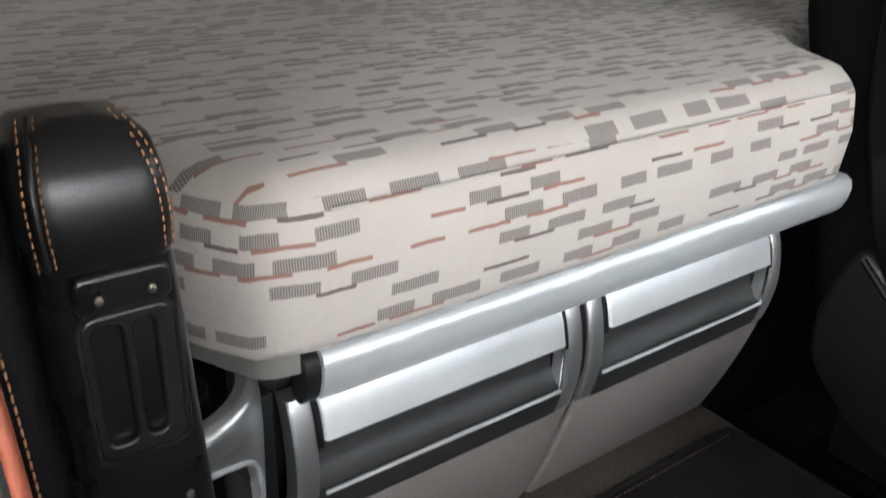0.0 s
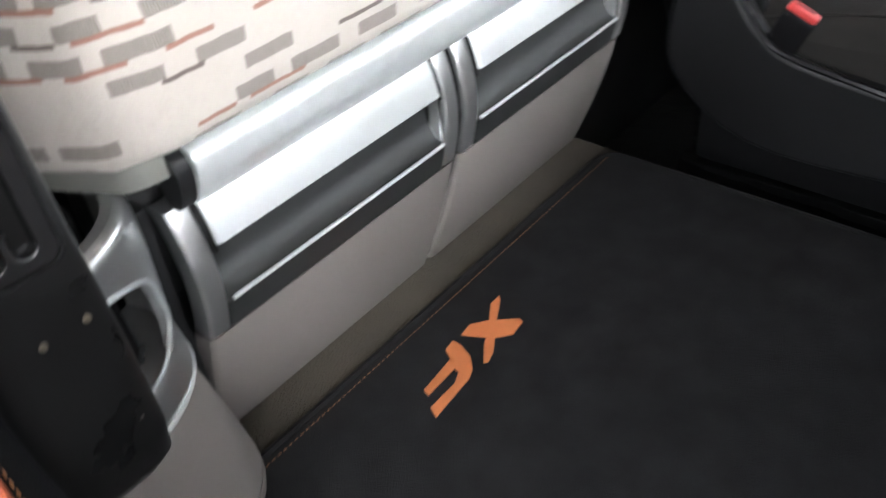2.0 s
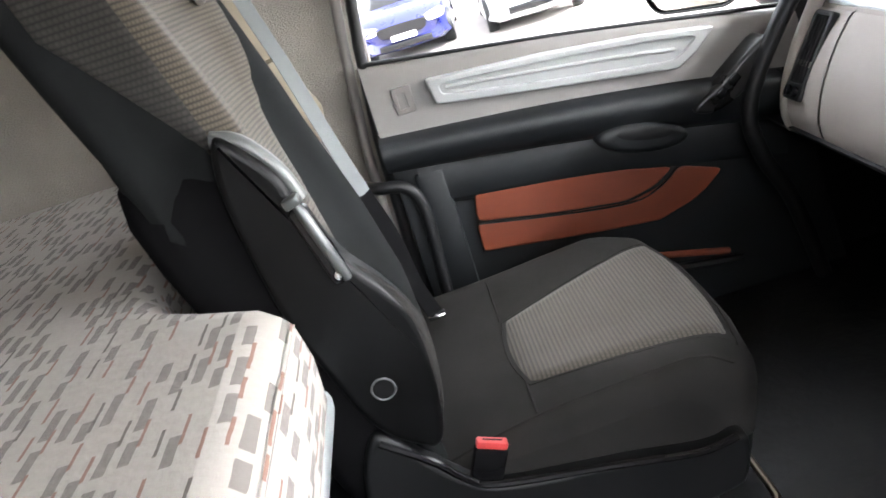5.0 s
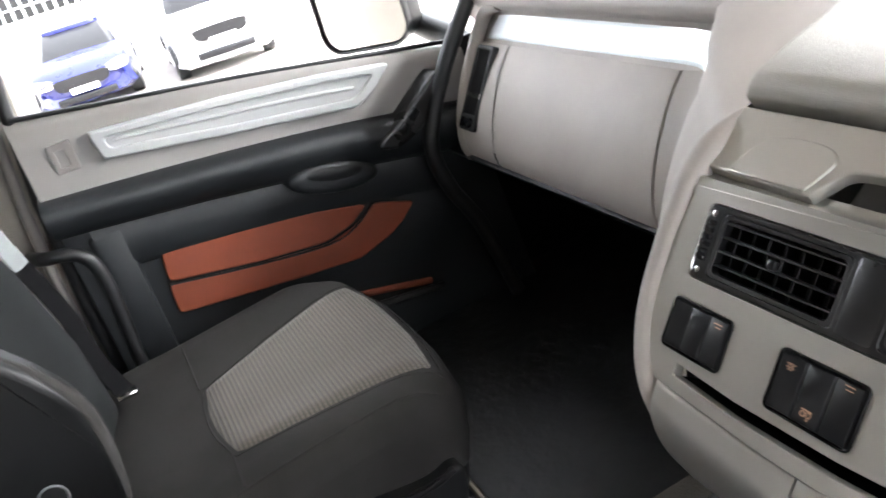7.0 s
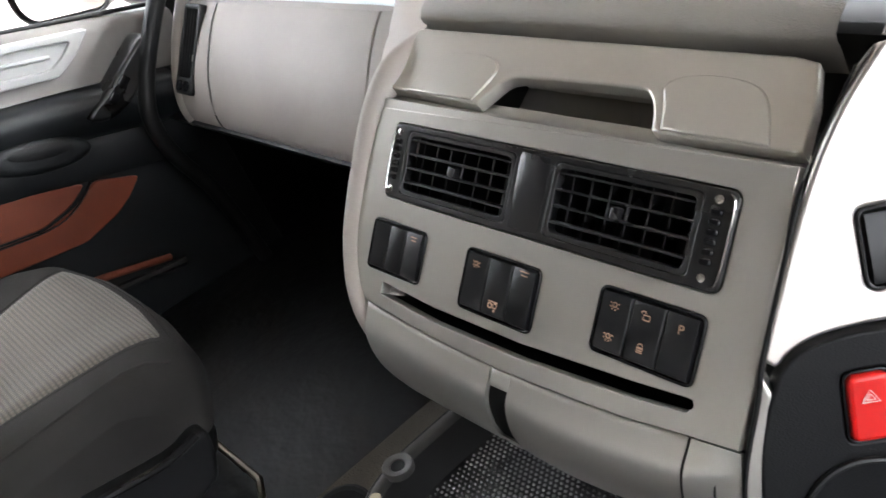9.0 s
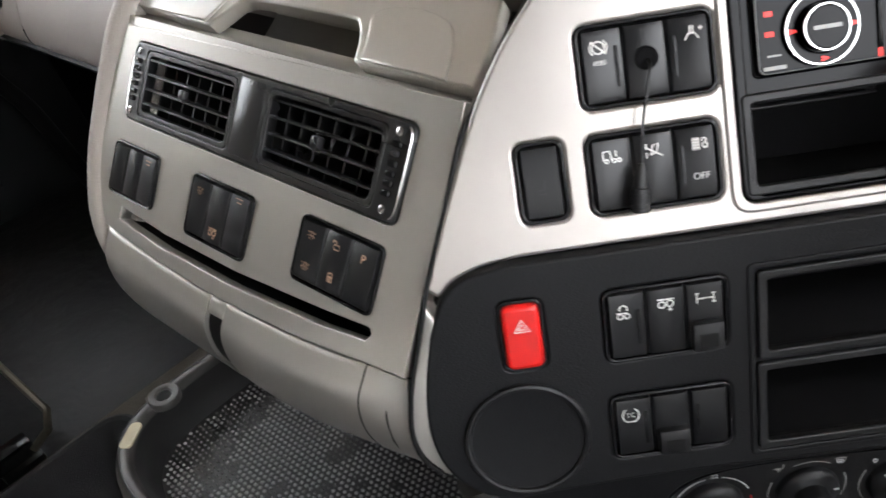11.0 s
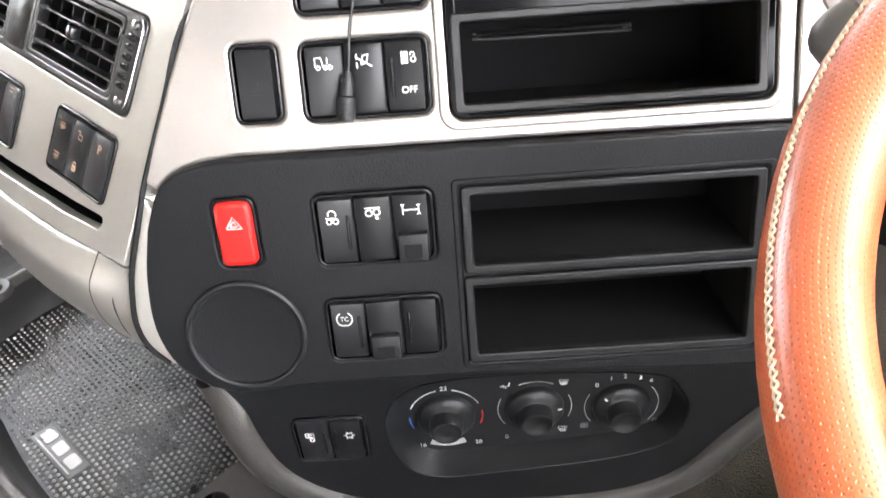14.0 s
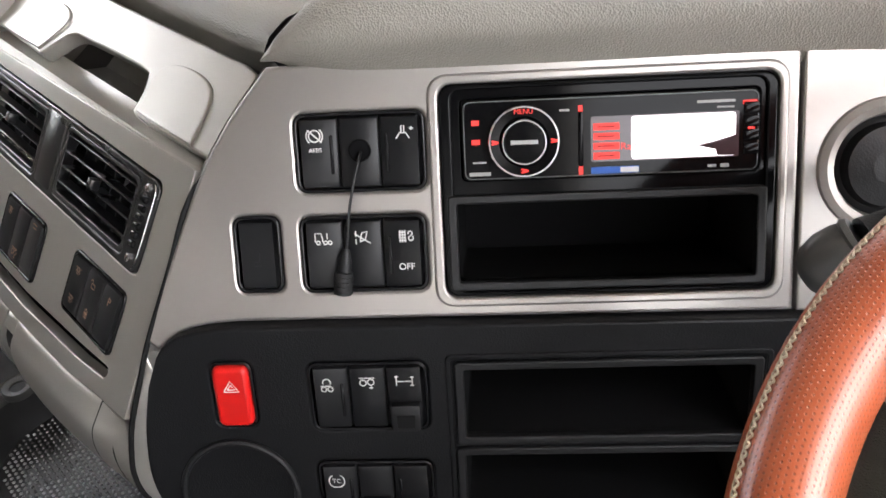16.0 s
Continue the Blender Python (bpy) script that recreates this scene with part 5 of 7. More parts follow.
# bright strip that follows the fascia above the glove box and turns down beside it
UP = smooth_line([(-0.352, 0.109), (-0.347, 0.130), (-0.332, 0.147), (-0.30, 0.1575), (-0.1, 0.160), (0.1, 0.160), (0.245, 0.1575), (0.285, 0.150), (0.306, 0.128), (0.311, 0.095), (0.308, 0.06), (0.300, 0.015)], 5)
LOW = smooth_line([(-0.350, 0.108), (-0.335, 0.108), (-0.315, 0.108), (-0.28, 0.108), (-0.1, 0.108), (0.1, 0.108), (0.225, 0.1075), (0.258, 0.104), (0.281, 0.092), (0.293, 0.072), (0.296, 0.05), (0.298, 0.014)], 5)
rows = []
for (ua, va), (ub, vb) in zip(UP, LOW):
    row = []
    for k in range(7):
        u, v = ua + (ub - ua) * k / 6, va + (vb - va) * k / 6
        eye_, way_ = Vector(P3(PG, u, v, 0.2)), PG.to_3x3() @ Vector((0, 0, -1))
        hits = [h[0] for h in (fascia_tree.ray_cast(eye_, way_), side_tree.ray_cast(eye_, way_)) if h[0] is not None]
        w = max(((PG.inverted() @ h).z for h in hits), default=-0.005)
        row.append(P3(PG, u, v, min(w, 0.012 if u < 0.22 else 0.05) + (0.0035 if 0 < k < 6 else 0.0)))
    rows.append(row)
part("silver_strip", loft(rows, closed=False), ALUMINIUM, dash, "bright silver strip above the glove box", smooth=70)
part("fascia_end", tube(smooth_line([P3(PG, u, v, w) for u, v, w in ((-0.30, 0.172, 0.02), (-0.345, 0.160, 0.016), (-0.368, 0.135, 0.012), (-0.374, 0.09, 0.010), (-0.368, 0.02, 0.012), (-0.356, -0.05, 0.008), (-0.345, -0.10, -0.006), (-0.338, -0.128, -0.03))], 5), 0.0145, 12), GREY_TRIM, dash, "rounded outer end of the fascia", smooth=70)

# centre panel that faces the rear
SW_A = [(-0.3975, -0.3245, 0.0095, 0.0575), (-0.2745, -0.1935, 0.0065, 0.0585), (-0.1395, -0.0555, 0.0145, 0.0635)]
SLOT = [(-0.372, -0.0105), (-0.30, -0.0150), (-0.2, -0.0140), (-0.1, -0.0070), (-0.056, -0.0012), (-0.0525, 0.0030), (-0.0518, 0.0055), (-0.0535, 0.0080), (-0.057, 0.0083), (-0.1, 0.0045), (-0.2, -0.002), (-0.3, -0.003), (-0.372, 0.001)]
SEAM_A = [(-0.392, -0.0225), (-0.3, -0.0285), (-0.225, -0.0300), (-0.166, -0.0274), (-0.107, -0.0236), (-0.057, -0.0170), (-0.018, -0.0125)]
EDGE_A = smooth_line([(-0.415, 0.157), (-0.425, 0.10), (-0.423, 0.04), (-0.408, 0.0), (-0.394, -0.0190)], 4) + smooth_line([(u, v + 0.0012) for u, v in SEAM_A[:-1]], 3) + [(-0.0165, -0.0112)] + smooth_line([(-0.0175, 0.04), (-0.0195, 0.10), (-0.0235, 0.1665)], 4)
pa = part("rear_facing_panel", cut_panel(EDGE_A, [rrect(-0.393, -0.0525, 0.0775, 0.1465, 0.008)] + [rrect(a, b, c, d, 0.006) for a, b, c, d in SW_A] + [SLOT], -0.012, 0.0, 0.0009), SILVER, dash, "silver painted panel with vents and switches", m=PA)
part("slot_lining", loft([[P3(PA, u, v, w) for v, w in ((0.012, -0.012), (0.012, -0.06), (-0.02, -0.06), (-0.018, -0.012), (-0.016, -0.013), (-0.018, -0.058), (0.010, -0.058), (0.010, -0.013))] for u in (-0.388, -0.048)]), HOLLOW, pa, "dark ticket slot")

# air vents
av = part("air_vents", cut_panel(rrect(-0.392, -0.0535, 0.0785, 0.1455, 0.007), [rrect(-0.372, -0.242, 0.084, 0.1405, 0.004), rrect(-0.202, -0.078, 0.084, 0.1405, 0.004), ], -0.010, 0.0015, 0.0012), VENT, dash, "black twin air vents", m=PA)
part("vent_back", box(-0.39, -0.055, 0.08, 0.144, -0.032, -0.030, 0), DEEP, av, m=PA)
for u0, u1 in ((-0.372, -0.242), (-0.202, -0.078)):
    for k in range(4):
        part("vent_blade", box(u0, u1, 0.0945 + 0.0125 * k, 0.0965 + 0.0125 * k, -0.012, 0.0005, 0.0007, 1), VENT, av, m=PA)
    for k in range(7):
        part("vent_vane", box(u0 + 0.008 + 0.0172 * k, u0 + 0.010 + 0.0172 * k, 0.084, 0.1405, -0.030, -0.0125, 0.0005, 1), VENT, av, m=PA)
    part("vent_frame", cut_panel(rrect(u0, u1, 0.084, 0.1405, 0.006), [rrect(u0 + 0.004, u1 - 0.004, 0.088, 0.1365, 0.005)], -0.008, 0.0012, 0.0008), VENT, av, m=PA)
    part("vent_tab", box((u0 + u1) / 2 - 0.004, (u0 + u1) / 2 + 0.004, 0.109, 0.118, -0.002, 0.006, 0.002), VENT, av, m=PA)
part("vent_divider", box(-0.238, -0.206, 0.082, 0.143, -0.004, 0.0025, 0.003), VENT, av, m=PA)
for u0, s in ((-0.382, 1), (-0.0665, -1)):
    part("vent_thumbwheel", merge(*[box(u0 - 0.004, u0 + 0.004, 0.095 + 0.0065 * k, 0.0995 + 0.0065 * k, -0.002, 0.004, 0.001, 1) for k in range(6)]), GLOSS, av, m=PA)
    for v in (0.0865, 0.138):
        part("vent_screw", lathe([(0.003, -0.001), (0.003, 0.0028), (0.0015, 0.0032)], 10), CHROME, av, m=PA @ Matrix.Translation((u0, v, 0)))


# switch clusters
def icon(kind, cu, cv, s):
    """Strokes of the small printed symbols, s metres high."""
    L = []
    if kind == "circle_cross":
        L = [arc(cu, cv, s * 0.42, 0, 360, 16), [(cu - s * 0.5, cv + s * 0.45), (cu + s * 0.5, cv - s * 0.45)], arc(cu, cv, s * 0.6, 130, 230, 8), arc(cu, cv, s * 0.6, -50, 50, 8)]
    elif kind == "truck":
        L = [[(cu - s * 0.6, cv - s * 0.25), (cu - s * 0.6, cv + s * 0.4), (cu - s * 0.15, cv + s * 0.4), (cu - s * 0.05, cv), (cu - s * 0.05, cv - s * 0.25)], arc(cu - s * 0.38, cv - s * 0.3, s * 0.14, 0, 360, 8), arc(cu + s * 0.15, cv - s * 0.3, s * 0.14, 0, 360, 8), arc(cu + s * 0.5, cv - s * 0.3, s * 0.14, 0, 360, 8), [(cu + s * 0.3, cv - s * 0.05), (cu + s * 0.3, cv + s * 0.4)]]
    elif kind == "lane":
        L = [[(cu - s * 0.5, cv - s * 0.5), (cu - s * 0.5, cv - s * 0.1)], [(cu - s * 0.5, cv + s * 0.1), (cu - s * 0.5, cv + s * 0.5)], [(cu - s * 0.2, cv - s * 0.3), (cu + s * 0.2, cv - s * 0.15), (cu + s * 0.35, cv + s * 0.45), (cu - s * 0.05, cv + s * 0.35), (cu - s * 0.2, cv - s * 0.3)], [(cu - s * 0.6, cv + s * 0.3), (cu + s * 0.6, cv - s * 0.45)]]
    elif kind == "filter":
        L = [[(cu - s * 0.4 + s * 0.18 * k, cv - s * 0.45), (cu - s * 0.4 + s * 0.18 * k, cv + s * 0.45)] for k in range(3)] + [[(cu - s * 0.5, cv - s * 0.3 + s * 0.2 * k), (cu + s * 0.05, cv - s * 0.3 + s * 0.2 * k)] for k in range(4)] + [arc(cu + s * 0.35, cv + s * 0.2, s * 0.16, -90, 200, 8), arc(cu + s * 0.4, cv - s * 0.15, s * 0.18, 120, 420, 8)]
    elif kind == "tower":
        L = [[(cu - s * 0.5, cv - s * 0.4), (cu - s * 0.25, cv), (cu + s * 0.2, cv), (cu + s * 0.45, cv - s * 0.4)], [(cu - s * 0.12, cv), (cu - s * 0.12, cv + s * 0.5), (cu + s * 0.08, cv + s * 0.5), (cu + s * 0.08, cv)], [(cu + s * 0.45, cv + s * 0.3), (cu + s * 0.75, cv + s * 0.3)], [(cu + s * 0.6, cv + s * 0.15), (cu + s * 0.6, cv + s * 0.45)]]
    elif kind == "lock":
        L = [[(cu - s * 0.3, cv - s * 0.4), (cu + s * 0.3, cv - s * 0.4)], [(cu - s * 0.3, cv - s * 0.25), (cu + s * 0.3, cv - s * 0.25)], [(cu - s * 0.3, cv - s * 0.1), (cu + s * 0.3, cv - s * 0.1)], [(cu - s * 0.3, cv + s * 0.0), (cu + s * 0.3, cv + s * 0.0)], arc(cu, cv + s * 0.1, s * 0.22, 0, 180, 8)]
    elif kind == "open_lock":
        L = [[(cu - s * 0.3, cv - s * 0.4), (cu + s * 0.3, cv - s * 0.4), (cu + s * 0.3, cv), (cu - s * 0.3, cv), (cu - s * 0.3, cv - s * 0.4)], arc(cu - s * 0.3, cv + s * 0.1, s * 0.2, 0, 180, 8)]
    elif kind == "hook":
        L = [arc(cu, cv + s * 0.25, s * 0.3, -30, 200, 10), [(cu - s * 0.5, cv - s * 0.05), (cu + s * 0.3, cv - s * 0.05)], arc(cu - s * 0.25, cv - s * 0.32, s * 0.2, 0, 360, 10), arc(cu + s * 0.25, cv - s * 0.32, s * 0.2, 0, 360, 10)]
    elif kind == "axle":
        L = [[(cu - s * 0.6, cv + s * 0.45), (cu + s * 0.6, cv + s * 0.45)], arc(cu - s * 0.3, cv + s * 0.05, s * 0.25, 0, 360, 10), arc(cu + s * 0.3, cv + s * 0.1, s * 0.25, 0, 360, 10), [(cu + s * 0.3, cv - s * 0.2), (cu + s * 0.3, cv - s * 0.5)], [(cu + s * 0.15, cv - s * 0.38), (cu + s * 0.45, cv - s * 0.38)]]
    elif kind == "diff":
        L = [[(cu - s * 0.6, cv - s * 0.35), (cu - s * 0.6, cv + s * 0.35)], [(cu + s * 0.6, cv - s * 0.35), (cu + s * 0.6, cv + s * 0.35)], [(cu - s * 0.6, cv), (cu + s * 0.6, cv)], [(cu + s * 0.45, cv - s * 0.35), (cu + s * 0.75, cv - s * 0.35)], [(cu + s * 0.45, cv + s * 0.35), (cu + s * 0.75, cv + s * 0.35)], [(cu - s * 0.45, cv + s * 0.4), (cu - s * 0.75, cv + s * 0.4)]]
    elif kind == "tyre":
        L = [arc(cu, cv, s * 0.62, 120, 250, 8), arc(cu, cv, s * 0.62, -70, 60, 8), [(cu - s * 0.25, cv - s * 0.55), (cu + s * 0.25, cv - s * 0.55)]]
    elif kind == "lamp":
        L = [arc(cu, cv, s * 0.2, 0, 360, 8)] + [[(cu + s * 0.32 * math.cos(a), cv + s * 0.32 * math.sin(a)), (cu + s * 0.5 * math.cos(a), cv + s * 0.5 * math.sin(a))] for a in (3.6, 4.3, 5.0, 5.7, 0.3, 2.8)]
    elif kind == "flake":
        L = [arc(cu, cv, s * 0.3, 0, 360, 10)] + [[(cu + s * 0.3 * math.cos(a), cv + s * 0.3 * math.sin(a)), (cu + s * 0.5 * math.cos(a), cv + s * 0.5 * math.sin(a))] for a in [k * math.pi / 3 for k in range(6)]]
    elif kind == "air":
        L = [[(cu - s * 0.4, cv + s * 0.5), (cu + s * 0.3, cv + s * 0.5), (cu + s * 0.3, cv), (cu - s * 0.4, cv), (cu - s * 0.4, cv + s * 0.5)], arc(cu + s * 0.1, cv - s * 0.3, s * 0.2, 0, 360, 8), arc(cu - s * 0.05, cv + s * 0.22, s * 0.15, 0, 300, 8)]
    elif kind == "triangle":
        L = [[(cu - s * 0.5, cv - s * 0.35), (cu, cv + s * 0.45), (cu + s * 0.5, cv - s * 0.35), (cu - s * 0.5, cv - s * 0.35)], [(cu - s * 0.25, cv - s * 0.2), (cu, cv + s * 0.15), (cu + s * 0.25, cv - s * 0.2), (cu - s * 0.25, cv - s * 0.2)]]
    elif kind == "screen":
        L = [[(cu - s * 0.5, cv + s * 0.35), (cu + s * 0.5, cv + s * 0.35), (cu + s * 0.3, cv - s * 0.3), (cu - s * 0.3, cv - s * 0.3), (cu - s * 0.5, cv + s * 0.35)]] + [[(cu - s * 0.2 + s * 0.2 * k, cv - s * 0.45), (cu - s * 0.2 + s * 0.2 * k, cv + s * 0.2)] for k in range(3)]
    elif kind == "person_air":
        L = [[(cu - s * 0.6, cv - s * 0.1), (cu - s * 0.15, cv - s * 0.1)], [(cu - s * 0.3, cv + s * 0.1), (cu - s * 0.15, cv - s * 0.1), (cu - s * 0.3, cv - s * 0.3)], [(cu + s * 0.45, cv + s * 0.5), (cu + s * 0.35, cv - s * 0.1), (cu + s * 0.05, cv - s * 0.1), (cu + s * 0.0, cv - s * 0.5)]]
    elif kind == "fan":
        L = [arc(cu + s * 0.24 * a, cv + s * 0.24 * b, s * 0.2, 0, 360, 8) for a in (-1, 1) for b in (-1, 1)]
    elif kind == "seat":
        L = [[(cu + s * 0.2, cv + s * 0.5), (cu + s * 0.1, cv - s * 0.2), (cu - s * 0.3, cv - s * 0.2), (cu - s * 0.3, cv - s * 0.5), (cu + s * 0.25, cv - s * 0.5)]]
    elif kind == "bars":
        L = [[(cu - s * 0.5, cv + s * 0.25), (cu + s * 0.5, cv + s * 0.25)], [(cu - s * 0.3, cv - s * 0.1), (cu + s * 0.4, cv - s * 0.1)]]
    return L


def cluster(m, u0, u1, v0, v1, marks, label, rim=SWITCH, n=3, ink=WHITE_INK, lens=()):
    """A block of rocker switches sunk in its panel; marks is a list of (switch, symbol, height up it)."""
    loc = P3(m, (u0 + u1) / 2, v0, 0)
    t = thing("switch_block", loc, label, "switch block", "switch blocks on the dashboard")
    part("tray", cut_panel(rrect(u0, u1, v0, v1, 0.006), [rrect(u0 + 0.0022, u1 - 0.0022, v0 + 0.0022, v1 - 0.0022, 0.005)], -0.012, 0.0016, 0.001), GLOSS, t, m=m)
    part("tray_bottom", prism(rrect(u0 + 0.001, u1 - 0.001, v0 + 0.001, v1 - 0.001, 0.006), -0.014, -0.011), DEEP, t, m=m)
    w = (u1 - u0 - 0.005) / n
    for k in range(n):
        a, b = u0 + 0.0025 + k * w + 0.0004, u0 + 0.0025 + (k + 1) * w - 0.0004
        mid = (v0 + v1) / 2
        prof = [(v0 + 0.0025, -0.010), (v0 + 0.0025, -0.001), (v0 + 0.0036, 0.0016), (v0 + 0.007, 0.0027), (mid, 0.0024), (v1 - 0.007, 0.0025), (v1 - 0.0040, 0.0018), (v1 - 0.0028, -0.001), (v1 - 0.0025, -0.010)]
        rows = [(a, -0.0018), (a + 0.0006, -0.0005), (a + 0.0014, 0), (b - 0.0014, 0), (b - 0.0006, -0.0005), (b, -0.0018)]
        if k == 0:
            rows[:2] = [(a, -0.004), (a + 0.0012, -0.001)]
        if k == n - 1:
            rows[-2:] = [(b - 0.0012, -0.001), (b, -0.004)]
        sw = part("rocker", loft([[(u, v, wv + (o if 0 < i < len(prof) - 1 else 0)) for i, (v, wv) in enumerate(prof)] for u, o in rows]), SWITCH, t, m=m, smooth=35)
        if k in lens:
            e = b - 0.0042 if k == 0 else a + 0.0040
            part("tell_tale", box(e - 0.0011, e + 0.0011, mid - 0.013, mid + 0.011, 0.0010, 0.0033, 0.0006, 1), GLOSS, sw, m=m)
        for kk, sym, h in marks:
            if kk == k:
                c = (a + b) / 2 + (-0.002 if k == 0 and k in lens else 0.002 if k in lens else 0)
                if sym in ("OFF", "P"):
                    writing("letters", sym, 0.0058 if sym == "OFF" else 0.009, m @ Matrix.Translation((c, v0 + h * (v1 - v0), 0.0030)), ink, sw)
                elif sym == "AEBS":
                    writing("letters", sym, 0.0038, m @ Matrix.Translation((c, v0 + h * (v1 - v0), 0.0030)), ink, sw)
                elif sym == "TC":
                    writing("letters", sym, 0.0046, m @ Matrix.Translation((c, v0 + h * (v1 - v0), 0.0030)), ink, sw)
                elif sym == "guard":
                    part("guard", box(a + 0.002, b - 0.002, v0 + 0.003, mid - 0.003, 0.001, 0.0085, 0.0015), BLACK, sw, m=m)
                    part("guard_hollow", box(a + 0.006, b - 0.006, v0 + 0.006, mid - 0.010, 0.0082, 0.0090, 0.0002, 1), DEEP, sw, m=m)
                else:
                    part("symbol", ribbon(icon(sym, c, v0 + h * (v1 - v0), 0.0085), 0.00085, 0.0030), ink, sw, m=m, smooth=0)
    return t


cluster(PA, *SW_A[0], [(2, "bars", 0.8)], "black three-rocker switch block on the silver panel", ink=AMBER_INK)
cluster(PA, *SW_A[1], [(0, "lamp", 0.78), (2, "bars", 0.85), (1, "axle", 0.22)], "black three-rocker switch block on the silver panel", ink=AMBER_INK)
cluster(PA, *SW_A[2], [(0, "lamp", 0.76), (0, "lamp", 0.3), (1, "open_lock", 0.76), (1, "lock", 0.3), (2, "P", 0.72)], "black switch block with lamp and lock symbols", ink=AMBER_INK)

# rolled underside with two flap doors, flush with the panel above
BELLY = [(0.0, -0.0005), (-0.010, 0.0004), (-0.022, 0.0006), (-0.034, -0.0052), (-0.046, -0.0155), (-0.055, -0.0275), (-0.0605, -0.0370), (-0.0625, -0.0440), (-0.060, -0.050)]


def belly_top(u):
    """Height of the seam below the slot."""
    for (a, va), (b, vb) in zip(SEAM_A, SEAM_A[1:]):
        if a <= u <= b:
            return va + (vb - va) * (u - a) / (b - a)
    return SEAM_A[0][1] if u < SEAM_A[0][0] else SEAM_A[-1][1]


def belly_end(u):
    return -0.0985 + 0.0145 * max(0.0, min(1.0, (u + 0.16) / 0.11)) ** 1.5


def belly_patch(ua, ub, s0=0.0, s1=1.0, lift=0.0, n=14, edge=0.0016, slant=(0, 0), round_left=0.0):
    """A patch of the rolled surface with turned-down edges; s runs down it from 0 to 1."""
    prof = smooth_line(BELLY, 4)
    m = len(prof) - 1
    k0, k1 = int(round(s0 * m)), int(round(s1 * m))
    line = prof[k0:k1 + 1]
    rows = []
    for i in range(n + 1):
        f = i / n
        row = []
        for j, (dv, w) in enumerate(line):
            g = j / (len(line) - 1)
            a, b = ua + slant[0] * g + round_left * g ** 3, ub + slant[1] * g
            u = a + (b - a) * f
            side = i in (0, n) or j in (0, len(line) - 1)
            row.append(P3(PA, u, belly_top(u) + dv * (belly_end(u) - belly_top(u)) / -0.0625, w + lift - (edge if side else 0.0)))
        last = row[-1]
        row = [tuple(Vector(row[0]) + (PA.to_3x3() @ Vector((0, 0, -0.005))))] + row + [tuple(Vector(last) + Vector((0, 0.006, 0.002)))]
        rows.append(row)
    rows = [[tuple(Vector(p) + PA.to_3x3() @ Vector((0, 0, -0.005))) for p in rows[0]]] + rows + [[tuple(Vector(p) + PA.to_3x3() @ Vector((0, 0, -0.005))) for p in rows[-1]]]
    return loft(rows, closed=False)


part("lower_flap", belly_patch(-0.389, -0.2265, round_left=0.085, slant=(0.012, 0.004)), SILVER, dash, "silver painted flap", smooth=60)
part("lower_flap", merge(belly_patch(-0.2045, -0.0508, slant=(0.004, 0.003)), belly_patch(-0.2245, -0.2045, 0.0, 0.16, n=4), belly_patch(-0.2225, -0.2035, 0.62, 1.0, n=4)), SILVER, dash, "silver painted flap with a finger slot", smooth=60)
# the corner beside the flap sweeps round to the groove of the trim
GROOVE = smooth_line([P3(PA, -0.0150, -0.0125, -0.0010), P3(PC, -0.2260, -0.058, -0.0005), P3(PC, -0.2280, -0.078, -0.0010), P3(PC, -0.2265, -0.093, -0.0020), P3(PC, -0.2190, -0.110, -0.0050)], 8)
side = smooth_line(BELLY, 4)
rows = []
for j in range(len(side)):
    g = j / (len(side) - 1)
    u = -0.0485 + 0.003 * g
    a = Vector(P3(PA, u, belly_top(u) + side[j][0] * (belly_end(u) - belly_top(u)) / -0.0625, side[j][1] - 0.0004))
    b = Vector(GROOVE[round(g * (len(GROOVE) - 1))])
    inn = PA.to_3x3() @ Vector((0, 0, -0.005))
    row = [a + inn, a] + [a + (b - a) * f + Vector((0, -0.0022 * math.sin(math.pi * f), 0)) * g for f in (0.06, 0.2, 0.35, 0.5, 0.65, 0.8, 0.93)] + [b, b + inn]
    rows.append([tuple(p) for p in row])
rows = [[tuple(Vector(p) + inn) for p in rows[0]]] + rows + [[tuple(Vector(p) + Vector((0.0, 0.008, 0.002))) for p in rows[-1]]]
part("belly_end", loft(rows, closed=False), SILVER, dash, smooth=60)
edge = [(-0.0497 + 0.003 * j / (len(side) - 1), dv, w) for j, (dv, w) in enumerate(side)]
part("flap_groove", tube([P3(PA, u, belly_top(u) + dv * (belly_end(u) - belly_top(u)) / -0.0625, w - 0.0016) for u, dv, w in edge], 0.0012, 6), DEEP, dash, "dark gap beside the flap")
part("belly_backing", belly_patch(-0.392, -0.03, lift=-0.006, edge=0.0, slant=(0.02, 0.01), round_left=0.085), DEEP, dash, "dark body behind the flaps", smooth=60)
part("belly_floor", box(-0.36, -0.05, 0.215, 0.50, 0.225, 0.236, 0.003), BLACK, dash)
part("console_stem", box(-0.36, 0.22, 0.64, 0.90, -0.02, 0.40, 0.02), BLACK, dash, "black stem of the centre console")
part("ash_drawer", loft([[(x, y, z) for y, z in ((0.235, 0.215), (0.225, 0.20), (0.24, 0.165), (0.30, 0.15), (0.36, 0.17), (0.36, 0.22))] for x in (-0.345, -0.335, -0.27, -0.262)]), BLACK, dash)
part("ash_lip", tube([(-0.345, 0.222, 0.212), (-0.262, 0.215, 0.208)], 0.003, 8), SILVER, dash)

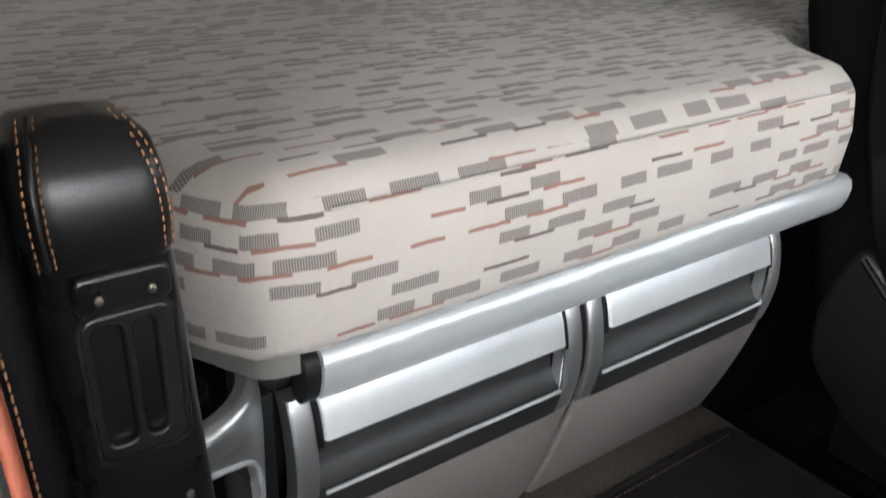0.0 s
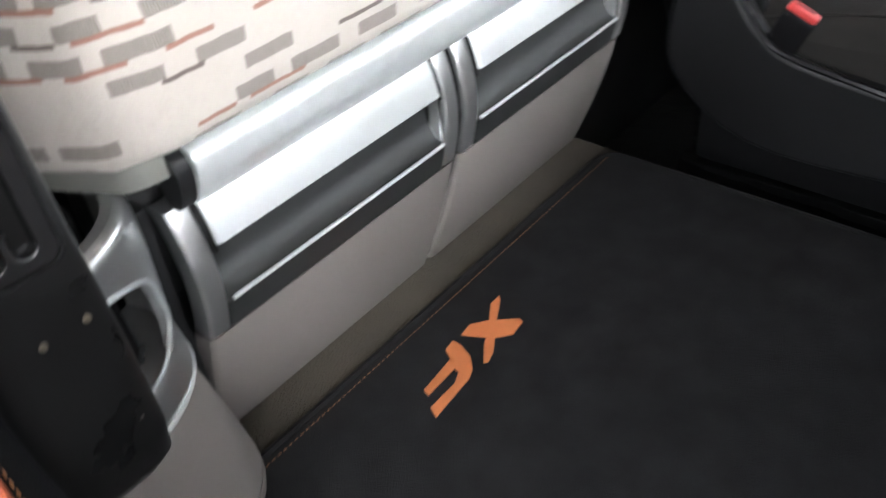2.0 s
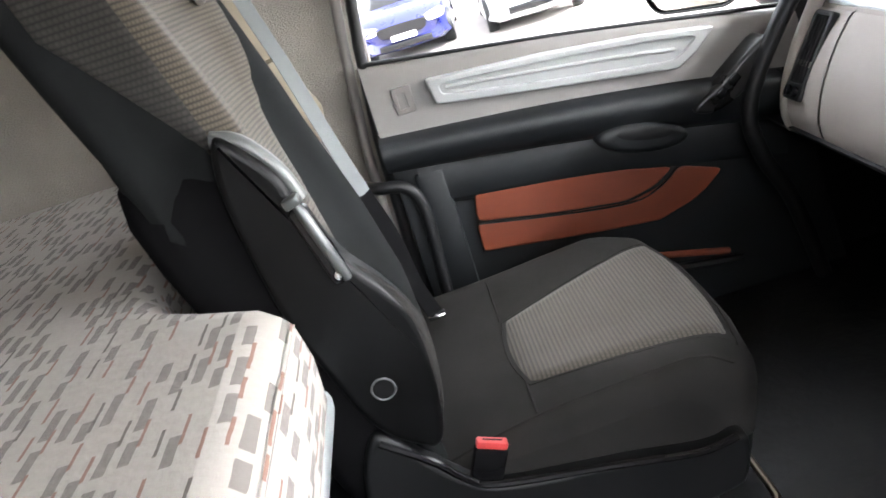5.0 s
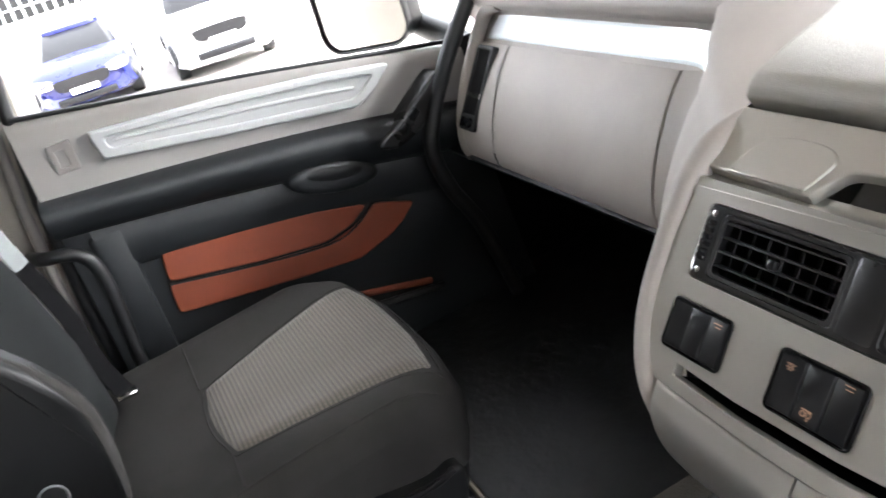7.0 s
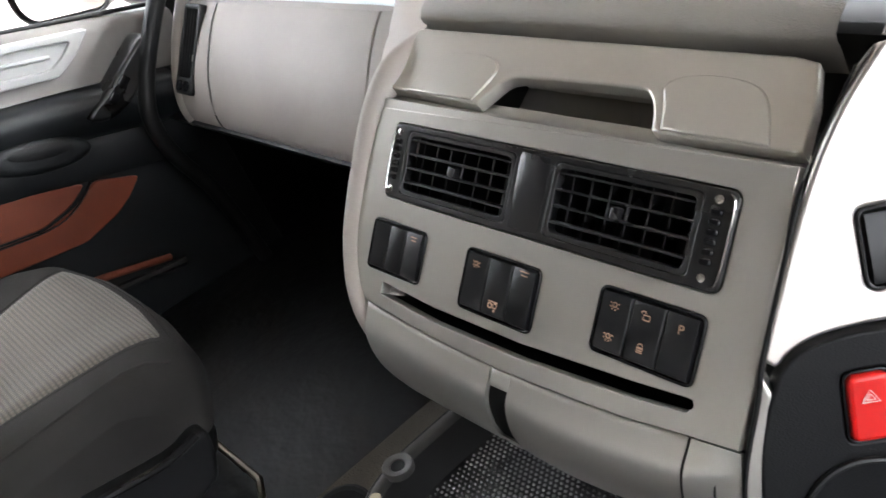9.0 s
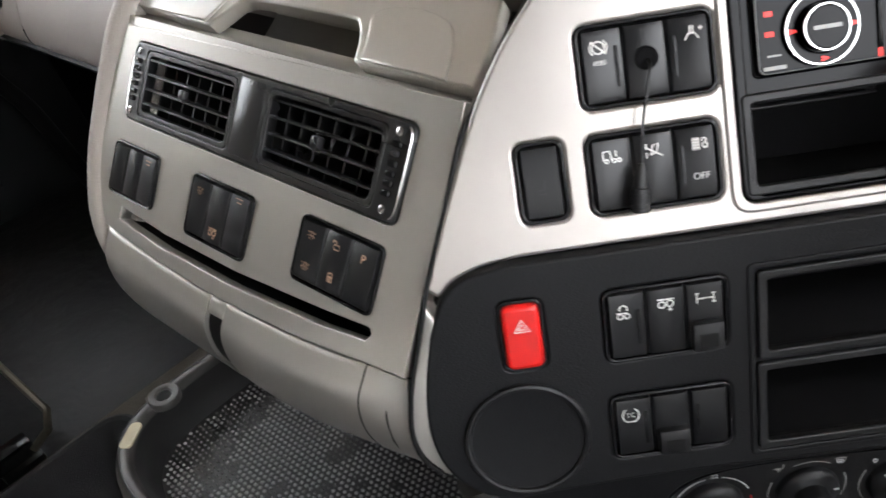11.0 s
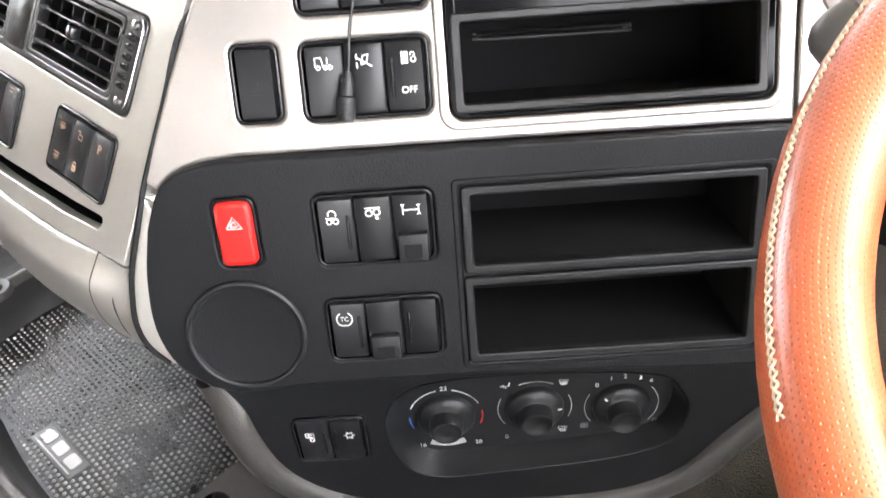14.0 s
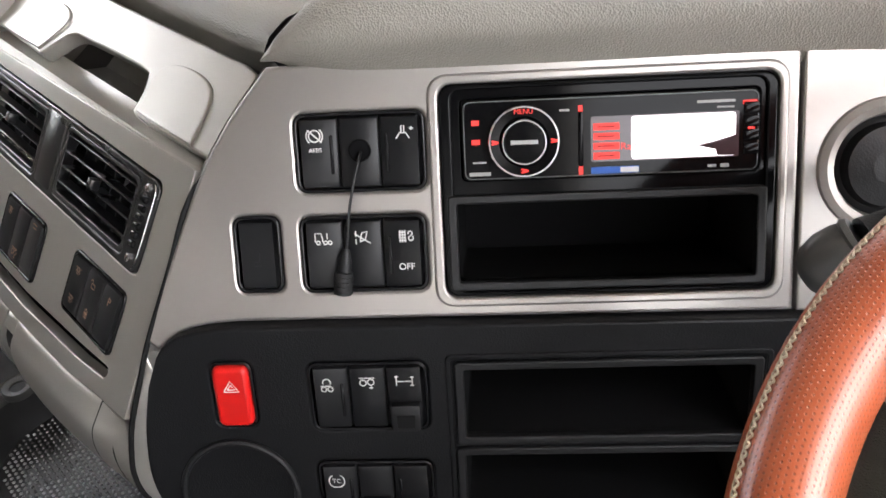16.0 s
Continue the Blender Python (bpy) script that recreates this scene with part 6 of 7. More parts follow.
for u, s_ in ((-0.3895, -1), (-0.0560, 1)):
    part("vent_end_trim", tube(smooth_line([(u - s_ * 0.004, 0.0815, 0.0015), (u, 0.087, 0.0020), (u + s_ * 0.0008, 0.112, 0.0022), (u, 0.137, 0.0020), (u - s_ * 0.004, 0.1425, 0.0015)], 4), 0.0006, 6), CHROME, av, "bright end trim", m=PA)

# lid on top of the centre panel, with a hand hold
LID = smooth_line([(-0.420, 0.004), (-0.428, 0.04), (-0.430, 0.073)], 3) + [(-0.2, 0.0725), (-0.060, 0.0725)] + [(-0.043, 0.069), (-0.033, 0.04), (-0.026, 0.003)] + [(-0.128, 0.001)] + smooth_line([(-0.134, 0.003), (-0.140, 0.018), (-0.150, 0.031), (-0.165, 0.0345), (-0.25, 0.033), (-0.285, 0.030), (-0.297, 0.016), (-0.306, 0.002)], 3) + [(-0.31, 0.001)]
lid = thing("dash_lid", P3(PL, -0.22, 0.02, -0.02), "silver painted lid with a cut-out hand hold on the dashboard", "lid")
part("lid_plate", cut_panel(LID, [], -0.014, 0.0, 0.0022), SILVER, lid, m=PL)
for pts in (smooth_line([(-0.396, 0.0035), (-0.388, 0.030), (-0.374, 0.045), (-0.345, 0.050), (-0.315, 0.047), (-0.302, 0.036), (-0.306, 0.018), (-0.3125, 0.0035)], 4), smooth_line([(-0.1265, 0.0035), (-0.133, 0.022), (-0.140, 0.038), (-0.128, 0.048), (-0.100, 0.051), (-0.074, 0.046), (-0.060, 0.032), (-0.048, 0.0035)], 4)):
    part("lid_emboss", prism(pts[::-1], -0.002, 0.0020, 0.0019, 4), SILVER, lid, m=PL)
part("hand_hold", loft([[P3(PL, u, v, w) for v, w in ((-0.004, -0.012), (0.0, -0.034), (0.03, -0.058), (0.058, -0.056), (0.058, -0.014), (0.054, -0.014), (0.054, -0.052), (0.03, -0.054), (0.004, -0.031))] for u in (-0.312, -0.12)]), SILVER, lid, "hollow behind the hand hold")
part("lid_seat", box(-0.42, -0.03, 0.0, 0.065, -0.095, -0.078, 0.002), BLACK, lid, m=PL)

part("lid_sill", loft([[P3(PA, u, 0.150, -0.0035), P3(PA, u, 0.1655, -0.0040), P3(PL, u, 0.003, -0.0140), P3(PL, u, 0.012, -0.0160)] for u in (-0.424, -0.3, -0.15, -0.024)], closed=False), SILVER, lid, smooth=60)

# padded tops
def pad(name, front, back, rise, mat, n=14, lip=0.018, label=""):
    """A soft top with a rolled front lip between two lines."""
    rows = []
    F, Bk = smooth_line(front, n), smooth_line(back, n)
    for i, (a, b) in enumerate(zip(F, Bk)):
        a, b = Vector(a), Vector(b)
        d = (b - a)
        up = Vector((0, 0, math.sin(math.pi / 2 * min(1.0, 0.12 + i / n * 0.95))))   # the end falls away in a round
        flat_d = Vector((d.x, d.y, 0)).normalized()
        row = [a + flat_d * 0.02 - up * 0.03, a + flat_d * 0.004 - up * 0.004, a, a - flat_d * 0.003 + up * lip * 0.35, a + flat_d * 0.003 + up * lip * 0.8, a + flat_d * 0.018 + up * (lip + 0.004)]
        for k in (0.15, 0.35, 0.6, 0.85, 1.0):
            row.append(a + d * k + up * (lip + 0.006 + rise * math.sin(math.pi * min(1, k * 1.2) * 0.5)))
        rows.append(row)
    return part(name, loft(rows, closed=False), mat, dash, label, smooth=70)


pad("pad_centre", [P3(PL, -0.436, 0.084, -0.010), P3(PL, -0.420, 0.080, 0.001), P3(PL, -0.3, 0.080, 0.004), P3(PL, -0.1, 0.080, 0.004), P3(PL, -0.035, 0.080, 0.006)], [(-0.62, 0.92, 0.49), (-0.58, 0.95, 0.50), (-0.4, 1.0, 0.50), (-0.2, 1.05, 0.50), (-0.08, 1.1, 0.50)], 0.02, PAD_SKIN, label="grey grained top pad")
pad("pad_driver", [P3(PB, -0.108, 0.1895, 0.002), P3(PB, -0.06, 0.1925, 0.013), P3(PB, 0.05, 0.195, 0.015), P3(PB, 0.21, 0.1985, 0.015), P3(PB, 0.42, 0.201, 0.015)], [(-0.07, 1.1, 0.50), (0.05, 1.15, 0.50), (0.25, 1.2, 0.50), (0.5, 1.2, 0.50), (0.9, 1.0, 0.50)], 0.035, PAD_SKIN, lip=0.03, label="grey grained top pad over the radio panel")

# silver panel that faces the driver
SA, SB, SS = (-0.0935, -0.0125, 0.1085, 0.1575), (-0.0945, -0.0145, 0.0445, 0.0935), (-0.1375, -0.1075, 0.0455, 0.0950)
EDGE_B = smooth_line([(-0.108, 0.1865), (-0.135, 0.155), (-0.158, 0.118), (-0.182, 0.065), (-0.203, 0.014)], 4) + [(-0.196, 0.0085)] + smooth_line([(-0.1925, 0.010), (-0.183, 0.0180), (-0.165, 0.0240), (-0.14, 0.0262)], 4) + [(0.0, 0.0258), (0.2105, 0.0246), (0.2105, 0.1950), (0.05, 0.1915)]
pb = part("driver_panel", cut_panel(EDGE_B, [rrect(*SA, 0.007), rrect(*SB, 0.007), rrect(*SS, 0.006), rrect(-0.004, 0.1985, 0.0385, 0.1715, 0.008)], -0.012, 0.0, 0.0026), SILVER_BRUSHED, dash, "brushed silver panel round the radio", m=PB)
part("bay_lip", cut_panel(rrect(-0.0105, 0.2040, 0.0325, 0.1775, 0.012), [rrect(-0.0038, 0.1983, 0.0387, 0.1713, 0.008)], -0.002, 0.0020, 0.0018), SILVER_BRUSHED, pb, "raised silver lip round the radio bay", m=PB)
pb2 = part("instrument_panel", cut_panel([(0.2125, 0.0244), (0.45, 0.022), (0.45, 0.196), (0.2125, 0.1950)], [circle(0.262, 0.112, 0.036, 40)], -0.012, 0.0, 0.0016), SILVER_BRUSHED, dash, "brushed silver instrument surround", m=PB)
part("stalk_ring", loft([[(0.262 + (0.036 + 0.006 * math.cos(b)) * math.cos(a), 0.112 + (0.036 + 0.006 * math.cos(b)) * math.sin(a), -0.002 + 0.006 * math.sin(b)) for b in [k * math.pi / 4 for k in range(8)]] for a in [k * math.pi / 20 for k in range(40)]], ring=True), SILVER_BRUSHED, pb2, m=PB)
part("stalk_boot", lathe([(0.034, -0.03), (0.034, -0.008), (0.026, -0.004), (0.024, 0.004), (0.01, 0.006)], 28), BLACK, pb2, m=PB @ Matrix.Translation((0.262, 0.112, 0)))

cluster(PB, *SS, [(0, "seat", 0.45)], "single black push button with a faint symbol", n=1, ink=DOOR_DARK)
ka = cluster(PB, *SA, [(0, "circle_cross", 0.72), (0, "AEBS", 0.54), (2, "tower", 0.72)], "black switch block with a jack socket in the middle", lens=(0, 2))
part("socket", lathe([(0.0072, 0.0018), (0.0070, 0.0032), (0.0062, 0.0034), (0.0058, 0.0028), (0.001, 0.0028)], 28), HOLLOW, ka, "round jack socket", m=PB @ Matrix.Translation((-0.0529, 0.134, 0)))
cluster(PB, *SB, [(0, "truck", 0.72), (1, "lane", 0.72), (2, "filter", 0.72), (2, "OFF", 0.32)], "black switch block with lorry, lane and filter symbols", lens=(2,))
# the lead that hangs out of the socket
lead = thing("audio_lead", P3(PB, -0.067, 0.046, 0.008), "thin black audio lead with a jack plug hanging from the socket", "cable")
part("cord", tube(smooth_line([P3(PB, -0.0529, 0.134, -0.003), P3(PB, -0.0525, 0.130, 0.008), P3(PB, -0.0565, 0.115, 0.011), P3(PB, -0.0605, 0.098, 0.010), P3(PB, -0.0625, 0.082, 0.010), P3(PB, -0.0640, 0.073, 0.010)], 6), 0.0009, 8), BLACK, lead)
part("plug", tube([P3(PB, -0.0640, 0.074, 0.010), P3(PB, -0.0648, 0.069, 0.010), P3(PB, -0.0652, 0.066, 0.010), P3(PB, -0.0660, 0.060, 0.010), P3(PB, -0.0663, 0.059, 0.010), P3(PB, -0.0674, 0.047, 0.010), P3(PB, -0.0676, 0.045, 0.010)], [0.0020, 0.0036, 0.0042, 0.0042, 0.0056, 0.0056, 0.0048], 14), BLACK, lead)
for k in range(4):
    a, b = P3(PB, -0.0665 - 0.0004 * k, 0.0565 - 0.0030 * k, 0.010), P3(PB, -0.0666 - 0.0004 * k, 0.0550 - 0.0030 * k, 0.010)
    part("plug_rib", tube([a, b], 0.0062, 14), BLACK, lead)

# radio and the open box below it
bay = part("radio_bay", cut_panel(rrect(-0.0035, 0.198, 0.039, 0.171, 0.008), [rrect(0.0095, 0.1875, 0.1125, 0.1615, 0.003), rrect(0.0055, 0.187, 0.0485, 0.0985, 0.003)], -0.012, -0.0015, 0.0012), PIANO, dash, "black bay round the radio", m=PB)
part("bay_bevel", cut_panel(rrect(-0.003, 0.1975, 0.0395, 0.1705, 0.008), [rrect(0.004, 0.191, 0.0425, 0.1675, 0.006)], -0.004, 0.0015, 0.0014), PIANO, bay, m=PB)


def open_box(m, u0, u1, v0, v1, deep, label, category="open compartment", lift=0.0):
    t = thing("open_compartment", P3(m, (u0 + u1) / 2, v0, 0), label, category, "open compartments")
    part("frame", cut_panel(rrect(u0, u1, v0, v1, 0.003), [rrect(u0 + 0.0058, u1 - 0.0058, v0 + 0.0055, v1 - 0.0055, 0.002)], lift - 0.006, lift + 0.0028, 0.0012), BLACK, t, m=m)
    i = rrect(u0 + 0.0058, u1 - 0.0058, v0 + 0.0055, v1 - 0.0055, 0.002)
    loops = [[(x, y, lift - 0.002) for x, y in i], [(x, y, -deep) for x, y in i]]
    part("inside", loft(loops, caps=(False, True)), BIN, t, m=m)
    part("floor_rib", box(u0 + 0.02, u1 - 0.06, v1 - 0.014, v1 - 0.012, -deep + 0.001, -deep + 0.006, 0.001), BLACK, t, m=m)
    return t


ob_ = open_box(PB, -0.0005, 0.1925, 0.0430, 0.1035, 0.11, "empty black storage slot below the radio", lift=0.0)
part("back_slot", tube(smooth_line([(0.022, 0.0885, -0.1085), (0.024, 0.0905, -0.1085), (0.125, 0.0895, -0.1085), (0.127, 0.0875, -0.1085), (0.125, 0.0855, -0.1085), (0.024, 0.0865, -0.1085)], 3, True), 0.0012, 6, True), SWITCH, ob_, m=PB)
rad = thing("car_radio", P3(PB, 0.1, 0.113, -0.02), "black car radio with a round control knob and a lit display", "radio")
part("chassis", box(0.0095, 0.1875, 0.1125, 0.1615, -0.08, -0.003, 0.002), BLACK, rad, m=PB)
part("face", prism(rrect(0.0105, 0.1865, 0.1125, 0.1610, 0.004), -0.003, 0.003, 0.0015), PIANO, rad, m=PB)
part("face_edge", tube([P3(PB, u, v, 0.0030) for u, v in rrect(0.0115, 0.1855, 0.1135, 0.1600, 0.004)], 0.0004, 6, True), GUNMETAL, rad)
kn = part("knob_ring", lathe([(0.0215, 0.002), (0.0215, 0.0055), (0.0200, 0.0072), (0.0150, 0.0068), (0.0140, 0.0055)], 40), PIANO, rad, m=PB @ Matrix.Translation((0.0475, 0.1355, 0)))
part("knob_rim", loft([[(0.0475 + (0.0207 + 0.0009 * math.cos(b)) * math.cos(a), 0.1355 + (0.0207 + 0.0009 * math.cos(b)) * math.sin(a), 0.0066 + 0.0009 * math.sin(b)) for b in [k * math.pi / 3 for k in range(6)]] for a in [k * math.pi / 24 for k in range(48)]], ring=True), CHROME, kn, m=PB)
part("knob", lathe([(0.0135, 0.003), (0.0132, 0.0125), (0.0115, 0.0140), (0.001, 0.0142)], 36), PIANO, kn, m=PB @ Matrix.Translation((0.0475, 0.1355, 0)))
part("knob_bezel", loft([[(0.0475 + (0.0128 + 0.0007 * math.cos(b)) * math.cos(a), 0.1355 + (0.0128 + 0.0007 * math.cos(b)) * math.sin(a), 0.0132 + 0.0007 * math.sin(b)) for b in [k * math.pi / 3 for k in range(6)]] for a in [k * math.pi / 24 for k in range(48)]], ring=True), CHROME, kn, m=PB)
part("maker_mark", box(0.0395, 0.0555, 0.1345, 0.1368, 0.0141, 0.0144, 0), GREY_INK, kn, "plain grey bar", m=PB)
writing("letters", "MENU", 0.0042, PB @ Matrix.Translation((0.0475, 0.1533, 0.0072)), LED_RED, kn)
for u, v in ((0.0300, 0.1355), (0.0655, 0.1355), (0.0475, 0.1180)):
    part("knob_mark", ribbon([[(u - 0.002, v + 0.001), (u + 0.0022, v)], [(u - 0.002, v - 0.001), (u + 0.0022, v)]], 0.0012, 0.0074), LED_RED, kn, m=PB, smooth=0)
# a glowing field paints the reflected light over the dark display
disp = part("display", prism(rrect(0.0875, 0.1745, 0.1215, 0.1485, 0.001), 0.003, 0.0034), LCD_DARK, rad, "dark display with reflected glare put on as a glow, red at its left end", m=PB)
part("glare_field", prism(rrect(0.1115, 0.1725, 0.1222, 0.1478, 0.002), 0.0034, 0.0037), LCD, disp, m=PB)
for k in range(4):
    part("display_key", box(0.0890, 0.1045, 0.1228 + 0.0058 * k, 0.1270 + 0.0058 * k, 0.0034, 0.0038, 0), LED_RED, disp, "lit red key", m=PB)
    part("key_text", box(0.0915, 0.1015, 0.1246 + 0.0058 * k, 0.1252 + 0.0058 * k, 0.0038, 0.0039, 0), PIANO, disp, m=PB)
part("dark_corner", prism([(0.1725, 0.1225), (0.1725, 0.1345), (0.1600, 0.1310), (0.1500, 0.1290), (0.1610, 0.1262), (0.1620, 0.1225)][::-1], 0.0037, 0.0039), LCD_DARK, disp, "dark corner of the display left free of the glare", m=PB)
writing("letters", "Radi", 0.0062, PB @ Matrix.Translation((0.1105, 0.1300, 0.0037)), LED_RED, disp)
part("maker_tab", prism(rrect(0.0875, 0.1160, 0.1142, 0.1182, 0.0005), 0.003, 0.0034), BLUE_INK, rad, "small blue tab", m=PB)
part("maker_tab", prism(rrect(0.1050, 0.1158, 0.1146, 0.1178, 0.0005), 0.0034, 0.0036), WHITE_INK, rad, "small white tab", m=PB)
for u, v, w2, h2, mt in ((0.0185, 0.1475, 0.0045, 0.0030, LED_RED), (0.0185, 0.1360, 0.0050, 0.0030, LED_RED), (0.0205, 0.1165, 0.013, 0.0022, GREY_INK), (0.0205, 0.1235, 0.008, 0.0010, GREY_INK), (0.0720, 0.1530, 0.006, 0.0012, GREY_INK), (0.1610, 0.1545, 0.022, 0.0016, GREY_INK), (0.1665, 0.1510, 0.010, 0.0011, GREY_INK), (0.1805, 0.1532, 0.008, 0.0024, LED_RED), (0.1815, 0.1385, 0.004, 0.0035, LED_RED), (0.0815, 0.1530, 0.0026, 0.0050, LED_RED), (0.0815, 0.1165, 0.0026, 0.0050, LED_RED), (0.1590, 0.1165, 0.005, 0.0016, GREY_INK), (0.1665, 0.1165, 0.005, 0.0022, GREY_INK)):
    part("mark", box(u - w2 / 2, u + w2 / 2, v - h2 / 2, v + h2 / 2, 0.003, 0.0034, 0), mt, rad, m=PB)
part("slider", box(0.0800, 0.0830, 0.1190, 0.1520, 0.002, 0.0046, 0.001), PIANO, rad, m=PB)
for v in (0.1500, 0.1420, 0.1340, 0.1260):
    part("key", box(0.1770, 0.1860, v - 0.0034, v + 0.0034, 0.002, 0.0040, 0.0006), PIANO, rad, m=PB)

# rolled seam between the two panels
sa = [P3(PL, -0.0225, 0.070, -0.004), P3(PL, -0.021, 0.03, -0.003), P3(PA, -0.0195, 0.15, -0.0012), P3(PA, -0.0175, 0.10, -0.0012), P3(PA, -0.0160, 0.05, -0.0010), P3(PA, -0.0140, 0.025, -0.0010), P3(PC, -0.2205, -0.040, -0.001), P3(PC, -0.2255, -0.062, -0.001), P3(PC, -0.2275, -0.082, -0.001), P3(PC, -0.2240, -0.1005, -0.003), P3(PC, -0.2130, -0.117, -0.006)]
sb = [P3(PB, -0.1105, 0.1865, -0.005), P3(PB, -0.136, 0.156, -0.005), P3(PB, -0.1605, 0.118, -0.005), P3(PB, -0.1845, 0.065, -0.005), P3(PB, -0.2045, 0.014, -0.004), P3(PC, -0.1995, -0.010, -0.002), P3(PC, -0.2085, -0.042, -0.002), P3(PC, -0.2125, -0.064, -0.002), P3(PC, -0.2130, -0.0840, -0.003), P3(PC, -0.2095, -0.1040, -0.005), P3(PC, -0.2000, -0.1220, -0.007)]
rows = []
for a, b in zip(smooth_line(sa, 4), smooth_line(sb, 4)):
    a, b = Vector(a), Vector(b)
    out = Vector((0.35, -0.85, 0.35))
    rows.append([a - out * 0.012, a, a + (b - a) * 0.16 + out * 0.0005, a + (b - a) * 0.34 + out * 0.0008, a + (b - a) * 0.55 + out * 0.0008, a + (b - a) * 0.8 + out * 0.0006, b, b - out * 0.012])
part("corner_trim", loft(rows, closed=False), SILVER, dash, "rounded silver corner trim", smooth=60)
part("corner_line", tube([Vector(a) + (Vector(b) - Vector(a)) * 0.10 + Vector((0.35, -0.85, 0.35)) * 0.0018 for a, b in zip(smooth_line(sa, 4), smooth_line(sb, 4))], 0.0019, 6), DEEP, dash, "dark groove between the panels")

# black panel below
HZ, SC, SD = (-0.1615, -0.1330, -0.0455, 0.0030), (-0.0965, -0.0185, -0.0495, 0.0010), (-0.0975, -0.0185, -0.1215, -0.0735)
EDGE_C = smooth_line([(-0.196, 0.0065), (-0.188, 0.0160), (-0.175, 0.0225), (-0.15, 0.0265)], 4) + [(0.0, 0.0255), (0.25, 0.024), (0.25, -0.142)] + smooth_line([(0.19, -0.146), (0.05, -0.141), (-0.06, -0.139), (-0.12, -0.1405), (-0.165, -0.143)], 3) + smooth_line([(-0.185, -0.137), (-0.205, -0.118), (-0.215, -0.088), (-0.213, -0.05), (-0.205, -0.015)], 4)
pc = part("black_panel", cut_panel(EDGE_C[::-1], [rrect(*HZ, 0.006), rrect(*SC, 0.007), rrect(*SD, 0.007), rrect(-0.0005, 0.1925, -0.0605, -0.0005, 0.003), rrect(-0.002, 0.1930, -0.1275, -0.0640, 0.003)], -0.014, 0.0, 0.002), BLACK_SOFT, dash, "soft black control panel", m=PC)
part("bin_surround", cut_panel(rrect(-0.0065, 0.1985, -0.1335, 0.0050, 0.004), [rrect(-0.0025, 0.1945, -0.1295, 0.0012, 0.003)], -0.003, 0.0014, 0.001), BLACK_SOFT, pc, m=PC)
open_box(PC, -0.0008, 0.1928, -0.0608, -0.0002, 0.10, "empty black storage slot in the control panel")
open_box(PC, -0.0020, 0.1930, -0.1278, -0.0638, 0.10, "empty black storage slot in the control panel")
hz = thing("hazard_button", P3(PC, -0.147, -0.045), "red hazard warning button with a triangle", "button")
part("well", cut_panel(rrect(*HZ, 0.006), [rrect(HZ[0] + 0.002, HZ[1] - 0.002, HZ[2] + 0.002, HZ[3] - 0.002, 0.005)], -0.012, 0.001, 0.0008), GLOSS, hz, m=PC)
part("cap", prism(rrect(HZ[0] + 0.0022, HZ[1] - 0.0022, HZ[2] + 0.0022, HZ[3] - 0.0022, 0.005), -0.012, 0.0045, 0.0032, 4), RED, hz, m=PC)
part("symbol", ribbon(icon("triangle", -0.147, -0.013, 0.010), 0.0008, 0.0048), WHITE_INK, hz, m=PC, smooth=0)
cluster(PC, *SC, [(0, "hook", 0.70), (1, "axle", 0.72), (2, "diff", 0.74), (2, "guard", 0)], "black switch block with coupling and axle symbols", lens=(0,))
cluster(PC, *SD, [(0, "tyre", 0.70), (0, "TC", 0.70), (1, "guard", 0)], "black switch block with a traction control switch", lens=(0, 2))
cap = thing("speaker_cap", P3(PC, -0.1525, -0.135), "round black blanking cap on the control panel", "cover cap")
part("ring", loft([[(0.0395 * math.cos(a) + 0.0024 * math.cos(b) * math.cos(a), 0.0395 * math.sin(a) + 0.0024 * math.cos(b) * math.sin(a), 0.0018 + 0.0022 * math.sin(b)) for b in [k * math.pi / 4 for k in range(8)]] for a in [k * math.pi / 28 for k in range(56)]], ring=True), BLACK, cap, m=PC @ Matrix.Translation((-0.1525, -0.0965, 0)))
part("disc", lathe([(0.0390, -0.003), (0.0385, 0.0012), (0.036, 0.0006), (0.001, 0.0012)], 56), BLACK_SOFT, cap, m=PC @ Matrix.Translation((-0.1525, -0.0965, 0)), smooth=50)

# heater panel, set back below
HP = fm(P3(PC, 0.0, -0.143, -0.004), E1, Vector((0, 0, 1)) - 0.05 * OUT)
HO = smooth_line([(-0.180, 0.004), (-0.169, -0.02), (-0.165, -0.045), (-0.156, -0.079), (-0.139, -0.105), (-0.111, -0.126), (-0.076, -0.137), (0.015, -0.1445), (0.083, -0.1445), (0.1275, -0.136), (0.161, -0.116), (0.187, -0.080), (0.218, -0.041), (0.25, 0.004)], 3)
OVAL = smooth_line([(-0.068, -0.047), (-0.054, -0.016), (-0.02, -0.004), (0.058, -0.003), (0.13, -0.011), (0.149, -0.029), (0.156, -0.052), (0.145, -0.084), (0.103, -0.099), (0.015, -0.108), (-0.037, -0.109), (-0.061, -0.087)], 4, True)
SE = (-0.1375, -0.0825, -0.0810, -0.0335)
hp = part("heater_panel", cut_panel(HO, [OVAL, rrect(*SE, 0.006)], -0.014, 0.0, 0.002), BLACK_SOFT, dash, "black heater panel", m=HP)
part("heater_dish", loft([[(x, y, 0.0) for x, y in OVAL], [(x * 0.97 + 0.0012, y * 0.95 - 0.0028, -0.010) for x, y in OVAL], [(x * 0.94 + 0.003, y * 0.88 - 0.0066, -0.020) for x, y in OVAL]], caps=(False, True)), BLACK, hp, "sunken oval dish", m=HP, smooth=60)
lip = []
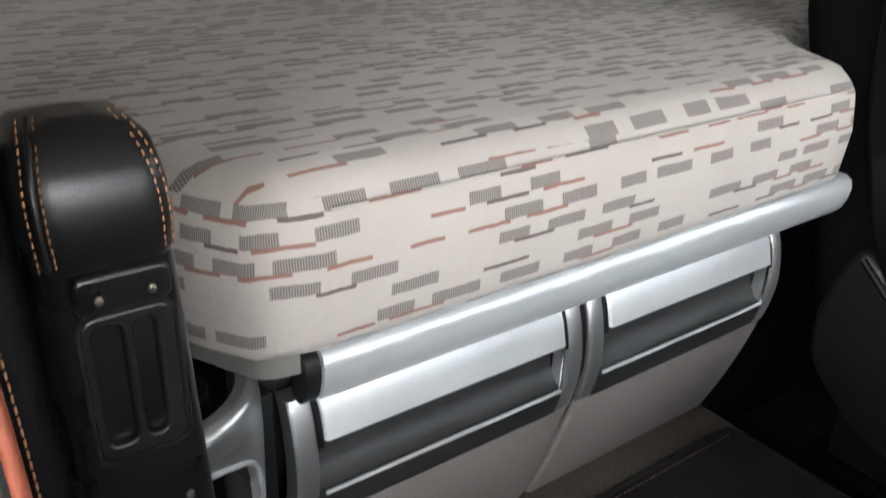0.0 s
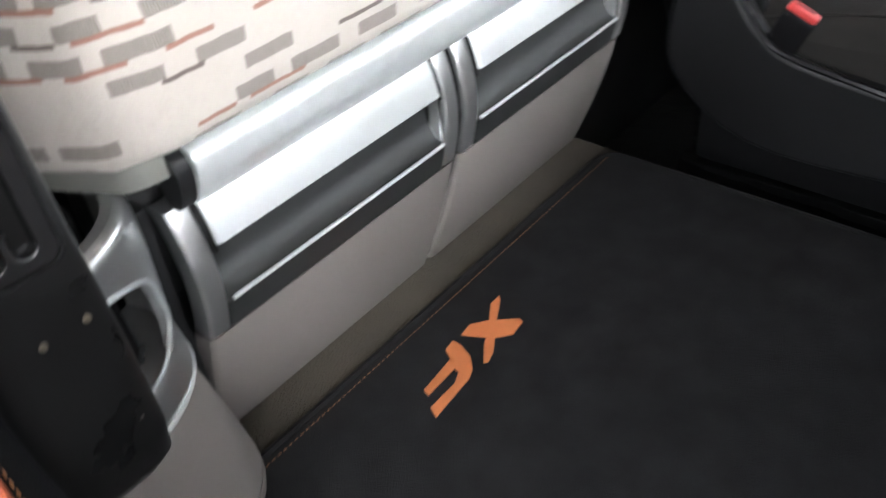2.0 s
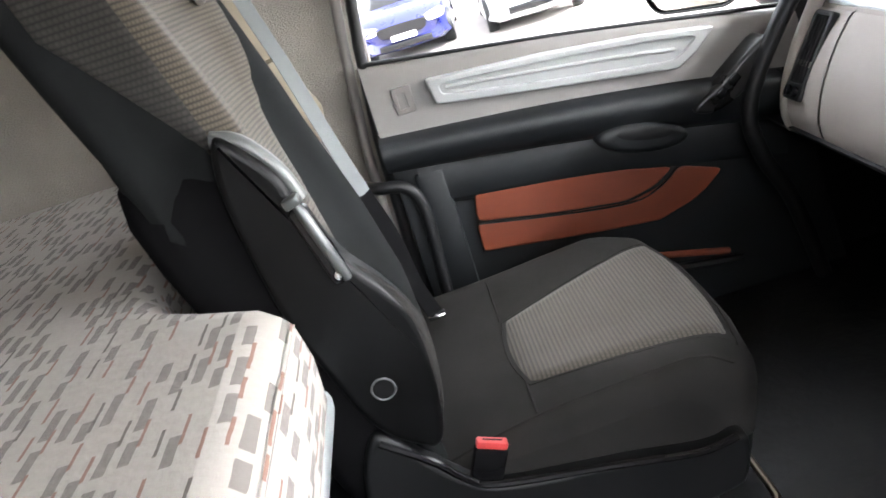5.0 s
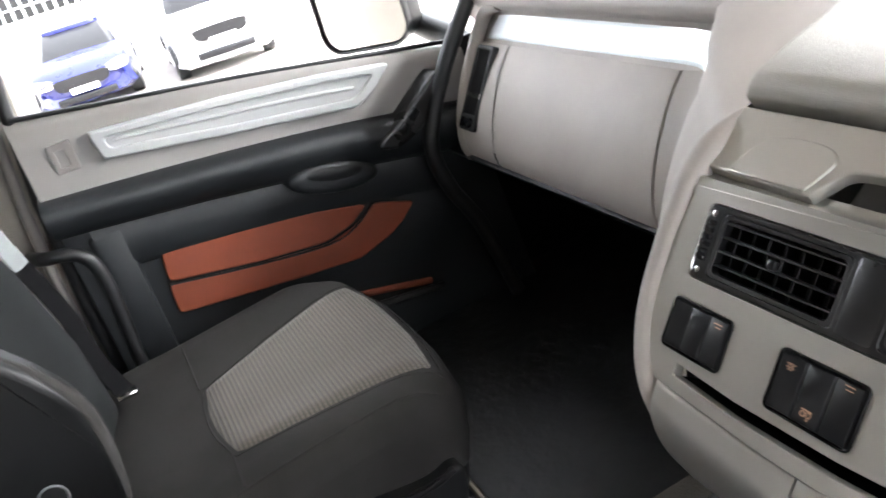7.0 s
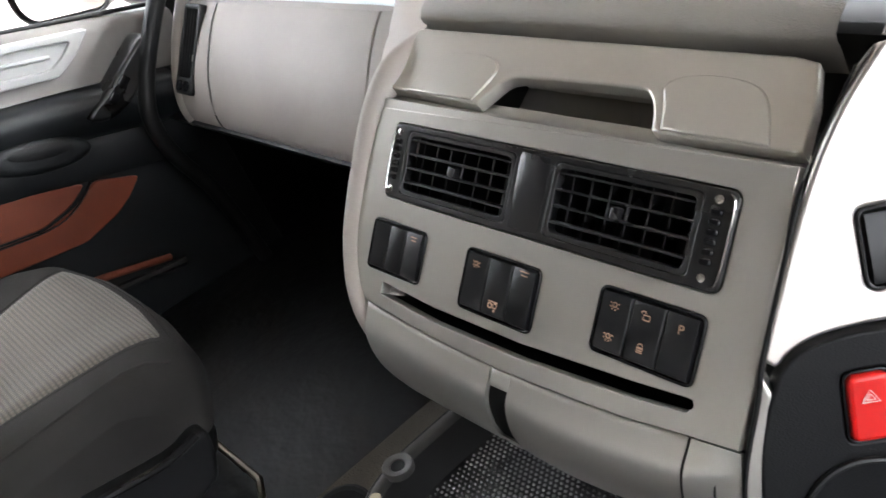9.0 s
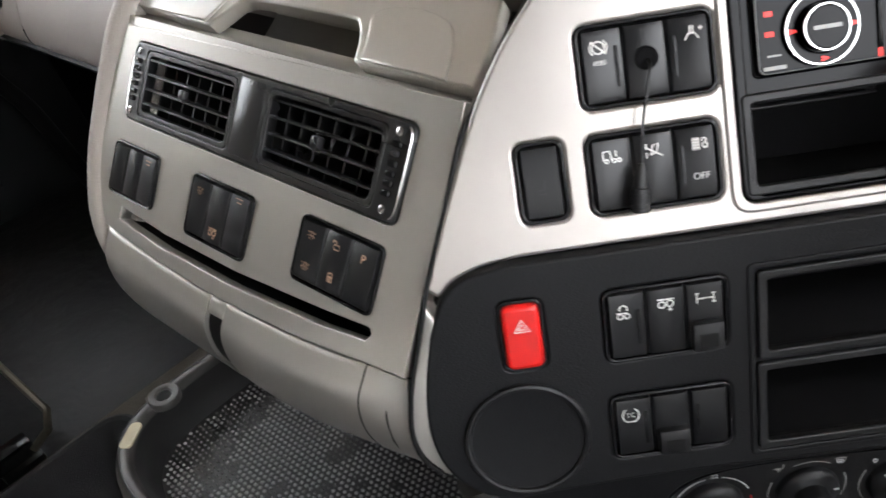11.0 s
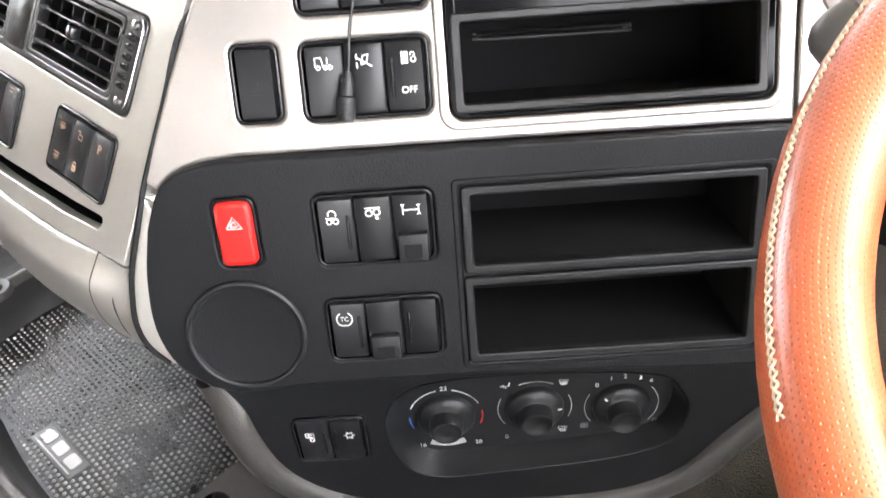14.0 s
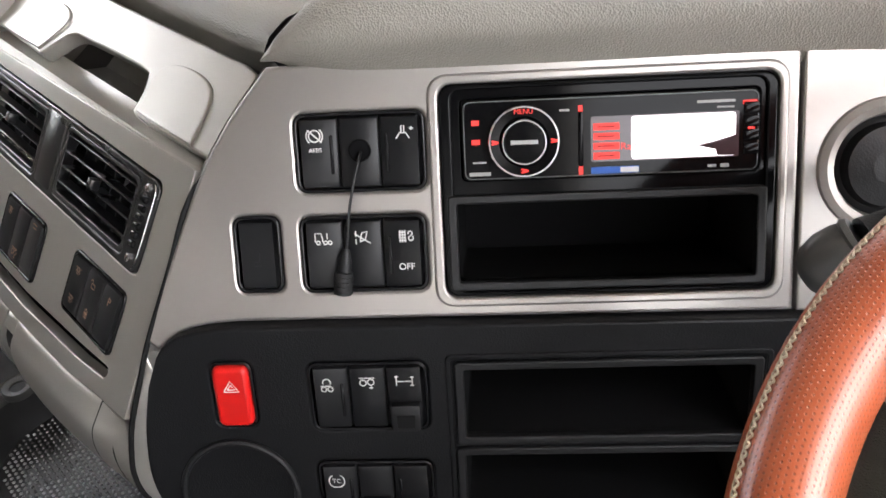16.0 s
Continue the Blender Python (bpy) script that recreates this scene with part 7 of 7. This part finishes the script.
for i, (u, v) in enumerate(HO):
    a, b = Vector(HO[max(i - 1, 0)]), Vector(HO[min(i + 1, len(HO) - 1)])
    d = (b - a).normalized()
    nn = Vector((d.y, -d.x))
    drop = 0.012 * max(0.0, 1 + v / 0.035) if v > -0.035 else 0.0
    lip.append([P3(HP, u + nn.x * o, v + nn.y * o, w - drop) for o, w in ((-0.002, -0.004), (-0.0005, 0.003), (0.003, 0.0062), (0.011, 0.0070), (0.020, 0.0050), (0.0265, -0.001), (0.0295, -0.010), (0.024, -0.045), (0.012, -0.085), (-0.005, -0.13))])
part("heater_rim", loft(lip, closed=False), TRAY_GREY, dash, "dark grey lip and skirt round the heater panel", smooth=70)
cluster(HP, *SE, [(0, "air", 0.62), (1, "flake", 0.62)], "pair of black air conditioning switches", n=2, lens=(0, 1))
for i, (u, v, turn) in enumerate(((-0.0235, -0.0615, -100), (0.0450, -0.0585, 10), (0.1115, -0.0615, 135))):
    k = thing("heater_knob", P3(HP, u, v - 0.02, -0.02), ("black temperature knob with a red and blue scale", "black air direction knob", "black fan speed knob")[i], "knob", "heater knobs")
    kk = HP @ Matrix.Translation((u, v, -0.0195))
    part("dial", lathe([(0.0225, -0.0004), (0.0222, 0.0035), (0.0205, 0.0060), (0.0155, 0.0072), (0.0132, 0.0085), (0.0126, 0.0160), (0.0115, 0.0184), (0.0095, 0.0180), (0.0082, 0.0166), (0.001, 0.0164)], 36), BLACK, k, m=kk, smooth=50)
    a = radians(turn)
    part("pointer", ribbon([[(0.0165 * math.cos(a), 0.0165 * math.sin(a)), (0.0205 * math.cos(a), 0.0205 * math.sin(a))]], 0.0016, 0.0068), WHITE_INK, k, m=kk, smooth=0)
    scales = (((25, 78), (102, 160)), ((60, 115), (-25, 25), (155, 215)), ((-40, 40), (150, 215)))[i]
    for a0, a1 in scales:
        part("scale", ribbon([arc(0, 0, 0.0283, a0, a1, 10)], 0.0007, 0.0004), GREY_INK if i else WHITE_INK, k, m=kk, smooth=0)
    if i == 0:
        part("scale", ribbon([arc(0, 0, 0.0283, -22, 8, 6)], 0.0013, 0.0004), RED_INK, k, "red end of the scale", m=kk, smooth=0)
        part("scale", ribbon([arc(0, 0, 0.0283, 180, 205, 6)], 0.0013, 0.0004), BLUE_INK, k, "blue end of the scale", m=kk, smooth=0)
        part("scale_tab", ribbon([arc(0, 0, 0.0320, 245, 295, 8)], 0.0055, 0.0004), GREY_INK, k, m=kk, smooth=0)
        marks = (("22", 90, 0.0300), ("16", 238, 0.0385), ("28", -53, 0.0400))
    elif i == 1:
        marks = (("0", 235, 0.0385),)
        for sym, aa in (("person_air", 130), ("screen", 50), ("screen", -50)):
            part("symbol", ribbon(icon(sym, 0.034 * math.cos(radians(aa)), 0.034 * math.sin(radians(aa)), 0.007), 0.0006, 0.0004), WHITE_INK, k, m=kk, smooth=0)
    else:
        marks = (("0", 130, 0.0305), ("1", 107, 0.0310), ("2", 88, 0.0310), ("3", 66, 0.0315), ("4", 50, 0.0325))
        for aa in (215, -35):
            part("symbol", ribbon(icon("fan", 0.034 * math.cos(radians(aa)), 0.036 * math.sin(radians(aa)), 0.0065), 0.0005, 0.0004), GREY_INK, k, m=kk, smooth=0)
    for body, aa, rr in marks:
        writing("letters", body, 0.0058, kk @ Matrix.Translation((rr * math.cos(radians(aa)), rr * math.sin(radians(aa)), 0.0006)), WHITE_INK, k)

# ---- floor tray in front of the console ----
tray = thing("floor_tray", (-0.2, 0.2, -0.014), "grey moulded floor tray with a dimpled rubber liner", "tray")
TR = smooth_line([(-0.447, 0.33), (-0.449, 0.24), (-0.447, 0.18), (-0.432, 0.128), (-0.385, 0.092), (-0.31, 0.080), (-0.22, 0.070), (-0.13, 0.072), (-0.062, 0.092), (-0.030, 0.14), (-0.016, 0.20), (-0.010, 0.30)], 5)
rise = []
for i, (x, y) in enumerate(TR):
    a, b = Vector(TR[max(i - 1, 0)]), Vector(TR[min(i + 1, len(TR) - 1)])
    d = (b - a).normalized()
    rise.append((Vector((x, y)), Vector((-d.y, d.x))))
prof_t = [(-0.017, -0.014), (-0.0145, 0.02), (-0.011, 0.046), (-0.008, 0.0525), (-0.004, 0.0555), (0.003, 0.0555), (0.0065, 0.053), (0.0085, 0.046)]
wall_t = [(0.0084, 0.046), (0.0130, 0.028), (0.0175, 0.012), (0.0230, 0.0045), (0.029, -0.010)]
# inner wall takes the dark liner colour to hold its shade
for nm, pr, mt in (("rim", prof_t, TRAY_GREY), ("shaded_inner_wall", wall_t, TRAY_SKIN)):
    part(nm, loft([[(p.x + n2.x * o, p.y + n2.y * o, z) for o, z in pr] for p, n2 in rise], closed=False), mt, tray, smooth=60)
part("rim_groove", tube([(p.x - n2.x * 0.0045, p.y - n2.y * 0.0045, 0.0552) for p, n2 in rise], 0.0012, 6), BLACK, tray)
liner = [(p.x + n2.x * 0.0205, p.y + n2.y * 0.0205) for p, n2 in rise] + [(-0.03, 0.40), (-0.425, 0.40)]
part("liner", cut_panel(liner, [], -0.0095, 0.004, 0.002), TRAY_SKIN, tray, "dimpled grey rubber liner")
domes, dome_f = [], []
yy, row = 0.085, 0
while yy < 0.36:
    xx = -0.43 + (0.0036 if row % 2 else 0)
    while xx < -0.03:
        near = min(rise, key=lambda q: (Vector((xx, yy)) - q[0]).length)
        inward = (Vector((xx, yy)) - near[0]).dot(near[1])
        # keep to the sheet inside the rim and off the badge
        if inward > 0.0265 and not (-0.2595 < xx < -0.1745 and 0.110 < yy < 0.138):
            b0 = len(domes)
            domes += [(xx + r * math.cos(k * math.pi / 3), yy + r * math.sin(k * math.pi / 3), z) for r, z in ((0.0022, 0.0038), (0.0018, 0.0052), (0.0008, 0.0061)) for k in range(6)]
            dome_f += [(b0 + o + k, b0 + o + (k + 1) % 6, b0 + o + 6 + (k + 1) % 6, b0 + o + 6 + k) for o in (0, 6) for k in range(6)] + [tuple(b0 + 12 + k for k in range(6))]
        xx += 0.0072
    yy += 0.0062
    row += 1
dm = bpy.data.meshes.new("dimples")
dm.from_pydata(domes, [], dome_f)
dm.materials.append(TRAY_DOME)
dm.shade_smooth()
do = new("dimple_field", dm)
do.parent, do.location = tray, (0.2, -0.2, 0.014)
tagged(do, "rows of small raised rubber dimples", kind="stuff")
BD = fm((-0.217, 0.124, 0.004), (1.0, 0.02, 0), (-0.02, 1.0, 0))
bg = part("badge", prism(rrect(-0.040, 0.040, -0.0115, 0.0115, 0.002), 0.0, 0.0022, 0.0006), surface("grey_badge", (0.05, 0.05, 0.05), 0.28, 0.0, 0.05, 900, 0.05), tray, "plain raised badge plate", m=BD)
for k in range(3):
    part("badge_bar", prism(rrect(-0.034 + 0.024 * k, -0.016 + 0.024 * k, -0.0045, 0.009, 0.003), 0.0022, 0.0032, 0.0004), TRAY_DOME, bg, m=BD)
part("badge_bar", prism(rrect(-0.034, 0.034, -0.0090, -0.0072, 0.0005), 0.0022, 0.003, 0.0003), TRAY_DOME, bg, m=BD)
part("eyelet", lathe([(0.0185, 0.050), (0.0185, 0.0570), (0.0170, 0.0590), (0.0120, 0.0590), (0.0095, 0.0575), (0.0088, 0.050), (0.001, 0.050)], 32), TRAY_GREY, tray, "grey fixing eyelet", m=Matrix.Translation((-0.440, 0.176, 0)), smooth=50)
part("eyelet_hole", lathe([(0.0085, 0.050), (0.0085, 0.0562), (0.001, 0.0564)], 20), DEEP, tray, m=Matrix.Translation((-0.440, 0.176, 0)))
part("sticker", prism(rrect(-0.018, 0.018, -0.007, 0.007, 0.006), 0.054, 0.0565, 0.0006), surface("yellowed_label", (0.45, 0.40, 0.27), 0.6, 0, 0.2, 300, 0.1), tray, "small yellowed oval label", m=fm((-0.421, 0.121, 0), (-0.55, 0.83, 0), (-0.83, -0.55, 0)))
part("tray_wing", loft([[(x, y, z) for y, z in ((0.075 + max(0, x) * 0.5, 0.01), (0.080 + max(0, x) * 0.5, 0.046), (0.092 + max(0, x) * 0.5, 0.0555), (0.20, 0.058), (0.30, 0.056), (0.30, 0.01))] for x in (-0.028, -0.02, 0.06, 0.12, 0.2, 0.24)]), TRAY_GREY, tray, smooth=50)
lg = thing("cigar_lighter", (0.014, 0.174, 0.056), "black cigar lighter in an amber ringed socket", "lighter")
part("socket_ring", lathe([(0.021, 0.082), (0.0205, 0.090), (0.018, 0.0925), (0.0165, 0.090)], 30), TRAY_GREY, lg, m=Matrix.Translation((0.014, 0.174, -0.025)))
part("amber_ring", lathe([(0.017, 0.084), (0.017, 0.090), (0.0155, 0.091), (0.001, 0.091)], 30), surface("amber_ring", (0.16, 0.045, 0.014), 0.4, 0, 0.1, 900, 0.0), lg, m=Matrix.Translation((0.014, 0.174, -0.025)))
part("knob", lathe([(0.0125, 0.089), (0.0130, 0.096), (0.0132, 0.108), (0.0120, 0.1110), (0.001, 0.1114)], 30), GLOSS, lg, m=Matrix.Translation((0.014, 0.174, -0.025)), smooth=50)
part("symbol", ribbon([[(-0.004, -0.005), (0.002, -0.005), (0.002, -0.002), (-0.004, -0.002), (-0.004, -0.005)], [(-0.003, 0.001), (0.003, 0.003), (0.005, 0.006)]], 0.0009, 0.1118), WHITE_INK, lg, m=Matrix.Translation((0.014, 0.174, -0.025)) @ Matrix.Rotation(radians(20), 4, "Z"), smooth=0)

gl = thing("gear_lever", (0.24, 0.225, 0.056), "gear lever with a glossy dark knob by the heater panel", "gear lever")
part("knob", lathe([(0.010, -0.034), (0.015, -0.030), (0.0215, -0.016), (0.0260, -0.002), (0.0262, 0.008), (0.0240, 0.016), (0.0190, 0.0215), (0.0110, 0.0245), (0.001, 0.0253)], 36), GLOSS, gl, m=Matrix.Translation((0.242, 0.212, 0.188)), smooth=70)
part("mark", ribbon([arc(-0.007, -0.004, 0.0062, 0, 360, 20), [(-0.010, -0.004), (-0.004, -0.004)], arc(0.0085, 0.003, 0.0040, 0, 360, 16), [(0.0065, 0.003), (0.0105, 0.003)]], 0.0009, 0.0256), WHITE_INK, gl, "white engraved pattern", m=Matrix.Translation((0.242, 0.212, 0.188)), smooth=0)
part("stem", tube([(0.242, 0.212, 0.158), (0.241, 0.220, 0.10), (0.24, 0.226, 0.056)], 0.008, 10), BLACK, gl)
part("boot", lathe([(0.046, 0.0), (0.044, 0.008), (0.030, 0.020), (0.024, 0.028), (0.020, 0.040), (0.012, 0.052)], 24), BLACK_SOFT, gl, "soft black boot", m=Matrix.Translation((0.239, 0.224, 0.056)))

part("printed_mark", ribbon([eased([(-0.016, -0.007), (0.016, -0.007), (0.016, 0.007), (-0.016, 0.007)], 0.005)], 0.0018, 0.0592), WHITE_INK, tray, "white printed outline", m=Matrix.Translation((-0.012, 0.112, 0)) @ Matrix.Rotation(radians(35), 4, "Z"), smooth=0)

# carpeted driver's floor and pedal
solo("driver_carpet", box(0.16, 0.95, 0.22, 0.93, -0.014, 0.0, 0.004), CARPET, "beige looped carpet in the driver's footwell", "carpet", kind="structure")
ped = thing("pedal", (0.40, 0.52, 0.0), "black rubber faced pedal", "pedal")
part("pad", box(-0.06, 0.06, -0.05, 0.05, 0, 0.02, 0.006), BLACK, ped, m=fm((0.40, 0.50, 0.06), (0.9, 0.3, 0), (-0.25, 0.75, 0.6)))
part("stem", tube([(0.40, 0.52, 0.06), (0.42, 0.62, 0.05), (0.43, 0.66, -0.012)], 0.012, 8), BLACK, ped)

# ---- steering wheel ----
WC, WT = Vector((0.5778, 0.3727, 0.4921)), 26.49
WM = fm(WC, (1, 0, 0), (0, math.cos(radians(WT)), math.sin(radians(WT))))
wheel = thing("steering_wheel", tuple(WC), "steering wheel with a perforated rust leather rim", "steering wheel")
RR, rr = 0.225, 0.0215
tor, NA_, NB_ = [], 120, 20
for i in range(NA_):
    a = 2 * math.pi * i / NA_
    bul = 1.0 + 0.04 * math.sin(3 * a)
    tor.append([((RR + rr * 0.93 * bul * math.cos(b)) * math.cos(a), (RR + rr * 0.93 * bul * math.cos(b)) * math.sin(a), rr * 1.05 * math.sin(b)) for b in [2 * math.pi * j / NB_ for j in range(NB_)]])


def torus_uv(c, n):
    l = WM.inverted() @ c
    a = math.atan2(l.y, l.x) % (2 * math.pi)
    b = math.atan2(l.z, math.hypot(l.x, l.y) - RR) % (2 * math.pi)
    return (a * RR / 0.0026, b * rr / 0.0023)


rimw = part("rim", loft(tor, ring=True), WHEEL_SKIN, wheel, "perforated rust leather rim", m=WM, smooth=70, uv=torus_uv)


def on_rim(a, b, lift=0.0):
    a, b, bul = radians(a), radians(b), 1.0 + 0.04 * math.sin(3 * radians(a))
    return ((RR + (rr * 0.93 * bul + lift) * math.cos(b)) * math.cos(a), (RR + (rr * 0.93 * bul + lift) * math.cos(b)) * math.sin(a), (rr * 1.05 + lift) * math.sin(b))


# crossed lacing along the outer seam of the rim
part("rim_seam", tube([on_rim(a, 45, -0.0004) for a in range(128, 219, 2)], 0.0009, 6), RUST, rimw, m=WM)
part("lacing", merge(*[tube([on_rim(128 + 0.9 * k, 45 - d, 0.0002), on_rim(128 + 0.9 * k + 0.45, 45, 0.0008), on_rim(128 + 0.9 * k + 0.9, 45 + d, 0.0002)], 0.00055, 5) for k in range(100) for d in (4.5, -4.5)]), PALE_THREAD, rimw, "pale crossed lacing", m=WM)
part("hub", prism(rrect(-0.095, 0.095, -0.085, 0.07, 0.05, 6), -0.06, -0.015, 0.015), BLACK_SOFT, wheel, m=WM)
for a in (180, 0, 250, 290):
    c, s = math.cos(radians(a)), math.sin(radians(a))
    part("spoke", tube([(c * 0.07, s * 0.06, -0.035), (c * 0.14, s * 0.14, -0.025), (c * 0.212, s * 0.212, -0.003)], [0.022, 0.018, 0.013], 10), GREY_TRIM if a in (180, 0) else BLACK_SOFT, wheel, "grey spoke", m=WM)
part("column", tube([tuple(WM @ Vector((0, 0, -0.04))), tuple(WM @ Vector((0, 0.02, -0.16))), tuple(WM @ Vector((0, 0.03, -0.32)))], [0.05, 0.06, 0.07], 18), BLACK, wheel)
stk = thing("column_stalk", (0.305, 0.46, 0.44), "dark grey control stalk behind the steering wheel", "stalk")
part("stem", tube(smooth_line([(0.318, 0.470, 0.470), (0.350, 0.506, 0.480), (0.41, 0.535, 0.478), (0.50, 0.52, 0.44)], 5), 0.0125, 12), BLACK_SOFT, stk)
part("knob", tube([(0.3010, 0.4540, 0.4460), (0.3022, 0.4552, 0.4475), (0.3050, 0.4580, 0.4510), (0.3095, 0.4625, 0.4565), (0.3145, 0.4670, 0.4625), (0.3185, 0.4705, 0.4675)], [0.006, 0.0110, 0.0155, 0.0176, 0.0172, 0.0150], 24), GUNMETAL, stk, smooth=70)
part("collar", tube([(0.3165, 0.4688, 0.4650), (0.3175, 0.4697, 0.4663), (0.3190, 0.4710, 0.4682)], [0.0160, 0.0172, 0.0160], 24), GUNMETAL, stk, "raised collar")

# ---- driver's seat, with its raised armrest ----
ds = thing("driver_seat", (0.6, -0.2, -0.014), "black leather driver's seat with rust piping", "seat")
bk2 = []
for z, y, wd, th in ((0.08, -0.17, 0.24, 0.10), (0.20, -0.185, 0.262, 0.12), (0.35, -0.205, 0.270, 0.12), (0.50, -0.235, 0.272, 0.12), (0.66, -0.28, 0.268, 0.11), (0.80, -0.33, 0.25, 0.10), (0.90, -0.36, 0.2, 0.06)):
    bk2.append([(0.595 + px, y + py, z) for px, py in smooth_line([(-wd, -th * 0.3), (-wd * 0.985, 0.005), (-wd * 0.85, 0.024), (-wd * 0.5, 0.0), (0, -0.01), (wd * 0.5, 0.0), (wd * 0.85, 0.024), (wd * 0.985, 0.005), (wd, -th * 0.3), (wd * 0.85, -th), (0, -th), (-wd * 0.85, -th)], 4, True)])
part("backrest", loft(bk2), SEAT_LEATHER, ds, smooth=70)
pipe = smooth_line([(0.338, -0.157, 0.10), (0.326, -0.170, 0.22), (0.320, -0.190, 0.35), (0.319, -0.212, 0.46), (0.322, -0.235, 0.56), (0.33, -0.27, 0.68)], 6)
part("piping", tube(pipe, 0.0034, 10), RUST, ds, "rust leather piping")
for dx in (0.0068, -0.0058):
    part("stitches", merge(*[tube([(x + dx, y + (0.004 if dx > 0 else -0.006), z), (x + dx, y + (0.004 if dx > 0 else -0.006) - 0.0004, z + 0.0028)], 0.0005, 5) for x, y, z in smooth_line(pipe[::3], 11)]), THREAD, ds)
part("seat_cushion", box(0.36, 0.84, -0.22, 0.20, 0.02, 0.13, 0.04, 4), LEATHER, ds)
part("seat_plinth", box(0.40, 0.80, -0.2, 0.15, -0.014, 0.03, 0.01), BLACK, ds)



def arm_rows(rows):
    return loft([[(cx + hx * math.copysign(abs(math.cos(a)) ** 0.45, math.cos(a)), cy + hy * math.copysign(abs(math.sin(a)) ** 0.45, math.sin(a)), z) for a in [2 * math.pi * k / 28 for k in range(28)]] for z, cx, cy, hx, hy in rows])


ar = part("armrest", arm_rows([(0.196, 0.243, -0.356, 0.010, 0.010), (0.200, 0.243, -0.356, 0.022, 0.018), (0.212, 0.246, -0.356, 0.037, 0.025), (0.235, 0.247, -0.357, 0.0405, 0.027), (0.30, 0.2475, -0.358, 0.0400, 0.029), (0.40, 0.2490, -0.360, 0.0375, 0.031), (0.48, 0.2505, -0.362, 0.0360, 0.033), (0.51, 0.2510, -0.362, 0.0345, 0.033)]), SATIN_BLACK, ds, "black armrest folded upright, with rust stitching", smooth=60)
part("pad", arm_rows([(0.500, 0.2500, -0.362, 0.0330, 0.034), (0.506, 0.2500, -0.362, 0.0355, 0.038), (0.525, 0.2510, -0.363, 0.0370, 0.041), (0.545, 0.2520, -0.364, 0.0360, 0.040), (0.560, 0.2525, -0.366, 0.033, 0.035), (0.568, 0.2530, -0.368, 0.026, 0.027), (0.571, 0.2530, -0.369, 0.010, 0.012)]), LEATHER, ar, "padded leather top", smooth=60)
for sx in (-1, 1):
    for o in (0.0, 0.0075 if sx > 0 else 0.004):
        ln = [(0.251 + sx * (0.026 + o), -0.3235, 0.508), (0.2515 + sx * (0.0265 + o), -0.3220, 0.527), (0.2520 + sx * (0.0255 + o), -0.3250, 0.546), (0.2525 + sx * (0.022 + o), -0.335, 0.5625), (0.2525 + sx * (0.017 + o), -0.360, 0.5725)]
        L2 = smooth_line(ln, 8)
        part("stitches", merge(*[tube([L2[k], L2[k + 1]], 0.00055, 5) for k in range(0, len(L2) - 1, 2)]), THREAD, ar)
part("welt", tube(smooth_line([(0.2805, -0.3240, 0.508), (0.2812, -0.3228, 0.527), (0.2808, -0.3258, 0.546), (0.2775, -0.336, 0.5620), (0.2725, -0.360, 0.5712)], 6), 0.0016, 8), LEATHER, ar, "folded leather welt", smooth=70)
IM = fm((0.499, -0.3300, 0), (-1, 0, 0), (0, -0.006, 1))
part("insert_top", prism(rrect(0.2262, 0.2750, 0.478, 0.5000, 0.006), 0.0, 0.0095, 0.003), SATIN_BLACK, ar, m=IM)
CAPS = [rrect(a, b, 0.3975, 0.4700, 0.0055, 8) for a, b in ((0.2318, 0.2474), (0.2525, 0.2640))]
part("insert", cut_panel(rrect(0.2262, 0.2745, 0.388, 0.4770, 0.009, 6), CAPS, 0.0, 0.0088, 0.0018), INSERT_BLACK, ar, "glossy black insert with two finger grooves", m=IM)
for cap_line in CAPS:
    cu_, cv_ = sum(p[0] for p in cap_line) / len(cap_line), sum(p[1] for p in cap_line) / len(cap_line)
    part("finger_groove", loft([[(cu_ + (u - cu_) * (1 - e), cv_ + (v - cv_) * (1 - e * 0.25), w) for u, v in cap_line] for e, w in ((0.0, 0.0078), (0.05, 0.0045), (0.15, 0.0018), (0.35, 0.0004), (0.75, 0.0))], caps=(False, True)), INSERT_BLACK, ar, m=IM, smooth=70)
part("insert_bead", tube([(u, v, 0.0085) for u, v in rrect(0.2252, 0.2755, 0.3865, 0.4785, 0.009, 6)], 0.0012, 6, True), BLACK, ar, m=IM)
for u in (0.2535, 0.2275):
    part("screw", lathe([(0.0024, 0.0), (0.0024, 0.0022), (0.0010, 0.0026)], 12), SCREW, ar, m=fm((u, -0.3300, 0.343), (-1, 0, 0), (0, 0, 1)))
    part("screw", lathe([(0.0022, 0.0), (0.0022, 0.0018), (0.0010, 0.0021)], 12), SCREW, ar, m=fm((u + 0.008, -0.3205, 0.488), (-1, 0, 0), (0, 0, 1)))
part("crease", box(0.222, 0.262, -0.3315, -0.3302, 0.2545, 0.2560, 0.0004, 1), GREY_TRIM, ar)
part("bracket", tube(smooth_line([(0.305, -0.37, 0.60), (0.302, -0.365, 0.45), (0.297, -0.355, 0.32), (0.296, -0.345, 0.235), (0.290, -0.35, 0.205)], 5), [0.016 + 0.006 * k / 20 for k in range(21)], 12), BLACK_SOFT, ar, "black steel bracket")
part("pivot_bolt", tube([(0.288, -0.318, 0.232), (0.312, -0.312, 0.232)], 0.005, 10), SCREW, ar)
